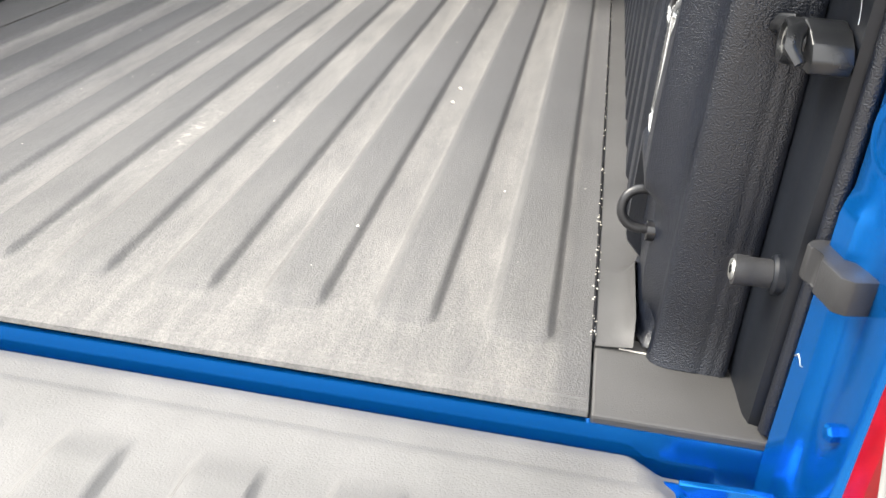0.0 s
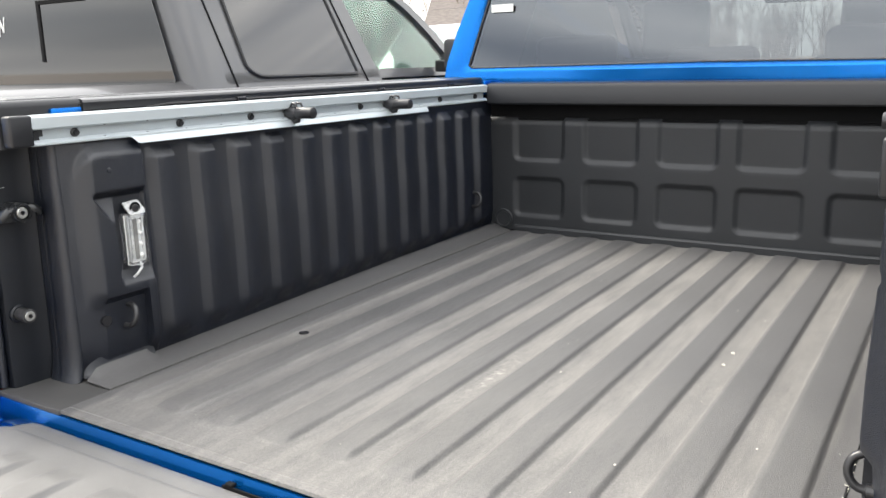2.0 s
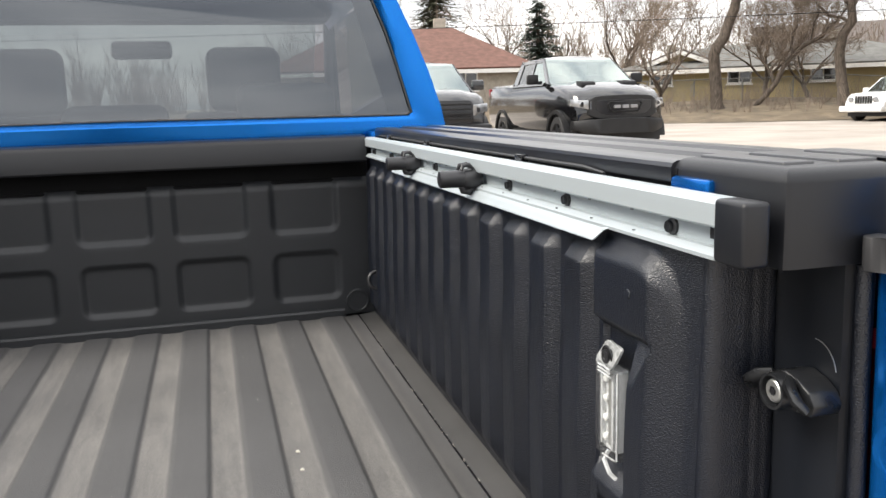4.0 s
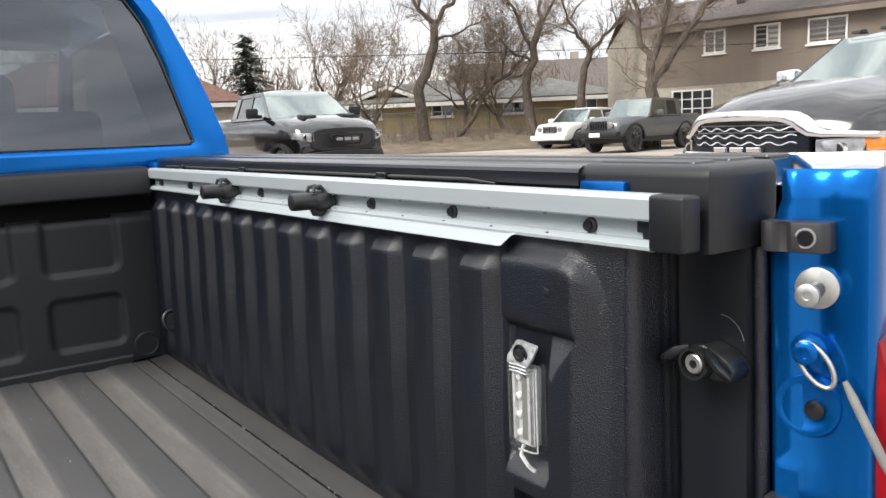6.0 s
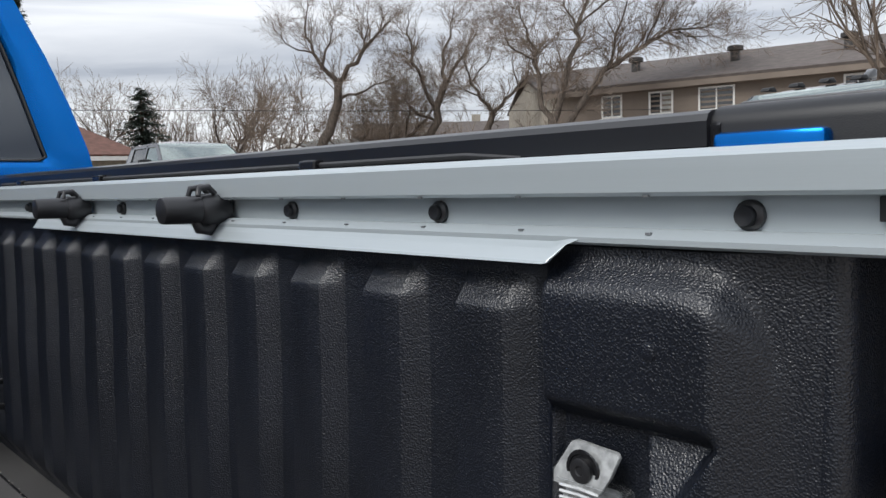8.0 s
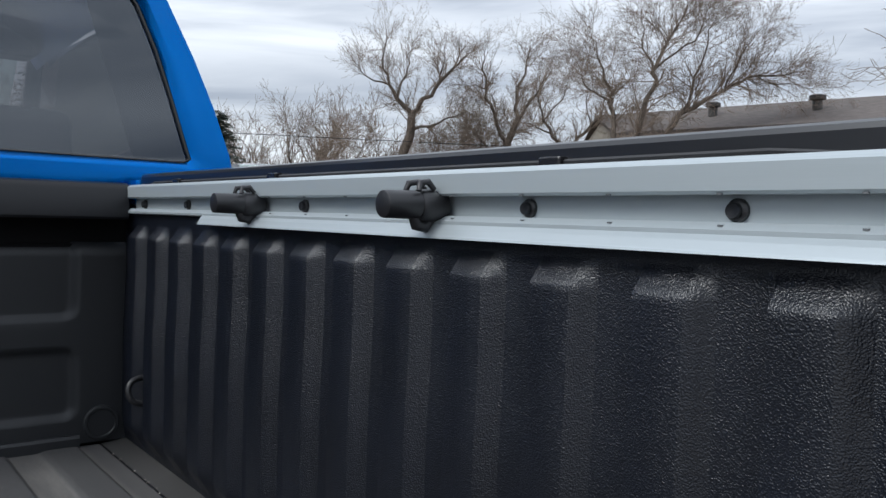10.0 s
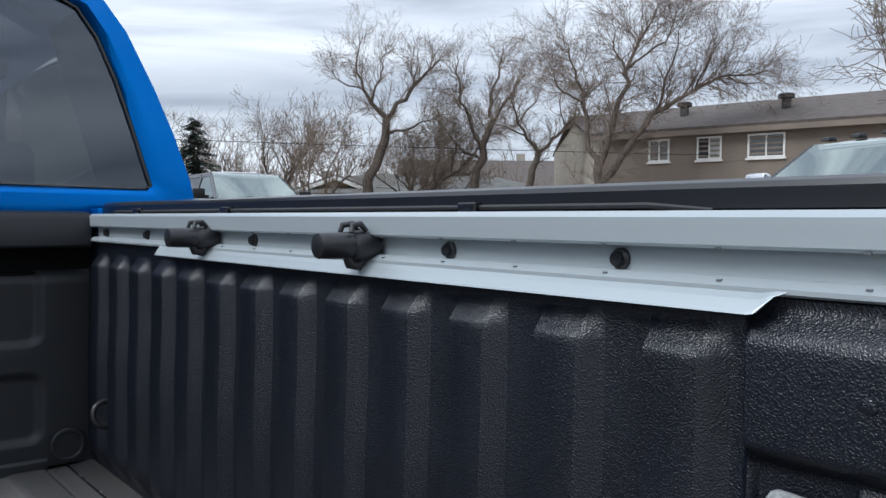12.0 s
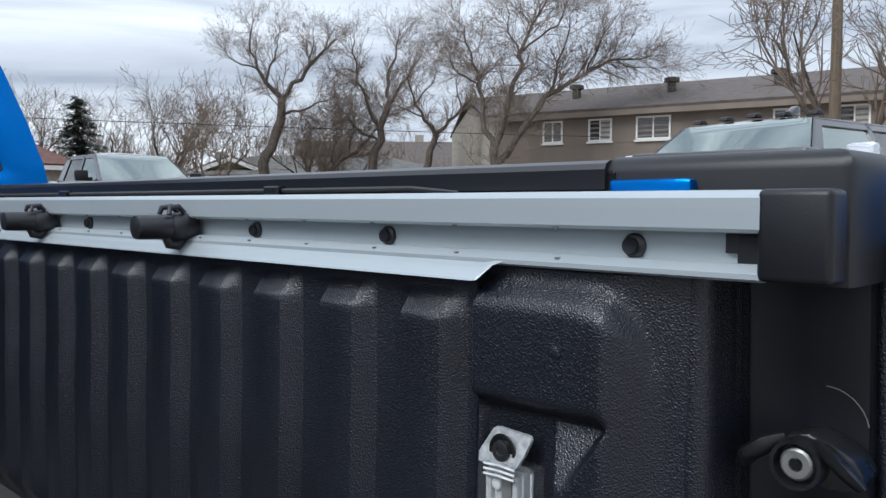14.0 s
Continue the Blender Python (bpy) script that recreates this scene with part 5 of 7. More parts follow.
def wrapped_cab(v, paint, side, belt, zr, cab0):
    """Rear of a crew cab: side panels that wrap round rounded corners, dark door glass, seals, shut lines and a sliding rear window."""
    zs = spread(belt - 0.13, zr, 0.06)
    for s in (-1, 1):
        bm = bmesh.new()
        rings = []
        for z in zs:
            x = side(s, 0, z)[0]
            row = [(x - s * 0.03, 0.36 - 0.28 * (z - belt), z), (x, 0.34 - 0.28 * (z - belt), z), (x, -0.2, z), (x, -0.6, z), (x, cab0 + 0.14, z)]
            for k in range(1, 7):
                a = radians(15 * k)
                row.append((x - s * 0.12 * (1 - math.cos(a)), cab0 + 0.12 - 0.12 * math.sin(a), z))
            row += [(s * 0.45, cab0 - 0.012, z), (0.0, cab0 - 0.016, z)]
            rings.append(row)
        loft(bm, rings, closed=False)
        part("cab_panel", bm, paint, v, smooth=50)
        # rear door glass with its seal
        def at(u, w, off):
            z = belt + 0.008 + (zr - 0.058 - belt) * w
            y = (-0.655 - 0.02 * w) * (1 - u) + (0.145 - 0.09 * w) * u
            return (side(s, 0, z)[0] + s * off, y, z)
        ring = [(0.5 + (p - 0.5), q) for p, q in rounded(0, 1, 0, 1, (0.14, 0.04, 0.05, 0.06), 5)]
        bm = bmesh.new()
        loft(bm, [[at(p, q, -0.01) for p, q in ring], [at(p, q, 0.004) for p, q in ring]])
        gl = part("rear_door_glass", bm, PRIVACY, v, "dark privacy glass")
        bm = bmesh.new()
        tube(bm, [at(p, q, 0.004) for p, q in ring + ring[:1]], [0.009] * (len(ring) + 1), 6, cap=False)
        part("seal", bm, PLASTIC, gl, smooth=50)
        # shut lines of the rear door and the centre pillar
        for y0, y1 in ((-0.75, -0.80), (0.22, 0.10)):
            bm = bmesh.new()
            tube(bm, [(side(s, 0, belt - 0.1)[0] + s * 0.002, y0 + 0.01, belt - 0.1), (side(s, 0, zr - 0.03)[0] + s * 0.002, y1, zr - 0.03)], [0.0045, 0.0045], 5)
            part("shut_line", bm, SHADOW_BLACK, v)
    # rear window with a sliding middle pane
    bm = bmesh.new()
    ring = rounded(-1.0, 1.0, belt - 0.045, zr - 0.075, 0.05, 4)
    loft(bm, [[(p * (side(1, 0, q)[0] - 0.075 + 0.06 * (q - belt)), cab0 - dy, q) for p, q in ring] for dy in (0.0175, 0.021)])
    rw = part("rear_window", bm, PRIVACY, v, "dark mirror-like rear window with white marker writing")
    for a, b, c, d in ((-0.075, -0.05, belt + 0.1, zr - 0.12), (-0.05, 0.3, zr - 0.14, zr - 0.12)):
        bm = bmesh.new()
        box(bm, a, b, cab0 - 0.026, cab0 - 0.02, c, d, 0.002)
        part("slider_frame", bm, SHADOW_BLACK, rw)
    for x0, z0, x1, z1 in ((-0.41, 0.25, -0.395, 0.33), (-0.395, 0.33, -0.37, 0.27), (-0.37, 0.27, -0.355, 0.345), (-0.47, 0.26, -0.44, 0.34), (-0.54, 0.27, -0.51, 0.33)):
        bm = bmesh.new()
        tube(bm, [(x0, cab0 - 0.0225, belt + z0 - 0.02), (x1, cab0 - 0.0225, belt + z1 - 0.02)], [0.004, 0.004], 5)
        part("marker_stroke", bm, WHITE, rw)


def vehicle(name, label, category, x, y, az, paint, L=5.8, W=2.0, H=1.95, belt=1.30, bonnet=1.22, clear=0.45, cab0=-1.05, cab1=1.25, roof0=-0.88, roof1=0.35,
            style="pickup", front="plain", wheel=0.4, trim=PLASTIC, side_glass=TINTED, group="parked vehicles", rp=0.28, shell=False, bow=0.1, dome=0.035, roof_k=0.74):
    z0 = ground_z(x, y)
    v = thing(name, (x, y, z0), label, category, group, -az)
    h, w = L / 2, W / 2
    deck = belt - 0.01 if shell else belt + 0.04 if style == "pickup" else belt
    st = [(-h, 0.94, deck - 0.25), (-h + 0.04, 0.98, deck - 0.03), (-h + 0.15, 0.99, deck), (cab0 - 0.04, 1.0, deck), (cab0, 1.0, belt), (cab1 - 0.1, 1.0, belt), (cab1 + 0.15, 0.99, belt - 0.01),
          (h - 1.0, 0.98, (belt + bonnet) / 2 + 0.02), (h - 0.42, 0.95, bonnet), (h - 0.22, 0.9, bonnet - 0.08), (h - 0.12, 0.86, bonnet - 0.24), (h - 0.1, 0.85, clear + 0.3)]
    rings = []
    for yy, k, zt in st:
        ww = w * k
        half = [(ww * 0.88, clear), (ww * 0.97, clear + 0.1), (ww, clear + 0.3), (ww, (clear + zt) / 2 + 0.15), (ww * 0.985, zt - 0.16), (ww * 0.94, zt - 0.05), (ww * 0.86, zt)]
        up = dome * smoothstep(cab1 - 0.1, cab1 + 0.4, yy) * (1 - 0.6 * smoothstep(h - 0.6, h - 0.15, yy))
        half += [(ww * 0.66, zt + 0.012 * (up > 0)), (ww * 0.52, zt + up), (ww * 0.2, zt + up * 1.1)]
        nose = bow * smoothstep(h - 1.1, h - 0.15, yy)
        rings.append([(px, yy - nose * (px / w) ** 2, min(pz, zt + 0.12)) for px, pz in half] + [(-px, yy - nose * (px / w) ** 2, pz) for px, pz in half[::-1]])
    bm = bmesh.new()
    loft(bm, rings)
    part("body", bm, paint, v, smooth=35)
    # wheel arches and wheels
    for wy in (-h + 1.2, h - 0.98):
        for s in (-1, 1):
            bm = bmesh.new()
            n = 14
            R0, R1 = wheel + 0.05, wheel + 0.115
            zc = wheel
            ringsA = []
            for i in range(n + 1):
                a = math.pi * i / n
                c, sn = math.cos(a), math.sin(a)
                ringsA.append([(s * (w - 0.3), wy + R0 * c, zc + R0 * sn), (s * (w + 0.02), wy + R0 * c, zc + R0 * sn), (s * (w + 0.025), wy + R1 * c, zc + R1 * sn), (s * (w - 0.3), wy + (R1 - 0.03) * c, zc + (R1 - 0.03) * sn)])
            loft(bm, ringsA)
            part("wheel_arch", bm, trim, v, smooth=40)
            bm = bmesh.new()
            tube(bm, [(s * (w - 0.28), wy, zc), (s * (w - 0.26), wy, zc), (s * (w - 0.05), wy, zc), (s * (w - 0.01), wy, zc), (s * (w - 0.01), wy, zc), (s * (w - 0.06), wy, zc)],
                 [wheel * 0.9, wheel, wheel, wheel * 0.93, wheel * 0.66, wheel * 0.62], 26)
            ty = part("wheel", bm, RUBBER, v, "black tyre", smooth=40)
            bm = bmesh.new()
            tube(bm, [(s * (w - 0.05), wy, zc), (s * (w - 0.03), wy, zc), (s * (w - 0.025), wy, zc)], [wheel * 0.2, wheel * 0.2, wheel * 0.12], 14)
            for k in range(7):
                a = math.tau * k / 7
                tube(bm, [(s * (w - 0.045), wy + 0.05 * math.cos(a), zc + 0.05 * math.sin(a)), (s * (w - 0.04), wy + wheel * 0.64 * math.cos(a), zc + wheel * 0.64 * math.sin(a))], [0.035, 0.03], 6)
            part("rim", bm, STEEL if front in ("plain", "chrome") else DARK_STEEL, ty, "spoked wheel rim", smooth=40)
    # greenhouse
    wb, wr = w * 0.93, w * roof_k
    zr = H - 0.08

    def side(s, yy, zz, off=0.0):
        return (s * (wb + (wr - wb) * (zz - belt) / (zr - belt) + off), yy, zz)

    def edge_y(zz, a, b):
        return a + (b - a) * (zz - belt) / (zr - belt)
    def arch(t_):
        """The front pillar's bowed upper edge, from the roof down to the bonnet."""
        return roof1 + (cab1 - roof1) * t_, belt + (zr - belt) * (1 - t_ ** 1.75)
    zb1, zt1 = belt + 0.03, zr - 0.07
    cuts = [cab0 + rp, (cab0 + cab1) / 2 - 0.10, (cab0 + cab1) / 2 - 0.02, cab1 - 0.28]
    tail = cab0 + (0.2 if shell else 0.0)
    if shell:
        cuts[2] = 0.35
        wrapped_cab(v, paint, side, belt, zr, cab0)
    for s in (-1, 1):
        for nm, outline in (("rear_pillar", [side(s, cab0, belt), side(s, cuts[0], belt), side(s, cuts[0] + 0.03, zr), side(s, edge_y(zr, cab0, roof0), zr)]),
                            ("centre_pillar", [side(s, cuts[1], belt), side(s, cuts[2], belt), side(s, cuts[2] - 0.05, zr), side(s, cuts[1] - 0.05, zr)]),
                            ("belt_rail", [side(s, tail, belt - 0.02), side(s, cab1, belt - 0.02), side(s, cab1 - 0.06, zb1), side(s, tail, zb1)]),
                            ("roof_rail", [side(s, edge_y(zt1, tail, roof0 + tail - cab0), zt1), side(s, edge_y(zt1, cab1, roof1), zt1), side(s, roof1, zr), side(s, roof0 + tail - cab0, zr)]),
                            ("front_pillar", [side(s, cab1 - 0.17, belt, 0.002), side(s, cab1, belt, 0.002), side(s, roof1, zr, 0.002), side(s, roof1 - 0.1, zr, 0.002)])):
            if shell and nm in ("rear_pillar", "centre_pillar"):
                continue
            if shell and nm == "front_pillar":
                outline = [side(s, cab1 - 0.17, belt, 0.002)] + [side(s, *arch(t_), 0.002) for t_ in (1, 0.85, 0.7, 0.55, 0.4, 0.25, 0.1, 0)]
                outline += [side(s, arch(t_)[0] - 0.075, min(arch(t_)[1] - 0.012, zr - 0.05), 0.002) for t_ in (0, 0.1, 0.25, 0.4, 0.55, 0.7, 0.85)]
            bm = bmesh.new()
            slab(bm, outline[::s], 0.05)
            part(nm, bm, paint, v)
        for a, b, ta, tb, nm in ((cuts[0], cuts[1], cuts[0] + 0.03, cuts[1] - 0.05, "rear_door_glass"), (cuts[2], cab1 - 0.16, cuts[2] - (0.12 if shell else 0.05), roof1 - 0.06, "front_door_glass")):
            if shell and nm[0] == "r":
                continue
            bm = bmesh.new()
            bent = [side(s, arch(t_)[0] - 0.045, arch(t_)[1] - 0.02, -0.018) for t_ in (0.85, 0.7, 0.55, 0.4, 0.25, 0.1)] if shell else []
            slab(bm, ([side(s, a - 0.01, belt, -0.018), side(s, b, belt, -0.018)] + bent + [side(s, tb, zr - 0.02, -0.018), side(s, ta - 0.01, zr - 0.02, -0.018)])[::s], 0.006)
            part(nm, bm, side_glass if nm[0] == "r" else GLASS_SIDE if shell else WINDSCREEN, v)
        # door mirror
        bm = bmesh.new()
        box(bm, s * (w + 0.02) if s > 0 else s * (w + 0.26), s * (w + 0.26) if s > 0 else s * (w + 0.02), cab1 - 0.42, cab1 - 0.30, belt + 0.0, belt + 0.2, 0.035, 2)
        mir = part("door_mirror", bm, CHROME if front == "chrome" else PLASTIC if front == "rebel" else paint, v, smooth=40)
        bm = bmesh.new()
        box(bm, *sorted((s * (w - 0.06), s * (w + 0.06))), cab1 - 0.38, cab1 - 0.33, belt + 0.0, belt + 0.07, 0.01)
        part("arm", bm, PLASTIC, mir)
    bm = bmesh.new()
    rr_ = []
    for t_, dz in ((0.0, -0.02), (0.06, 0.02), (0.3, 0.06), (0.7, 0.065), (0.94, 0.03), (1.0, -0.01)):
        yy = roof0 + (roof1 - roof0) * t_
        rr_.append([(q * wr, yy, zr + dz * (1 - abs(q) ** 3) + (0.0 if abs(q) < 0.99 else -0.01)) for q in (-1.02, -0.94, -0.8, -0.4, 0, 0.4, 0.8, 0.94, 1.02)] + [(0.98 * wr, yy, zr - 0.05), (-0.98 * wr, yy, zr - 0.05)])
    loft(bm, rr_)
    part("roof", bm, paint, v, smooth=50)
    bm = bmesh.new()
    rows_ = []
    for dy in (0.0, -0.008):
        rows_.append([])
        for p_ in range(7):
            t_ = p_ / 6
            rows_[-1].append([(q_ * (wb - 0.04 + (wr - wb + 0.01) * t_), cab1 + (roof1 - cab1) * t_ + (0.1 - 0.08 * t_) * (1 - q_ * q_) + dy, belt - 0.01 + (zr - belt + 0.01) * t_) for q_ in [k / 5 - 1 for k in range(11)]])
    loft(bm, [a + b[::-1] for a, b in zip(*rows_)])
    part("windscreen", bm, WINDSCREEN, v, "pale green windscreen reflecting the sky", smooth=40)
    bm = bmesh.new()
    prism(bm, [(cab1 - 0.62, belt - 0.3), (cab1 + 0.04, belt - 0.3), (cab1 + 0.04, belt - 0.06), (cab1 - 0.2, belt - 0.03), (cab1 - 0.58, belt - 0.01)], "x", -wb + 0.06, wb - 0.06, 0.02)
    part("dashboard", bm, TRIM, v, smooth=40)
    if shell:
        bm = bmesh.new()
        hub = Vector((-0.42 * w, cab1 - 0.72, belt - 0.02))
        rim_ = [hub + Vector((0.19 * math.cos(k * math.tau / 20), 0.06 * math.sin(k * math.tau / 20), 0.18 * math.sin(k * math.tau / 20))) for k in range(21)]
        tube(bm, rim_, [0.016] * 21, 8, cap=False)
        tube(bm, [hub + Vector((-0.18, 0, 0)), hub + Vector((0, 0.03, 0.01)), hub + Vector((0.18, 0, 0))], [0.014, 0.04, 0.014], 8)
        part("steering_wheel", bm, TRIM, v, smooth=50)
    yv, zv = roof1 + (cab1 - roof1) * 0.2, zr - (zr - belt) * 0.2
    bm = bmesh.new()
    prism(bm, rounded(-0.13, 0.13, zv - 0.045, zv + 0.03, 0.03), "y", yv - 0.09, yv - 0.05, 0.01)
    part("inside_mirror", bm, TRIM, v, smooth=40)
    for s in (-1, 1):
        bm = bmesh.new()
        box(bm, s * 0.42 * w - 0.19, s * 0.42 * w + 0.19, roof1 - 0.22, roof1 - 0.02, zr - 0.075, zr - 0.045, 0.012)
        part("sun_visor", bm, GREY_PLASTIC, v)
    bm = bmesh.new()
    slab(bm, [(wb - 0.1, cab0 + 0.005, belt + 0.02), (-wb + 0.1, cab0 + 0.005, belt + 0.02), (-wr + 0.07, roof0 + 0.01, zr - 0.04), (wr - 0.07, roof0 + 0.01, zr - 0.04)], 0.008)
    if shell:
        bm.free()
    else:
        part("rear_glass", bm, side_glass, v)
    frames = [("rear_lower_frame", [(wb, cab0, belt - 0.02), (-wb, cab0, belt - 0.02), (-wb, cab0 + 0.008, belt + 0.05), (wb, cab0 + 0.008, belt + 0.05)]),
              ("rear_upper_frame", [(wr, roof0, zr - 0.06), (-wr, roof0, zr - 0.06), (-wr, roof0, zr), (wr, roof0, zr)])]
    for s in (-1, 1):
        frames.append(("rear_side_frame", [(s * wb, cab0 - 0.001, belt), (s * (wb - 0.13), cab0 - 0.001, belt), (s * (wr - 0.1), roof0 - 0.001, zr), (s * wr, roof0 - 0.001, zr)][::s]))
    for nm, outline in () if shell else frames:
        bm = bmesh.new()
        slab(bm, outline, 0.03)
        part(nm, bm, paint, v)
    bm = bmesh.new()
    tube(bm, [(-0.5 * w, cab1 + 0.03, belt + 0.02), (0.0, cab1 + 0.0, belt + 0.035), (0.1 * w, cab1 + 0.02, belt + 0.02)], [0.012] * 3, 5)
    part("wiper", bm, PLASTIC, v)
    for s in (-1, 1):
        for yy in (cab0 + 0.35, cab1 - 0.95):
            bm = bmesh.new()
            box(bm, s * 0.42 * w - 0.22, s * 0.42 * w + 0.22, yy - 0.08, yy + 0.08, belt - 0.4, belt + 0.18, 0.05)
            seat = part("seat", bm, TRIM, v, smooth=40)
            bm = bmesh.new()
            box(bm, s * 0.42 * w - 0.13, s * 0.42 * w + 0.13, yy - 0.06, yy + 0.05, belt + 0.19, belt + 0.42, 0.04)
            part("headrest", bm, TRIM, seat, smooth=40)
    # front end
    yf = h - 0.1
    zb = bonnet - 0.06

    def nose_y(x_, off=0.0):
        return yf + 0.03 + off - bow * (x_ / w) ** 2 - 0.13 * smoothstep(0.6, 0.97, abs(x_) / w)

    def panel(x0, x1, top, low, off, depth):
        """A plate across the rounded nose, between two height curves."""
        bm = bmesh.new()
        rings_ = []
        for k in range(13):
            x_ = x0 + (x1 - x0) * k / 12
            a, b, c = nose_y(x_, off), low(x_), top(x_)
            e = min(0.012, 0.25 * (c - b))
            rings_.append([(x_, a - depth, b), (x_, a - e, b), (x_, a, b + e), (x_, a, c - e), (x_, a - e, c), (x_, a - depth, c)])
        loft(bm, rings_)
        return bm

    def strip(path, half_, off, depth):
        """A bright strip of even width that follows a path on the nose."""
        bm = bmesh.new()
        rings_ = []
        for k, (x_, z_) in enumerate(path):
            a, b = path[max(k - 1, 0)], path[min(k + 1, len(path) - 1)]
            d = Vector((b[0] - a[0], b[1] - a[1])).normalized()
            wide = half_ * (1 - 0.45 * smoothstep(0.5, 0.7, abs(x_)))
            nx, nz = -d.y * wide, d.x * wide
            y_ = nose_y(x_, off)
            rings_.append([(x_ - nx, y_ - depth, z_ - nz), (x_ - nx * 0.9, y_ - 0.01, z_ - nz * 0.9), (x_ - nx * 0.4, y_, z_ - nz * 0.4), (x_ + nx * 0.4, y_ - 0.004, z_ + nz * 0.4), (x_ + nx * 0.9, y_ - 0.02, z_ + nz * 0.9), (x_ + nx, y_ - depth, z_ + nz)])
        loft(bm, rings_)
        return bm

    if front == "rebel":
        def crown(x_):
            return zb - 0.03 - 0.03 * (x_ / 0.66) ** 2 - 0.06 * smoothstep(0.54, 0.68, abs(x_))
        gr = part("grille", panel(-0.67, 0.67, crown, lambda x_: zb - 0.46 + 0.07 * smoothstep(0.5, 0.68, abs(x_)), 0.05, 0.12), PLASTIC, v, "black grille surround", smooth=40)
        part("opening", panel(-0.55, 0.55, lambda x_: crown(x_) - 0.075, lambda x_: zb - 0.40 + 0.1 * smoothstep(0.4, 0.56, abs(x_)), 0.054, 0.02), GLOSS_BLACK, gr, "deep black mesh", smooth=40)
        ring = [(-0.3, zb - 0.16), (0.3, zb - 0.16), (0.34, zb - 0.2), (0.29, zb - 0.31), (0.24, zb - 0.335), (-0.24, zb - 0.335), (-0.29, zb - 0.31), (-0.34, zb - 0.2), (-0.3, zb - 0.16)]
        part("badge_frame", strip(ring, 0.016, 0.085, 0.03), PLASTIC, gr, smooth=40)
        for i in range(3):
            bm = bmesh.new()
            box(bm, -0.235 + i * 0.165, -0.1 + i * 0.165, yf + 0.07, yf + 0.104, zb - 0.275, zb - 0.215, 0.008)
            part("badge_bar", bm, FENCE_STEEL_DIM, gr)
        part("bumper", panel(-0.9, 0.9, lambda x_: clear + 0.27 - 0.05 * (x_ / 0.9) ** 2, lambda x_: clear - 0.02 + 0.08 * smoothstep(0.6, 0.9, abs(x_)), 0.09, 0.2), PLASTIC, v, "black front bumper", smooth=40)
        for s in (-1, 1):
            bm = bmesh.new()
            zs = (belt + bonnet) / 2 + 0.075
            prism(bm, [(cab1 + 0.5, zs - 0.03), (cab1 + 0.86, zs - 0.06), (cab1 + 0.85, zs + 0.008), (cab1 + 0.76, zs + 0.03), (cab1 + 0.56, zs + 0.035)], "x", s * 0.42 - 0.14, s * 0.42 + 0.14, 0.012)
            part("bonnet_scoop", bm, PLASTIC, v, smooth=40)
    elif front == "chrome":
        half_path = [(0.0, -0.03), (0.2, -0.032), (0.36, -0.04), (0.44, -0.055), (0.5, -0.085), (0.55, -0.13), (0.6, -0.165), (0.68, -0.18), (0.82, -0.185), (0.95, -0.195)]
        path = [(-a, zb + b) for a, b in half_path[:0:-1]] + [(a, zb + b) for a, b in half_path]
        gr = part("grille", strip(path, 0.042, 0.09, 0.14), CHROME, v, "wide arched chrome grille surround", smooth=50)

        def arch_z(x_):
            return zb - 0.06 - 0.03 * smoothstep(0.3, 0.48, abs(x_)) - 0.1 * smoothstep(0.44, 0.6, abs(x_))
        part("opening", panel(-0.58, 0.58, arch_z, lambda x_: zb - 0.62, 0.035, 0.06), GLOSS_BLACK, gr, smooth=40)
        for r_ in (0, 1, 2):
            for i in range(6):
                pts = []
                for q in range(7):
                    x_ = -0.51 + 0.17 * (i + q / 6)
                    pts.append((x_, nose_y(x_, 0.055), zb - 0.135 - 0.055 * r_ + 0.013 * math.sin(q / 6 * math.tau)))
                bm = bmesh.new()
                tube(bm, pts, [0.0055] * 7, 6)
                part("grille_bar", bm, CHROME, gr, "wavy chrome bar", smooth=50)
        for k in range(2):
            ring = [(-0.5, zb - 0.105 - 0.055 * k), (-0.2, zb - 0.105 - 0.055 * k), (0.2, zb - 0.105 - 0.055 * k), (0.5, zb - 0.105 - 0.055 * k)]
            part("grille_slat", strip(ring, 0.006, 0.05, 0.02), FENCE_STEEL_DIM, gr)
        for i in range(3):
            bm = bmesh.new()
            box(bm, -0.25 + i * 0.17, -0.11 + i * 0.17, yf + 0.05, yf + 0.1, zb - 0.36, zb - 0.27, 0.008)
            part("badge_bar", bm, CHROME, gr)
        part("bumper", panel(-1.0, 1.0, lambda x_: clear + 0.32, lambda x_: clear + 0.02, 0.12, 0.3), CHROME, v, "chrome front bumper", smooth=40)
        for i in range(5):
            bm = bmesh.new()
            xx = -0.6 + 0.3 * i
            prism(bm, [(-0.1, 0), (0.05, 0), (0.02, 0.035), (-0.05, 0.045)], "x", xx - 0.05, xx + 0.05, 0.01)
            for q in bm.verts:
                q.co += Vector((0, roof1 - 0.12, zr + 0.055 - 0.03 * abs(xx)))
            part("clearance_lamp", bm, PLASTIC, v, "smoked roof marker lamp", smooth=40)
        bm = bmesh.new()
        prism(bm, [(-0.12, 0), (0.06, 0), (-0.08, 0.1), (-0.12, 0.09)], "x", -0.3, -0.23, 0.01)
        for q in bm.verts:
            q.co += Vector((0, roof1 - 0.3, zr + 0.06))
        part("roof_aerial", bm, BLACK_PAINT, v, smooth=40)
    elif front == "slots":
        for i in range(7):
            bm = bmesh.new()
            prism(bm, rounded(-0.36 + 0.105 * i, -0.30 + 0.105 * i, zb - 0.32, zb - 0.02, 0.028, 3), "y", yf - 0.02, yf + 0.025)
            part("grille_slot", bm, GLOSS_BLACK, v)
        bm = bmesh.new()
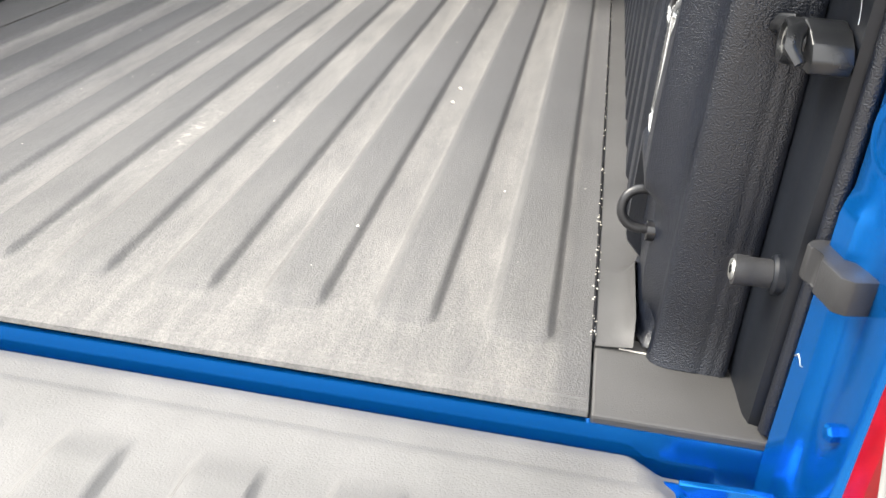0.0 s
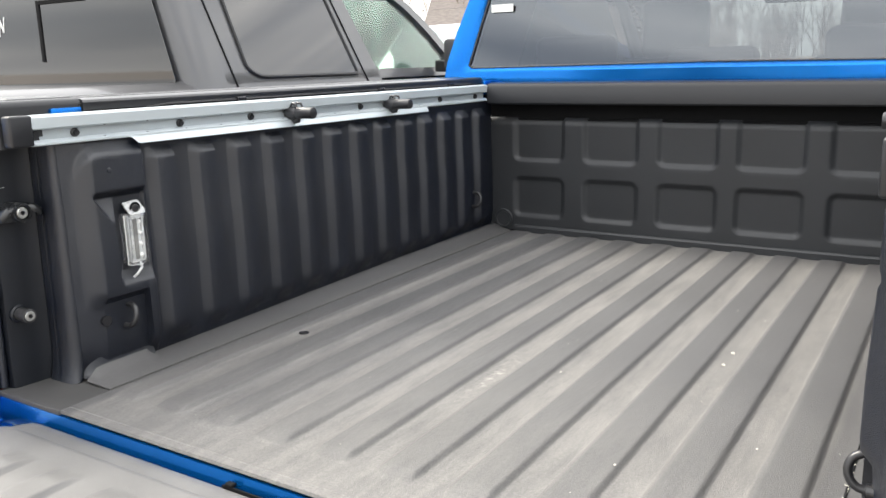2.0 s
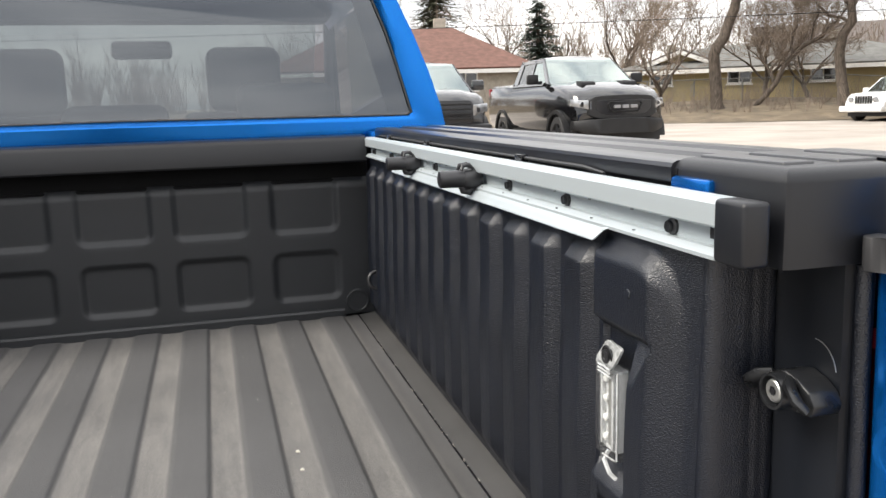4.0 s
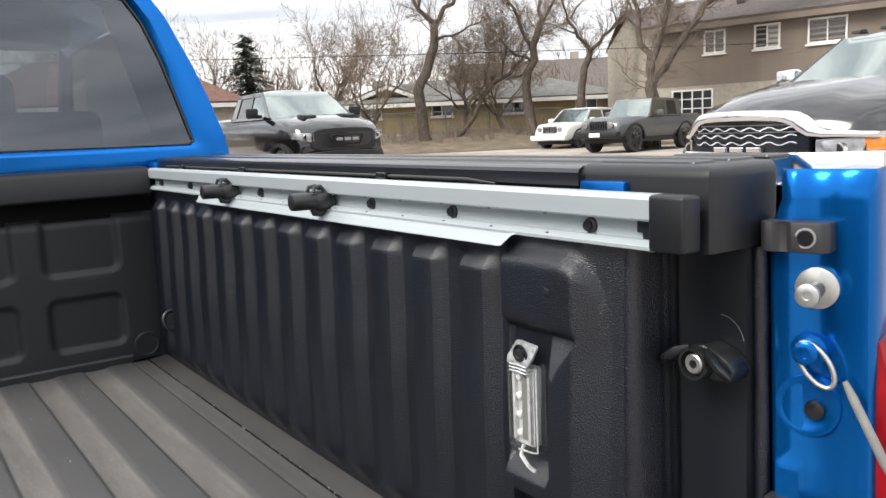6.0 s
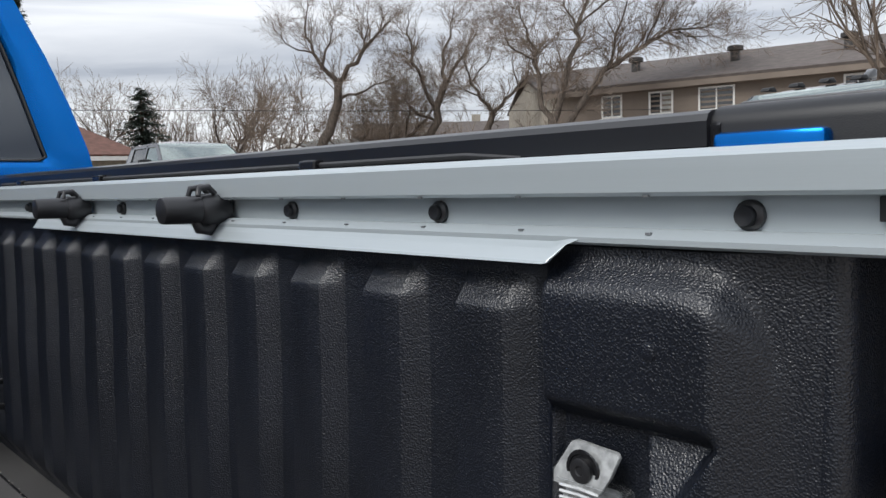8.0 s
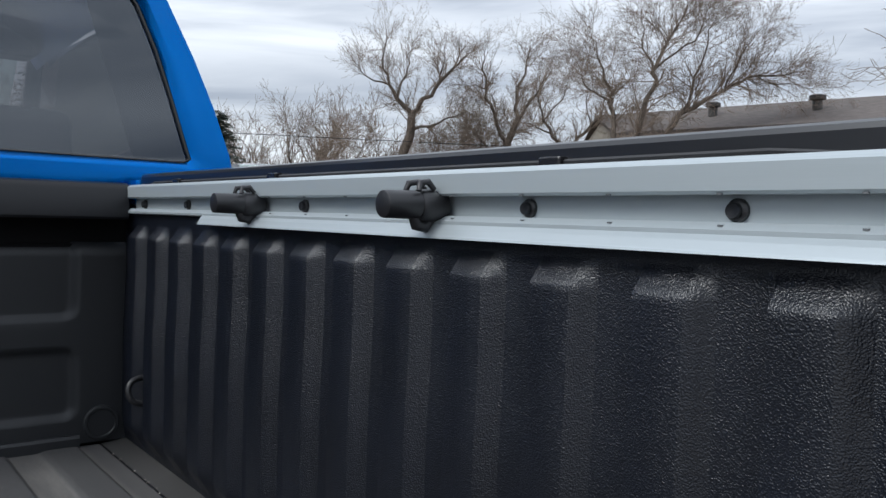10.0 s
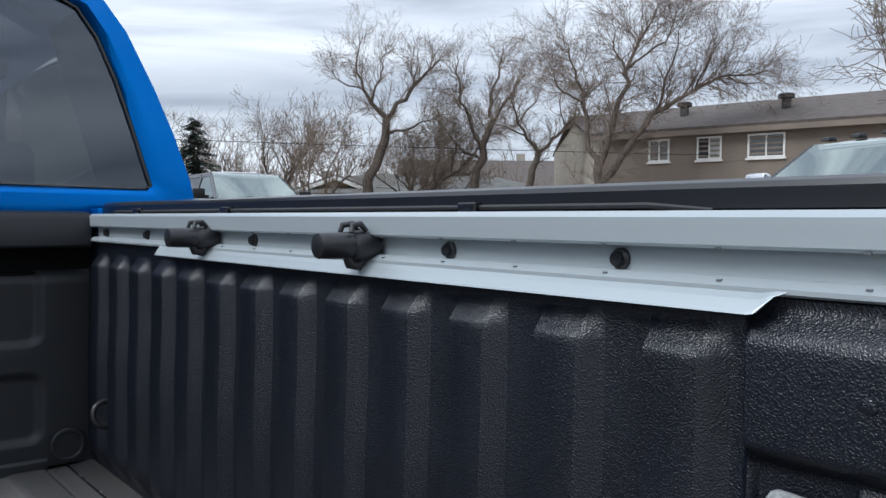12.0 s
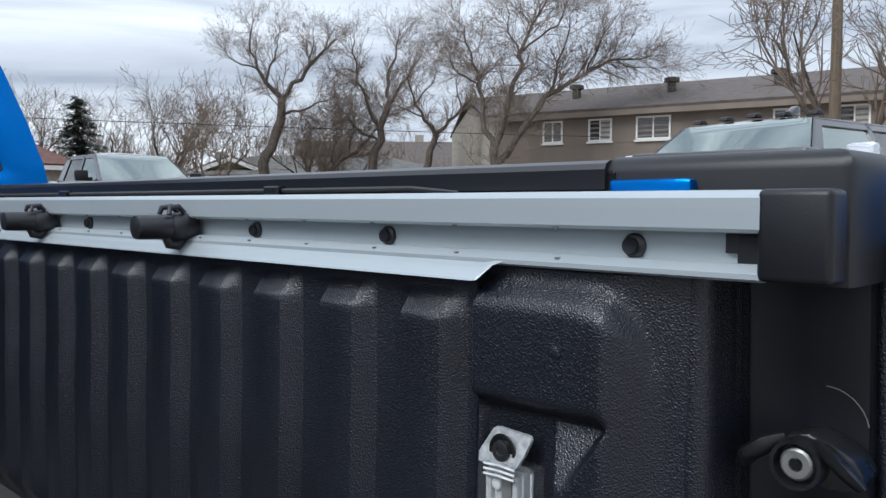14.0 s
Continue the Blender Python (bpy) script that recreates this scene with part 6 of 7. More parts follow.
        box(bm, -w + 0.05, w - 0.05, yf - 0.1, yf + 0.2, clear + 0.02, clear + 0.24, 0.05, 2)
        part("bumper", bm, PLASTIC if style == "pickup" else paint, v, smooth=40)
    else:
        bm = bmesh.new()
        prism(bm, rounded(-0.6, 0.6, zb - 0.5, zb - 0.04, 0.08), "y", yf - 0.05, yf + 0.03, 0.02)
        gr = part("grille", bm, GLOSS_BLACK, v, "black mesh grille", smooth=40)
        for i in range(5):
            bm = bmesh.new()
            box(bm, -0.56, 0.56, yf + 0.025, yf + 0.045, zb - 0.46 + 0.085 * i, zb - 0.43 + 0.085 * i, 0.006)
            part("grille_bar", bm, PLASTIC, gr)
        bm = bmesh.new()
        box(bm, -w + 0.06, w - 0.06, yf - 0.2, yf + 0.12, clear + 0.02, clear + 0.26, 0.06, 2)
        part("bumper", bm, PLASTIC, v, smooth=40)
    for s in (-1, 1):
        bm = bmesh.new()
        if front == "slots":
            tube(bm, [(s * 0.52, yf - 0.02, zb - 0.16), (s * 0.52, yf + 0.03, zb - 0.16), (s * 0.52, yf + 0.035, zb - 0.16)], [0.1, 0.1, 0.08], 18)
        else:
            bm.free()
            x0, x1 = 0.63 if front != "plain" else 0.58, w * 0.94
            dz = -0.15 if front == "chrome" else -0.05
            tall = 0.17 if front != "plain" else 0.2

            def brow(x_):
                return zb - 0.07 + dz + 0.02 * smoothstep(x0, x1, abs(x_))
            bm = panel(*sorted((s * x0, s * x1)), brow, lambda x_: brow(x_) - tall + 0.05 * smoothstep(x0, x1, abs(x_)), 0.045, 0.1)
        lamp = part("headlamp", bm, LAMP_GLASS, v, "clear headlamp", smooth=40)
        if front != "slots":
            xc = s * (x0 + 0.12)
            for nm, m_, r_, o_ in (("projector", GLOSS_BLACK, 0.042, 0.052), ("ring", CHROME, 0.058, 0.048)):
                bm = bmesh.new()
                y_ = nose_y(xc, o_)
                tube(bm, [(xc, y_ - 0.03, brow(xc) - tall * 0.48), (xc, y_, brow(xc) - tall * 0.48)], [r_, r_ * 0.94], 16)
                part(nm, bm, m_, lamp, smooth=40)
        if front == "chrome":
            xa, xb = s * (x1 - 0.09), s * (x1 + 0.004)
            part("amber_corner", panel(*sorted((xa, xb)), lambda x_: brow(x_) - 0.01, lambda x_: brow(x_) - tall + 0.06, 0.05, 0.06), AMBER, lamp, smooth=40)
    # number plate left blank, and tail lamps
    if front == "slots":
        bm = bmesh.new()
        box(bm, -0.22, 0.22, yf + 0.2, yf + 0.21, clear + 0.06, clear + 0.2, 0.003)
        part("plate", bm, WHITE, v)
    for s in (-1, 1):
        bm = bmesh.new()
        box(bm, *sorted((s * (w - 0.18), s * w * (1.004 if shell else 0.965))), -h - 0.012, -h + 0.1, deck - 0.45, deck - 0.06, 0.015)
        part("tail_lamp", bm, RED_LENS, v, smooth=40)
    bm = bmesh.new()
    box(bm, -w + 0.1, w - 0.1, -h + 0.3, h - 0.4, clear - 0.16, clear + 0.05)
    part("underbody", bm, TRIM, v)
    return v


def place(az, r):
    x, y = polar(az, r)
    return x, y


vehicle("parked_pickup", "black off-road pickup with bonnet scoops and black grille", "pickup truck", 7.85, 16.3, 183, BLACK_PAINT, front="rebel", H=2.07, bonnet=1.30, belt=1.46, clear=0.52, L=5.8, cab1=1.3, roof1=0.53, cab0=-1.0, wheel=0.42, bow=0.26, dome=0.07)
vehicle("parked_pickup", "charcoal pickup with a black mesh grille", "pickup truck", 4.45, 16.6, 184, CHARCOAL, front="plain", H=2.0, bonnet=1.28, belt=1.38, clear=0.5, L=5.8, cab1=1.4, roof1=0.6, cab0=-1.0, bow=0.24, dome=0.06)
vehicle("parked_pickup", "dark heavy pickup with chrome grille and roof markers", "pickup truck", 8.7, 3.03, 279, CHARCOAL, front="chrome", H=1.91, bonnet=1.24, belt=1.38, clear=0.55, L=6.1, W=2.05, wheel=0.43, cab1=1.5, roof1=1.0, roof_k=0.66, bow=0.32, dome=0.085)
vehicle("parked_pickup", "dark grey crew-cab pickup parked alongside", "pickup truck", -2.98, 2.6, 0, NEIGHBOUR_GREY, H=1.92, belt=1.335, bonnet=1.22, L=5.9, cab0=-1.0, cab1=1.27, roof0=-0.99, roof1=0.58, side_glass=NEIGHBOUR_GLASS, shell=True)
vehicle("parked_suv", "white sport utility car by the verge", "car", 26.55, 26.4, 258, WHITE_PAINT, L=4.7, W=1.9, H=1.75, belt=1.08, bonnet=1.05, clear=0.35, cab0=-2.2, cab1=0.95, roof0=-1.9, roof1=0.2, style="suv", front="slots", wheel=0.36)
vehicle("parked_pickup", "matt grey boxy four-door pickup by the verge", "pickup truck", 23.55, 20.2, 262, GREY_PAINT, L=5.4, W=1.9, H=1.9, belt=1.22, bonnet=1.18, clear=0.5, cab0=-1.3, cab1=0.8, roof0=-1.27, roof1=0.45, front="slots", wheel=0.44, side_glass=PRIVACY, roof_k=0.82)
vehicle("parked_suv", "white car parked beyond the grey pickup", "car", -6.35, 10.6, 168, WHITE_PAINT, L=4.6, W=1.9, H=1.78, belt=1.06, bonnet=1.02, clear=0.35, cab0=-2.1, cab1=0.95, roof0=-1.8, roof1=0.2, style="suv", front="plain", wheel=0.36)

# ---------------------------------------------------------------- houses
SIDING = material("tan_siding", (0.2, 0.163, 0.132), 0.8, vary=0.15, vscale=1.2, bump=0.2, bscale=20, bdist=0.01)
BRICK = material("pale_brick", (0.4, 0.36, 0.3), 0.85, vary=0.25, vscale=5, bump=0.3, bscale=15, bdist=0.01)
SHINGLE = material("brown_shingle_roof", (0.13, 0.11, 0.1), 0.9, vary=0.3, vscale=3, bump=0.5, bscale=9, bdist=0.02, stretch=(1, 1, 4))
GREY_SHINGLE = material("grey_shingle_roof", (0.15, 0.148, 0.138), 0.9, vary=0.3, vscale=3, bump=0.5, bscale=9, bdist=0.02)
RED_SHINGLE = material("rust_shingle_roof", (0.15, 0.075, 0.058), 0.9, vary=0.3, vscale=3, bump=0.5, bscale=9, bdist=0.02)
YELLOW_WALL = material("ochre_stucco", (0.36, 0.29, 0.15), 0.85, vary=0.25, vscale=0.8)
WINDOW_FRAME = material("white_window_frame", (0.75, 0.74, 0.71), 0.5, vary=0.08, vscale=5)
PANE = material("house_window_glass", (0.03, 0.033, 0.036), 0.05, coat=1.0, vary=0.5, vscale=0.7)
CURTAIN = material("pale_curtain", (0.4, 0.4, 0.38), 0.9, vary=0.2, vscale=6)
METAL_VENT = material("dark_roof_vent", (0.05, 0.045, 0.042), 0.6, vary=0.3, vscale=9)


def house_window(parent, m, u, z, wd, ht, cols=2, rows=1, curtain=False):
    """A framed window on a wall: m maps (along the wall, out of the wall, up)."""
    bm = bmesh.new()
    fr = 0.07
    corners = ((-1, -1), (1, -1), (1, 1), (-1, 1))
    loops = [[m @ Vector((u + a * (wd / 2 - k), v, z + b * (ht / 2 - k))) for k, v in ((0, -0.02), (0, 0.06), (fr, 0.06), (fr, -0.02))] for a, b in corners]
    loft(bm, loops + loops[:1], caps=False)
    bmesh.ops.remove_doubles(bm, verts=bm.verts[:], dist=1e-5)
    win = part("window", bm, WINDOW_FRAME, parent, "white-framed window")
    bars = [(u - wd / 2 + wd * i / cols - 0.025, u - wd / 2 + wd * i / cols + 0.025, -0.01, 0.045, z - ht / 2 + fr, z + ht / 2 - fr) for i in range(1, cols)]
    bars += [(u - wd / 2 + fr, u + wd / 2 - fr, -0.01, 0.04, z - ht / 2 + ht * i / rows - 0.02, z - ht / 2 + ht * i / rows + 0.02) for i in range(1, rows)]
    for bar in bars:
        bm = bmesh.new()
        box(bm, *bar, m=m)
        part("glazing_bar", bm, WINDOW_FRAME, win)
    for i in range(cols):
        bm = bmesh.new()
        box(bm, u - wd / 2 + wd * i / cols + 0.03, u - wd / 2 + wd * (i + 1) / cols - 0.03, 0.004, 0.012, z - ht / 2 + 0.05, z + ht / 2 - 0.05, m=m)
        part("pane", bm, CURTAIN if curtain and i == cols - 1 else PANE, win)
    bm = bmesh.new()
    box(bm, u - wd / 2 - 0.06, u + wd / 2 + 0.06, 0.0, 0.12, z - ht / 2 - 0.08, z - ht / 2 - 0.01, m=m)
    part("sill", bm, WINDOW_FRAME, win)


def apartment_house():
    A, B, C = Vector((29.26, 24.3, 0)), Vector((34.19, -1.2, 0)), Vector((35.2, 32.8, 0))
    D = B + (C - A)
    g = 0.57
    hs = thing("apartment_house", (A.x, A.y, g), "two-storey brown-sided apartment house with shingle roof", "house")
    EAVE, TOP = 4.78, 6.05
    o = Vector((A.x, A.y, g))

    def loc(p, z):
        return (p.x - o.x, p.y - o.y, z)
    bm = bmesh.new()
    prism_pts = [A, B, D, C]
    lo, up = [bm.verts.new(loc(p, 2.2)) for p in prism_pts], [bm.verts.new(loc(p, EAVE)) for p in prism_pts]
    for i in range(4):
        bm.faces.new((lo[i], lo[(i + 1) % 4], up[(i + 1) % 4], up[i]))
    m1, m2 = (A + C) / 2, (B + D) / 2
    r1, r2 = bm.verts.new(loc(m1, TOP)), bm.verts.new(loc(m2, TOP))
    bm.faces.new((up[0], r1, up[3]))
    bm.faces.new((up[1], up[2], r2))
    part("upper_wall", bm, SIDING, hs, "tan horizontal siding")
    bm = bmesh.new()
    lo, up = [bm.verts.new(loc(p, -0.6)) for p in prism_pts], [bm.verts.new(loc(p, 2.2)) for p in prism_pts]
    for i in range(4):
        bm.faces.new((lo[i], lo[(i + 1) % 4], up[(i + 1) % 4], up[i]))
    part("lower_wall", bm, BRICK, hs, "pale brick ground floor")
    # pale brick veneer on the gable end
    bm = bmesh.new()
    off = (A - B).normalized() * 0.03
    slab(bm, [loc(p + off, z) for p, z in ((C, -0.5), (A, -0.5), (A, EAVE), (m1, TOP - 0.05), (C, EAVE))], 0.06)
    part("gable_wall", bm, BRICK, hs, "pale brick gable end")
    along = (B - A).normalized()
    out = Vector((along.y, -along.x, 0))
    if out.dot(-A) < 0:
        out = -out
    back = (C - A).normalized()
    # siding boards
    n = int((EAVE - 2.2) / 0.2)
    me = bpy.data.meshes.new("siding_board")
    bm = bmesh.new()
    Lw = (B - A).length
    prism(bm, [(0.0, 0.0), (0.016, 0.0), (0.006, 0.2), (0.0, 0.2)], "x", 0.0, Lw)
    bm.to_mesh(me)
    bm.free()
    me.materials.append(SIDING)
    R = Matrix(((along.x, out.x, 0), (along.y, out.y, 0), (0, 0, 1))).to_4x4()
    for i in range(n):
        b = new("siding_board", me)
        b.parent = hs
        b.matrix_local = Matrix.Translation((0, 0, 2.2 + i * 0.2)) @ R
    # roof
    bm = bmesh.new()
    ov = 0.45
    e0, e1 = A - along * ov + out * ov, B + along * ov + out * ov
    k0, k1 = C - along * ov - out * ov, D + along * ov - out * ov
    q1, q2 = m1 - along * ov, m2 + along * ov
    slab(bm, [loc(e0, EAVE - 0.12), loc(e1, EAVE - 0.12), loc(q2, TOP + 0.05), loc(q1, TOP + 0.05)], -0.16)
    slab(bm, [loc(k1, EAVE - 0.12), loc(k0, EAVE - 0.12), loc(q1, TOP + 0.05), loc(q2, TOP + 0.05)], -0.16)
    roof = part("roof", bm, SHINGLE, hs, "weathered brown shingle roof")
    bm = bmesh.new()
    slab(bm, [loc(e0 + out * 0.02, EAVE - 0.3), loc(e1 + out * 0.02, EAVE - 0.3), loc(e1 + out * 0.02, EAVE - 0.08), loc(e0 + out * 0.02, EAVE - 0.08)], 0.06)
    part("fascia", bm, SIDING, roof, "brown fascia board")
    M = R
    for i, u in enumerate((2.7, 4.9, 7.2, 12.3, 14.6, 17.2, 20.4, 23.5)):
        house_window(hs, M, u, 3.95, (0.95, 1.05, 1.45)[i % 3], 0.95, 2, 1, curtain=i % 3 == 1)
    house_window(hs, M, 1.7, 1.45, 1.9, 1.2, 4, 3)
    for u in (8.5, 14.0, 20.0):
        house_window(hs, M, u, 1.0, 1.6, 1.2, 2, 1)
    for u in (4.75, 9.1, 13.4):
        p = A + along * u + back * 2.5
        bm = bmesh.new()
        z = EAVE + (TOP - EAVE) * 0.75
        c = loc(p, 0)
        tube(bm, [(c[0], c[1], z - 0.2), (c[0], c[1], z + 0.2), (c[0], c[1], z + 0.23)], [0.2, 0.2, 0.18], 12)
        tube(bm, [(c[0], c[1], z + 0.23), (c[0], c[1], z + 0.27), (c[0], c[1], z + 0.42), (c[0], c[1], z + 0.47)], [0.18, 0.33, 0.33, 0.2], 12)
        part("roof_vent", bm, METAL_VENT, roof, "dark turbine roof vent", smooth=40)


apartment_house()


def bungalow(label, x, y, az, L, W, wall_h, roof_h, wall, roofm, hip=False, windows=2):
    z0 = bank_z(x, y)
    hs = thing("bungalow", (x, y, z0), label, "house", "", -az)
    bm = bmesh.new()
    a, b = L / 2, W / 2
    base = [(-a, -b), (a, -b), (a, b), (-a, b)]
    lo, up = [bm.verts.new((p[0], p[1], -0.8)) for p in base], [bm.verts.new((p[0], p[1], wall_h)) for p in base]
    for i in range(4):
        bm.faces.new((lo[i], lo[(i + 1) % 4], up[(i + 1) % 4], up[i]))
    inset = a * 0.55 if hip else 0.0
    if not hip:
        r1, r2 = bm.verts.new((-a, 0, wall_h + roof_h)), bm.verts.new((a, 0, wall_h + roof_h))
        bm.faces.new((up[0], r1, up[3]))
        bm.faces.new((up[1], up[2], r2))
    part("wall", bm, wall, hs)
    bm = bmesh.new()
    o = 0.5
    A_, B_, C_, D_ = (-a - o, -b - o, wall_h - 0.15), (a + o, -b - o, wall_h - 0.15), (a + o, b + o, wall_h - 0.15), (-a - o, b + o, wall_h - 0.15)
    R1, R2 = (-a - o + (inset + o if hip else 0), 0, wall_h + roof_h), (a + o - (inset + o if hip else 0), 0, wall_h + roof_h)
    slab(bm, [A_, B_, R2, R1], -0.14)
    slab(bm, [C_, D_, R1, R2], -0.14)
    if hip:
        slab(bm, [B_, C_, R2], -0.14)
        slab(bm, [D_, A_, R1], -0.14)
    part("roof", bm, roofm, hs)
    bm = bmesh.new()
    slab(bm, [(-a - o, -b - o - 0.02, wall_h - 0.32), (a + o, -b - o - 0.02, wall_h - 0.32), (a + o, -b - o - 0.02, wall_h - 0.1), (-a - o, -b - o - 0.02, wall_h - 0.1)], 0.05)
    if not hip:
        for s in (-1, 1):
            xg = s * (a + o + 0.02)
            slab(bm, [(xg, -b - o, wall_h - 0.32), (xg, 0, wall_h + roof_h - 0.2), (xg, 0, wall_h + roof_h + 0.03), (xg, -b - o, wall_h - 0.08)], 0.05)
            slab(bm, [(xg, b + o, wall_h - 0.32), (xg, 0, wall_h + roof_h - 0.2), (xg, 0, wall_h + roof_h + 0.03), (xg, b + o, wall_h - 0.08)], 0.05)
    part("fascia", bm, WINDOW_FRAME, hs, "white fascia boards")
    for i in range(windows):
        u = -a + L * (i + 0.5) / windows
        house_window(hs, Matrix.Translation((0, -b, 0)) @ Matrix.Scale(-1, 4, (0, 1, 0)), u, 1.5, 1.3, 1.0, 2, 1)
    bm = bmesh.new()
    box(bm, a * 0.3, a * 0.3 + 0.7, 0.3, 0.9, wall_h, wall_h + roof_h + 0.7, 0.03)
    part("chimney", bm, BRICK, hs, "brick chimney")
    return hs


bungalow("red-roofed brick bungalow behind the parked cars", 11.2, 47.2, 12, 13.4, 9, 2.2, 2.3, BRICK, RED_SHINGLE, hip=True)
bungalow("tan garage with a low brown gable", 29.1, 46.6, -58, 9, 4.6, 2.0, 0.95, YELLOW_WALL, SHINGLE, windows=1)
bungalow("ochre bungalow with a grey shingle roof", 33.0, 42.0, 38, 17, 8, 1.95, 1.25, YELLOW_WALL, GREY_SHINGLE, hip=True, windows=4)
bungalow("tan bungalow with dark roof far behind the trees", 46.0, 50.0, 42, 14, 9, 2.6, 2.6, SIDING, SHINGLE)
bungalow("brick bungalow behind a hedge on the far side", -24.0, 52.0, -25, 15, 9, 2.4, 2.2, BRICK, SHINGLE)

# low sales building and poles across the road behind, seen mirrored in the neighbour's window
RED_BAND = material("faded_red_fascia", (0.35, 0.06, 0.04), 0.6, vary=0.2, vscale=0.6)
hall = thing("sales_building", (-14.0, -96.0, 0.3), "low pale building with a red fascia across the road", "building")
bm = bmesh.new()
box(bm, -30, 34, -9, 9, -0.5, 2.7, 0.02)
part("wall", bm, BRICK, hall)
bm = bmesh.new()
box(bm, -30.3, 34.3, 8.7, 9.4, 2.7, 3.7, 0.02)
part("fascia", bm, RED_BAND, hall, "red fascia band")
bm = bmesh.new()
box(bm, -30, 34, -9, 8.7, 2.7, 3.4, 0.02)
part("roof", bm, GREY_SHINGLE, hall)
for i in range(6):
    house_window(hall, Matrix.Translation((0, 9, 0)), -25 + 10 * i, 1.4, 4.0, 1.8, 3, 1)

# ---------------------------------------------------------------- fence and wires
FENCE_STEEL = material("dull_fence_steel", (0.2, 0.2, 0.19), 0.6, metal=0.5, vary=0.3, vscale=5)
WOODPOLE = material("weathered_pole_wood", (0.2, 0.155, 0.11), 0.9, vary=0.4, vscale=4, stretch=(6, 6, 0.5), bump=0.5, bscale=30, bdist=0.01)
fence = thing("chain_link_fence", (*polar(30, 45.0), bank_z(*polar(30, 45.0))), "grey chain-link fence along the gardens", "fence")
fo = Vector(fence.matrix_basis.translation)
posts = [polar(a, 45.0 if a < 44 else 45.0 - (a - 43) * 1.2) for a in range(6, 50, 3)]
for x, y in posts:
    bm = bmesh.new()
    z = bank_z(x, y)
    tube(bm, [Vector((x, y, z - 0.3)) - fo, Vector((x, y, z + 1.25)) - fo], [0.035, 0.035], 8)
    part("post", bm, FENCE_STEEL, fence, smooth=40)
for (x0, y0), (x1, y1) in zip(posts, posts[1:]):
    p, q = Vector((x0, y0, bank_z(x0, y0))) - fo, Vector((x1, y1, bank_z(x1, y1))) - fo
    bm = bmesh.new()
    tube(bm, [p + Vector((0, 0, 1.23)), q + Vector((0, 0, 1.23))], [0.022, 0.022], 6)
    part("top_bar", bm, FENCE_STEEL, fence, smooth=40)
    bm = bmesh.new()
    n = 26
    for i in range(n):
        for s in (0, 1):
            t0, t1 = i / n, min(1.0, (i + 5) / n)
            a, b = p.lerp(q, t0), p.lerp(q, t1)
            z0, z1 = (0.1, 1.2) if s else (1.2, 0.1)
            tube(bm, [a + Vector((0, 0, z0)), b + Vector((0, 0, z1))], [0.006, 0.006], 3, cap=False)
    tagged(part("mesh_panel", bm, FENCE_STEEL, fence), kind="stuff")
pole = thing("utility_pole", (*polar(71.7, 25.5), ground_z(*polar(71.7, 25.5))), "weathered wooden utility pole", "utility pole")
bm = bmesh.new()
tube(bm, [(0, 0, -0.4), (0.03, 0, 4), (0.05, 0, 9.2)], [0.17, 0.15, 0.12], 12)
part("shaft", bm, WOODPOLE, pole, smooth=40)
for px_, py_ in ((-11.0, -42.0), (-4.0, -48.0), (-26.0, -50.0)):
    far_pole = thing("street_pole", (px_, py_, ground_z(px_, py_)), "dark slender street pole across the road", "pole", "street poles")
    bm = bmesh.new()
    tube(bm, [(0, 0, -0.3), (0.02, 0, 3.0), (0.05, 0, 6.2)], [0.11, 0.09, 0.07], 10)
    part("shaft", bm, WOODPOLE, far_pole, smooth=40)
for wz, r0 in ((4.3, 40),):
    cab_ = thing("overhead_wire", (*polar(10, r0), 0), "thin black overhead wire across the gardens", "cable", "overhead wires")
    bm = bmesh.new()
    a, b = Vector((*polar(-35, 60), wz + 0.9)), Vector((*polar(66, 40), wz))
    pts = [a.lerp(b, i / 24) - Vector((0, 0, 0.5 * 4 * (i / 24) * (1 - i / 24))) - Vector(cab_.matrix_basis.translation) for i in range(25)]
    tube(bm, pts, [0.012] * 25, 5)
    part("wire", bm, PLASTIC, cab_)

# ---------------------------------------------------------------- trees
BARK = material("grey_brown_bark", (0.14, 0.112, 0.09), 0.95, vary=0.6, vscale=5, bump=0.8, bscale=12, bdist=0.03, stretch=(3, 3, 0.7))
TWIG = material("dry_brown_twigs", (0.23, 0.18, 0.142), 0.95, vary=0.3, vscale=2)
NEEDLE = material("dark_spruce_needles", (0.06, 0.085, 0.066), 0.8, vary=0.5, vscale=2)
PINE = material("olive_pine_needles", (0.1, 0.106, 0.062), 0.8, vary=0.5, vscale=2)


def limb(vs, fs, pts, rads, seg):
    """Adds a tapered tube to plain vertex and face lists."""
    base = len(vs)
    u = None
    for i, p in enumerate(pts):
        d = (pts[min(i + 1, len(pts) - 1)] - pts[max(i - 1, 0)]).normalized()
        u = d.orthogonal().normalized() if u is None else (u - d * u.dot(d)).normalized()
        w = d.cross(u)
        for k in range(seg):
            a = k * math.tau / seg
            vs.append(p + (u * math.cos(a) + w * math.sin(a)) * rads[i])
    for i in range(len(pts) - 1):
        for k in range(seg):
            j = (k + 1) % seg
            fs.append((base + i * seg + k, base + i * seg + j, base + (i + 1) * seg + j, base + (i + 1) * seg + k))


def lists_part(name, vs, fs, mat, parent, label="", smooth=True):
    me = bpy.data.meshes.new(name)
    me.from_pydata([tuple(v) for v in vs], [], fs)
    me.polygons.foreach_set("use_smooth", [smooth] * len(fs))
    me.materials.append(mat)
    ob = new(name, me)
    ob.parent = parent
    if label:
        ob["label"] = label
    return ob


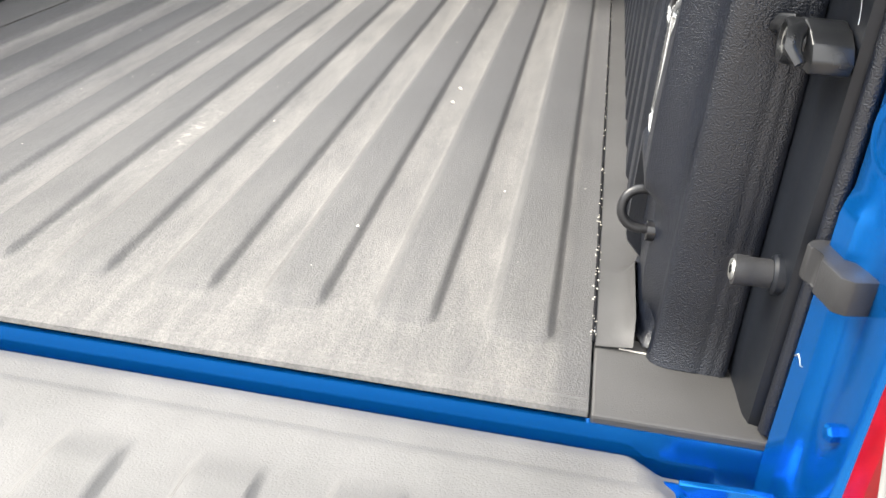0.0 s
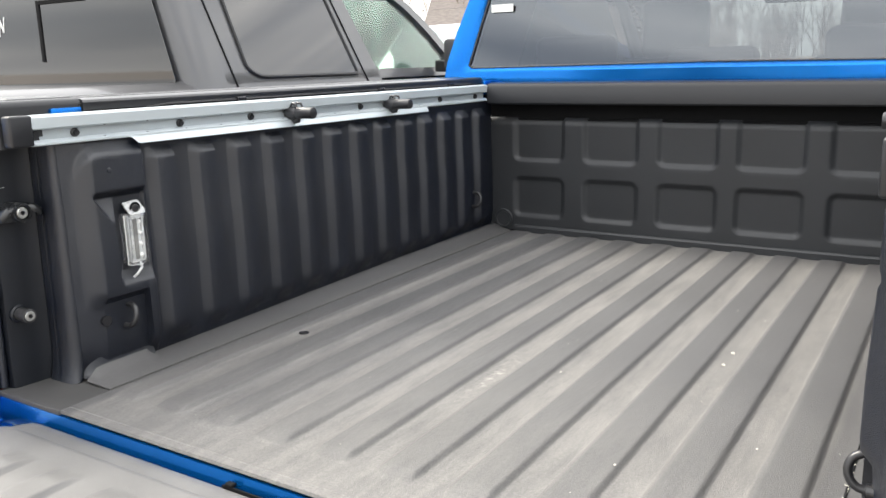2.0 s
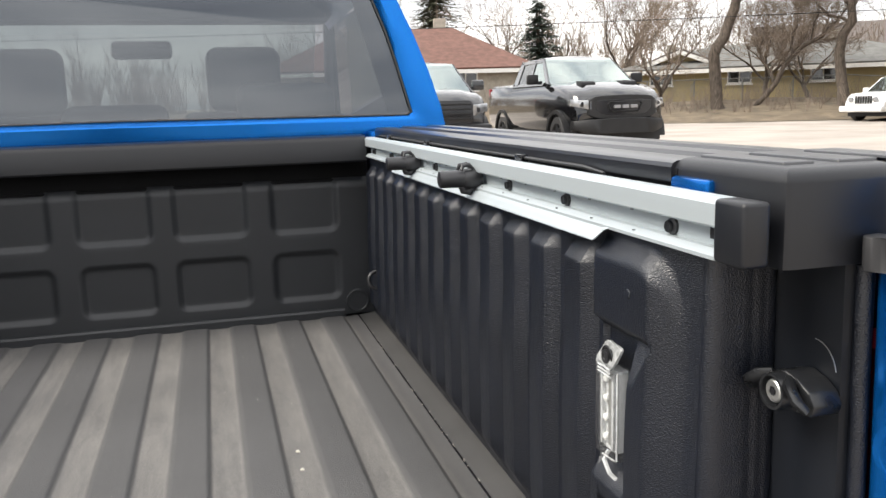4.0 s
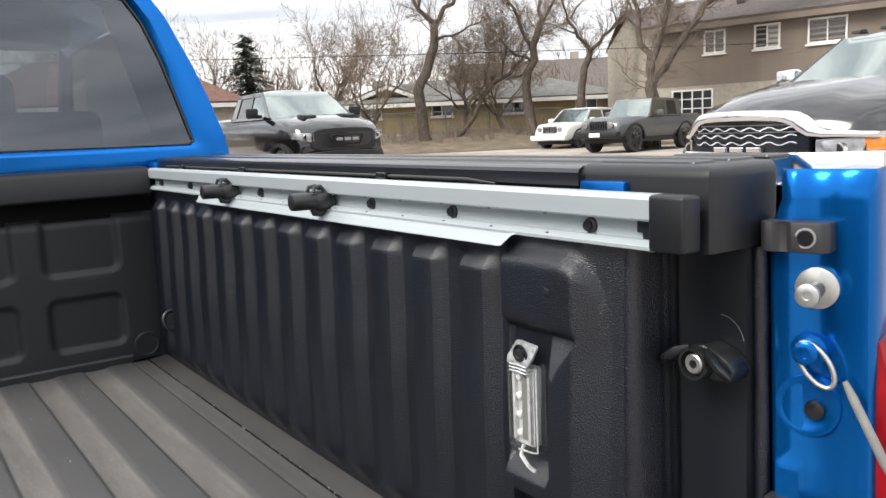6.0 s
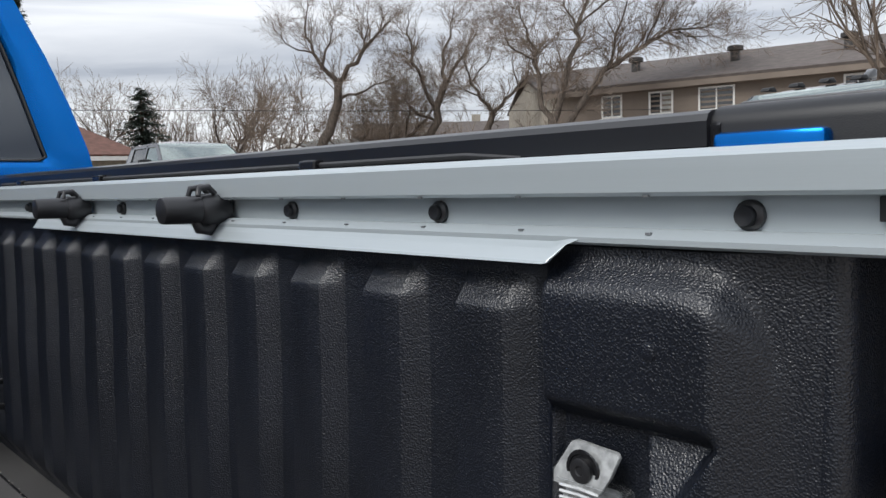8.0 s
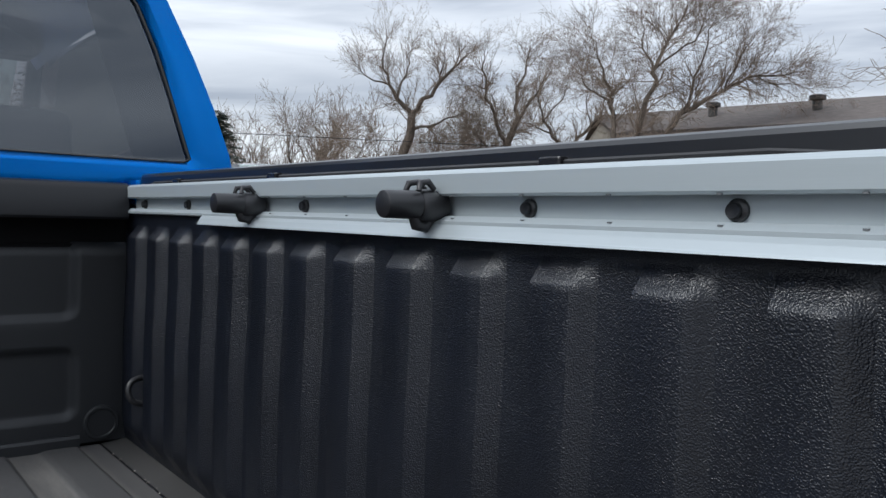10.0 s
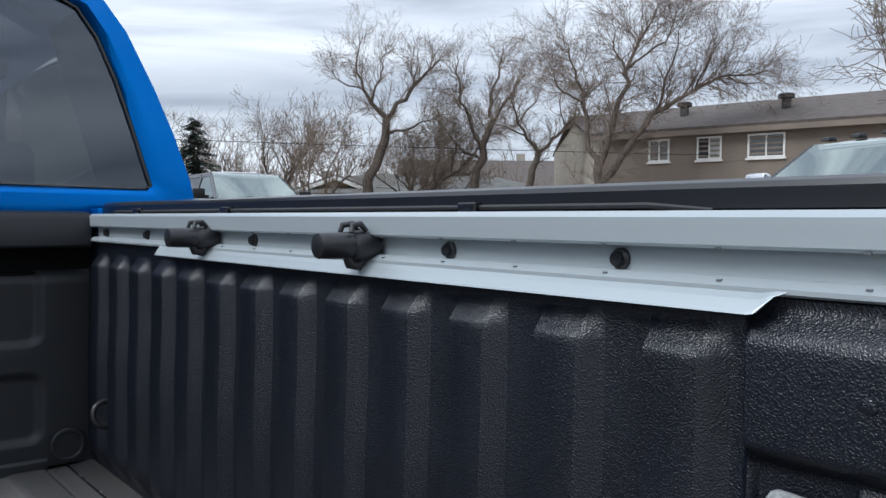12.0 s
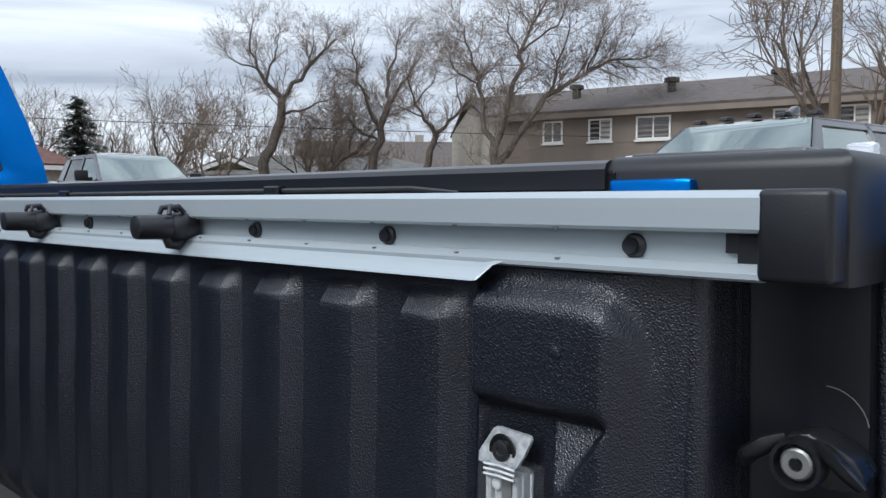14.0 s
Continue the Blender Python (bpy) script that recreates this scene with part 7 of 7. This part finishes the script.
def bare_tree(x, y, height, seed, label, trunk_r=0.24, lean_dir=(0, 0), forks=3, fork_at=0.2, wide=0.75, density=1.0, group="bare trees"):
    rnd = random.Random(seed)
    t = thing("bare_tree", (x, y, bank_z(x, y) - 0.05), label, "tree", group)
    big, small = ([], []), ([], [])

    def grow(p, d, length, r, level, up):
        n = 6 if level < 2 else 4 if level == 2 else 3
        pts, rads, dirs = [p.copy()], [r], [d.copy()]
        cur = d.copy()
        for i in range(n):
            j = (0.34, 0.34, 0.32, 0.3, 0.3)[min(level, 4)]
            cur = (cur + Vector((rnd.uniform(-j, j), rnd.uniform(-j, j), rnd.uniform(-j * 0.6, j * 0.8) + up))).normalized()
            pts.append(pts[-1] + cur * length / n)
            rads.append(r * (1 - (0.3 if level == 0 else 0.72) * (i + 1) / n))
            dirs.append(cur.copy())
        dest = big if level < 2 else small
        limb(*dest, pts, [max(q, 0.009) for q in rads], (9, 7, 5, 3, 3)[min(level, 4)])
        if level >= 4:
            return
        kids = (forks, 7, 7, 6)[level]
        kids = max(2, round(kids * (density if level > 1 else 1)))
        for k in range(kids):
            if level == 0:
                q = n if k < 2 else n - 1
                ang = rnd.uniform(0.35, 0.75) * wide / 0.75
                az = k * math.tau / kids + rnd.uniform(-0.5, 0.5)
            else:
                q = rnd.randint(max(1, n // 3), n)
                ang = rnd.uniform(0.4, 1.0)
                az = rnd.uniform(0, math.tau)
            dd = dirs[q]
            o1 = dd.orthogonal().normalized()
            o2 = dd.cross(o1)
            nd = (dd * math.cos(ang) + (o1 * math.cos(az) + o2 * math.sin(az)) * math.sin(ang)).normalized()
            ln = length * ((1 - fork_at) / max(fork_at, 0.15) * 0.62 if level == 0 else rnd.uniform(0.42, 0.7))
            grow(pts[q], nd, ln, max(rads[q] * rnd.uniform(0.6, 0.82), 0.009), level + 1, (0.05, 0.07, 0.05, 0.03)[level])
    d0 = Vector((lean_dir[0], lean_dir[1], 1)).normalized()
    grow(Vector((0, 0, 0)), d0, height * fork_at, trunk_r, 0, 0.05)
    lists_part("trunk", *big, BARK, t, "grey-brown bark")
    lists_part("crown", *small, TWIG, t, "bare brown twigs")
    return t


def conifer(x, y, height, radius, seed, label, mat=NEEDLE, bottom=0.08, group="conifers"):
    rnd = random.Random(seed)
    t = thing("conifer", (x, y, bank_z(x, y) - 0.05), label, "tree", group)
    vs, fs = [], []
    limb(vs, fs, [Vector((0, 0, height * i / 8)) for i in range(9)], [0.22 * (1 - i / 8.3) + 0.01 for i in range(9)], 8)
    lists_part("trunk", vs, fs, BARK, t)
    vs, fs = [], []
    whorls = int(height * 4.0)
    for i in range(whorls):
        f = bottom + (1 - bottom) * i / whorls
        z = height * f
        r = radius * (1 - f) ** 0.85 + 0.12
        for k in range(13):
            az = rnd.uniform(0, math.tau)
            rl = r * rnd.uniform(0.55, 1.15)
            lift = rnd.uniform(-0.35, 0.35)
            n = max(3, int(rl * 5))
            for q in range(n):
                s = (q + 0.6) / n
                c = Vector((math.cos(az) * rl * s, math.sin(az) * rl * s, z + lift - 0.28 * rl * s + 0.1 * s * s * rl))
                for _ in range(3):
                    w = rnd.uniform(0.14, 0.32) * (1.15 - 0.4 * s)
                    a = az + rnd.uniform(-1.2, 1.2)
                    dv = Vector((math.cos(a), math.sin(a), rnd.uniform(-0.5, 0.25)))
                    sd = Vector((-math.sin(a), math.cos(a), rnd.uniform(-0.3, 0.3))) * w * 0.35
                    b0 = len(vs)
                    vs += [c - sd, c + sd, c + dv * w * 1.7]
                    fs.append((b0, b0 + 1, b0 + 2))
    lists_part("crown", vs, fs, mat, t, "dark needle boughs", smooth=False)
    return t


def tree_at(az, r, *a, **k):
    return bare_tree(*polar(az, r), *a, **k)


def limbed_tree(az, r, limbs, seed, label, reach=1.6, density=1.0):
    """A tree with known main limbs. Each limb: parent (or None), where it leaves the parent (0 to 1), radius at its foot, then bends as (sideways, up)."""
    x, y = polar(az, r)
    rnd = random.Random(seed)
    t = thing("bare_tree", (x, y, bank_z(x, y) - 0.05), label, "tree", "bare trees")
    side = Vector((math.cos(radians(az)), -math.sin(radians(az)), 0))
    away = Vector((math.sin(radians(az)), math.cos(radians(az)), 0))
    big, small = ([], []), ([], [])
    lines = []
    for parent, share, rad, *bends in limbs:
        if parent is None:
            pts, r0 = [Vector((0, 0, -0.3))], rad
            depth, drift = 0.0, rnd.uniform(-0.1, 0.1)
        else:
            line, radii = lines[parent]
            k = share * (len(line) - 1)
            i = min(int(k), len(line) - 2)
            foot = line[i].lerp(line[i + 1], k - i)
            pts, r0 = [foot], min(rad, radii[i])
            depth, drift = foot.dot(away), rnd.uniform(-0.9, 0.9)
        last = pts[0]
        for a, b in bends:
            depth += drift * 0.5
            nxt = side * a + away * depth + Vector((0, 0, b))
            for q in range(1, 5):
                wob = 0.07 * (nxt - last).length
                pts.append(last.lerp(nxt, q / 4) + (Vector((rnd.uniform(-wob, wob), rnd.uniform(-wob, wob), rnd.uniform(-wob, wob))) if q < 4 else Vector()))
            last = nxt
        n = len(pts) - 1
        radii = [r0 * (0.72 if parent is None else 0.66) * (1 - (0.35 if parent is None else 0.85) * q / n) for q in range(n + 1)]
        if parent is None:
            radii[0] *= 1.35
        limb(*big, pts, radii, 9)
        lines.append((pts, radii))

    def twig(p, d, length, rad, level):
        n = (5, 4, 3)[level]
        pts, dirs, cur = [p], [d], d
        for i in range(n):
            j = 0.26
            cur = (cur + Vector((rnd.uniform(-j, j), rnd.uniform(-j, j), rnd.uniform(-0.2, 0.24)))).normalized()
            pts.append(pts[-1] + cur * length / n)
            dirs.append(cur)
        limb(*small, pts, [max(0.004, 0.85 * rad * (1 - 0.75 * i / n)) for i in range(n + 1)], (5, 3, 3)[level])
        if level == 2:
            return
        for k in range(round((7, 5)[level] * density)):
            q = rnd.randint(1, n)
            o1 = dirs[q].orthogonal().normalized()
            o2 = dirs[q].cross(o1)
            ang, turn = rnd.uniform(0.35, 0.95), rnd.uniform(0, math.tau)
            nd = dirs[q] * math.cos(ang) + (o1 * math.cos(turn) + o2 * math.sin(turn)) * math.sin(ang)
            twig(pts[q], nd.normalized(), length * rnd.uniform(0.45, 0.75), rad * 0.5, level + 1)

    for (pts, radii), spec in zip(lines, limbs):
        first = 0.72 if spec[0] is None else 0.1
        n = len(pts) - 1
        total = sum((b - a).length for a, b in zip(pts, pts[1:]))
        for _ in range(max(3, round(total * (1 - first) * 5.0 * density))):
            q = rnd.uniform(first, 1.0) ** 0.8 * n
            i = min(int(q), n - 1)
            d = (pts[i + 1] - pts[i]).normalized()
            o1 = d.orthogonal().normalized()
            o2 = d.cross(o1)
            ang, turn = rnd.uniform(0.4, 1.15), rnd.uniform(0, math.tau)
            nd = (d * math.cos(ang) + (o1 * math.cos(turn) + o2 * math.sin(turn)) * math.sin(ang) + Vector((0, 0, 0.15))).normalized()
            twig(pts[i].lerp(pts[i + 1], q - i), nd, reach * rnd.uniform(0.5, 1.0), min(0.036, radii[i] * 0.5), 0)
    lists_part("trunk", *big, BARK, t, "grey-brown bark")
    lists_part("crown", *small, TWIG, t, "bare brown twigs")
    return t


limbed_tree(34.7, 41.5, [(None, 0, 0.42, (-0.36, 2.67), (0.43, 4.55), (0.58, 5.8)), (0, 1, 0.2, (-0.2, 6.6), (-0.9, 8.0), (-0.7, 9.6)), (0, 1, 0.2, (1.7, 7.1), (2.6, 8.1), (3.2, 8.6)),
                         (1, 0.5, 0.12, (-1.8, 7.6), (-2.3, 8.2)), (2, 0.4, 0.13, (2.0, 8.0), (2.1, 9.2)), (0, 0.8, 0.12, (2.2, 5.6), (3.2, 5.9)), (1, 0.3, 0.1, (0.3, 8.0), (0.5, 9.2))],
            11, "gnarled bare tree with a twice-bent trunk", 1.5)
limbed_tree(42.0, 42.0, [(None, 0, 0.36, (-0.2, 3.3), (0.5, 5.6)), (0, 1, 0.2, (0.5, 6.6), (0.9, 8.4), (1.1, 9.6)), (0, 0.75, 0.16, (-0.8, 6.4), (-1.3, 8.2), (-1.2, 9.2)), (0, 1, 0.16, (1.5, 7.0), (2.2, 8.2)),
                         (2, 0.5, 0.1, (-2.2, 7.4)), (0, 0.6, 0.12, (-1.4, 4.8), (-2.0, 5.6))], 5, "bare tree with an upright twiggy crown behind the fence", 1.5)
limbed_tree(45.2, 40.5, [(None, 0, 0.32, (0.1, 2.6), (0.55, 4.2)), (0, 1, 0.18, (-0.5, 5.6), (-0.9, 7.4)), (0, 1, 0.18, (1.4, 5.0), (2.2, 5.8), (2.5, 7.2)), (1, 0.5, 0.12, (0.4, 6.6), (0.7, 8.0)), (2, 0.5, 0.1, (1.5, 6.6), (1.7, 7.8)),
                         (1, 0.3, 0.1, (-1.5, 5.6))], 23, "bare tree forking low into spreading limbs", 1.3)
limbed_tree(49.9, 33.5, [(None, 0, 0.46, (0.05, 1.4), (0.08, 2.6)), (0, 1, 0.3, (-0.4, 4.6), (-0.5, 6.3), (-1.2, 8.4)), (0, 0.85, 0.3, (1.0, 3.8), (2.1, 5.4), (3.3, 6.1), (4.7, 6.9), (6.4, 7.1)), (0, 1, 0.26, (0.7, 5.4), (1.3, 7.6), (2.2, 9.4)),
                         (2, 0.42, 0.16, (2.8, 7.2), (3.3, 9.0)), (1, 0.6, 0.13, (-1.6, 6.6), (-2.0, 7.6)), (3, 0.5, 0.13, (0.6, 8.0), (0.5, 9.6)), (2, 0.65, 0.12, (4.3, 7.6), (4.9, 8.6)), (3, 0.6, 0.12, (2.6, 8.2), (3.2, 9.9)),
                         (2, 0.8, 0.09, (6.0, 6.6), (7.0, 6.4))], 8, "large bare tree with three stems before the apartment house", 1.7, 1.1)
limbed_tree(36.4, 42.5, [(None, 0, 0.19, (1.5, 1.9), (3.4, 3.6)), (0, 0.6, 0.14, (1.8, 3.4), (2.2, 4.8)), (0, 1, 0.14, (4.4, 4.8), (5.0, 5.8)), (0, 0.35, 0.12, (0.4, 2.8), (0.6, 4.4)), (0, 0.8, 0.1, (2.9, 4.6), (3.0, 5.4))], 47, "slanting bare tree by the fence", 1.6, 1.4)
tree_at(31.0, 43.0, 6.2, 31, "small twiggy bare tree beside the lot", 0.16, (-0.05, 0.05), 4, 0.15, 0.85)
tree_at(37.4, 47.0, 6.6, 53, "small twiggy bare tree beside the fence", 0.16, (0.05, 0.05), 4, 0.18, 0.9)
tree_at(40.0, 47.5, 5.8, 57, "small twiggy bare tree beside the fence", 0.15, (-0.05, 0.05), 4, 0.18, 0.9)
tree_at(72.6, 26.5, 9.0, 71, "tall bare tree at the edge of the lot", 0.2, (0.02, 0.02), 4, 0.25, 0.9)
tree_at(28.2, 56.0, 8.6, 61, "distant bare tree between the gardens", 0.24, (0, 0), 4, 0.22, 0.9)
tree_at(25.6, 60.0, 7.6, 67, "distant bare tree beside the spruce", 0.2, (0, 0), 4, 0.22, 0.8)
tree_at(20.6, 62.0, 8.6, 83, "distant bare tree beside the spruce", 0.2, (0, 0), 3, 0.3, 0.7)
tree_at(12.0, 58.0, 10.0, 89, "distant bare tree above the red roof", 0.22, (0, 0), 4, 0.22, 0.8)
conifer(20.15, 48.2, 6.4, 3.3, 4, "dark green spruce among bare trees")
conifer(18.5, 66.0, 15.0, 4.0, 14, "tall olive pine behind the red roof", PINE, 0.15)
conifer(14.5, 70.0, 14.0, 4.4, 15, "tall olive pine behind the red roof", PINE, 0.15)
conifer(-13.9, 28.0, 9.5, 3.1, 24, "tall olive pine beyond the parked pickup", PINE, 0.12)
conifer(-12.8, 36.0, 10.5, 3.2, 25, "olive pine beyond the parked pickup", PINE, 0.12)


def thicket():
    """Far band of bare scrub and woods that nobody could count."""
    rnd = random.Random(9)
    vs, fs = [], []
    for _ in range(230):
        az = rnd.uniform(-50, 82)
        r = rnd.uniform(56, 92) if az < 44 else rnd.uniform(46, 80)
        x, y = polar(az, r)
        h = rnd.uniform(2.8, 6.6)
        base = Vector((x, y, bank_z(x, y)))
        for k in range(rnd.randint(10, 18)):
            p = base + Vector((rnd.uniform(-1, 1), rnd.uniform(-1, 1), 0))
            d = Vector((rnd.uniform(-0.4, 0.4), rnd.uniform(-0.4, 0.4), 1)).normalized()
            L = h * rnd.uniform(0.55, 1.0)
            pts = [p]
            for i in range(4):
                d = (d + Vector((rnd.uniform(-0.25, 0.25), rnd.uniform(-0.25, 0.25), 0.1))).normalized()
                pts.append(pts[-1] + d * L / 4)
            limb(vs, fs, pts, [0.05, 0.04, 0.03, 0.02, 0.012], 3)
            for q in range(9):
                i = rnd.randint(1, 4)
                dd = (d + Vector((rnd.uniform(-1, 1), rnd.uniform(-1, 1), rnd.uniform(-0.1, 0.8)))).normalized()
                l2 = L * rnd.uniform(0.12, 0.3)
                limb(vs, fs, [pts[i], pts[i] + dd * l2 * 0.5, pts[i] + (dd + Vector((0, 0, 0.3))) * l2], [0.022, 0.016, 0.01], 3)
    ob = lists_part("distant_thicket", vs, fs, TWIG, None, "brown leafless thicket far behind the gardens")
    tagged(ob, "", "woods", "", "stuff")


thicket()


def scrub():
    """Dead stems and low brush along the fence."""
    rnd = random.Random(19)
    vs, fs = [], []
    for _ in range(520):
        az = rnd.uniform(6, 50)
        x, y = polar(az, rnd.uniform(40.0, 46.0))
        p = Vector((x, y, bank_z(x, y)))
        for k in range(3):
            d = Vector((rnd.uniform(-0.5, 0.5), rnd.uniform(-0.5, 0.5), 1)).normalized()
            L = rnd.uniform(0.3, 1.3)
            limb(vs, fs, [p, p + d * L * 0.5, p + d * L + Vector((rnd.uniform(-0.2, 0.2), rnd.uniform(-0.2, 0.2), 0))], [0.012, 0.01, 0.006], 3)
    ob = lists_part("fence_brush", vs, fs, TWIG, None, "dead brown stems along the garden fence")
    tagged(ob, "", "brush", "", "stuff")


scrub()
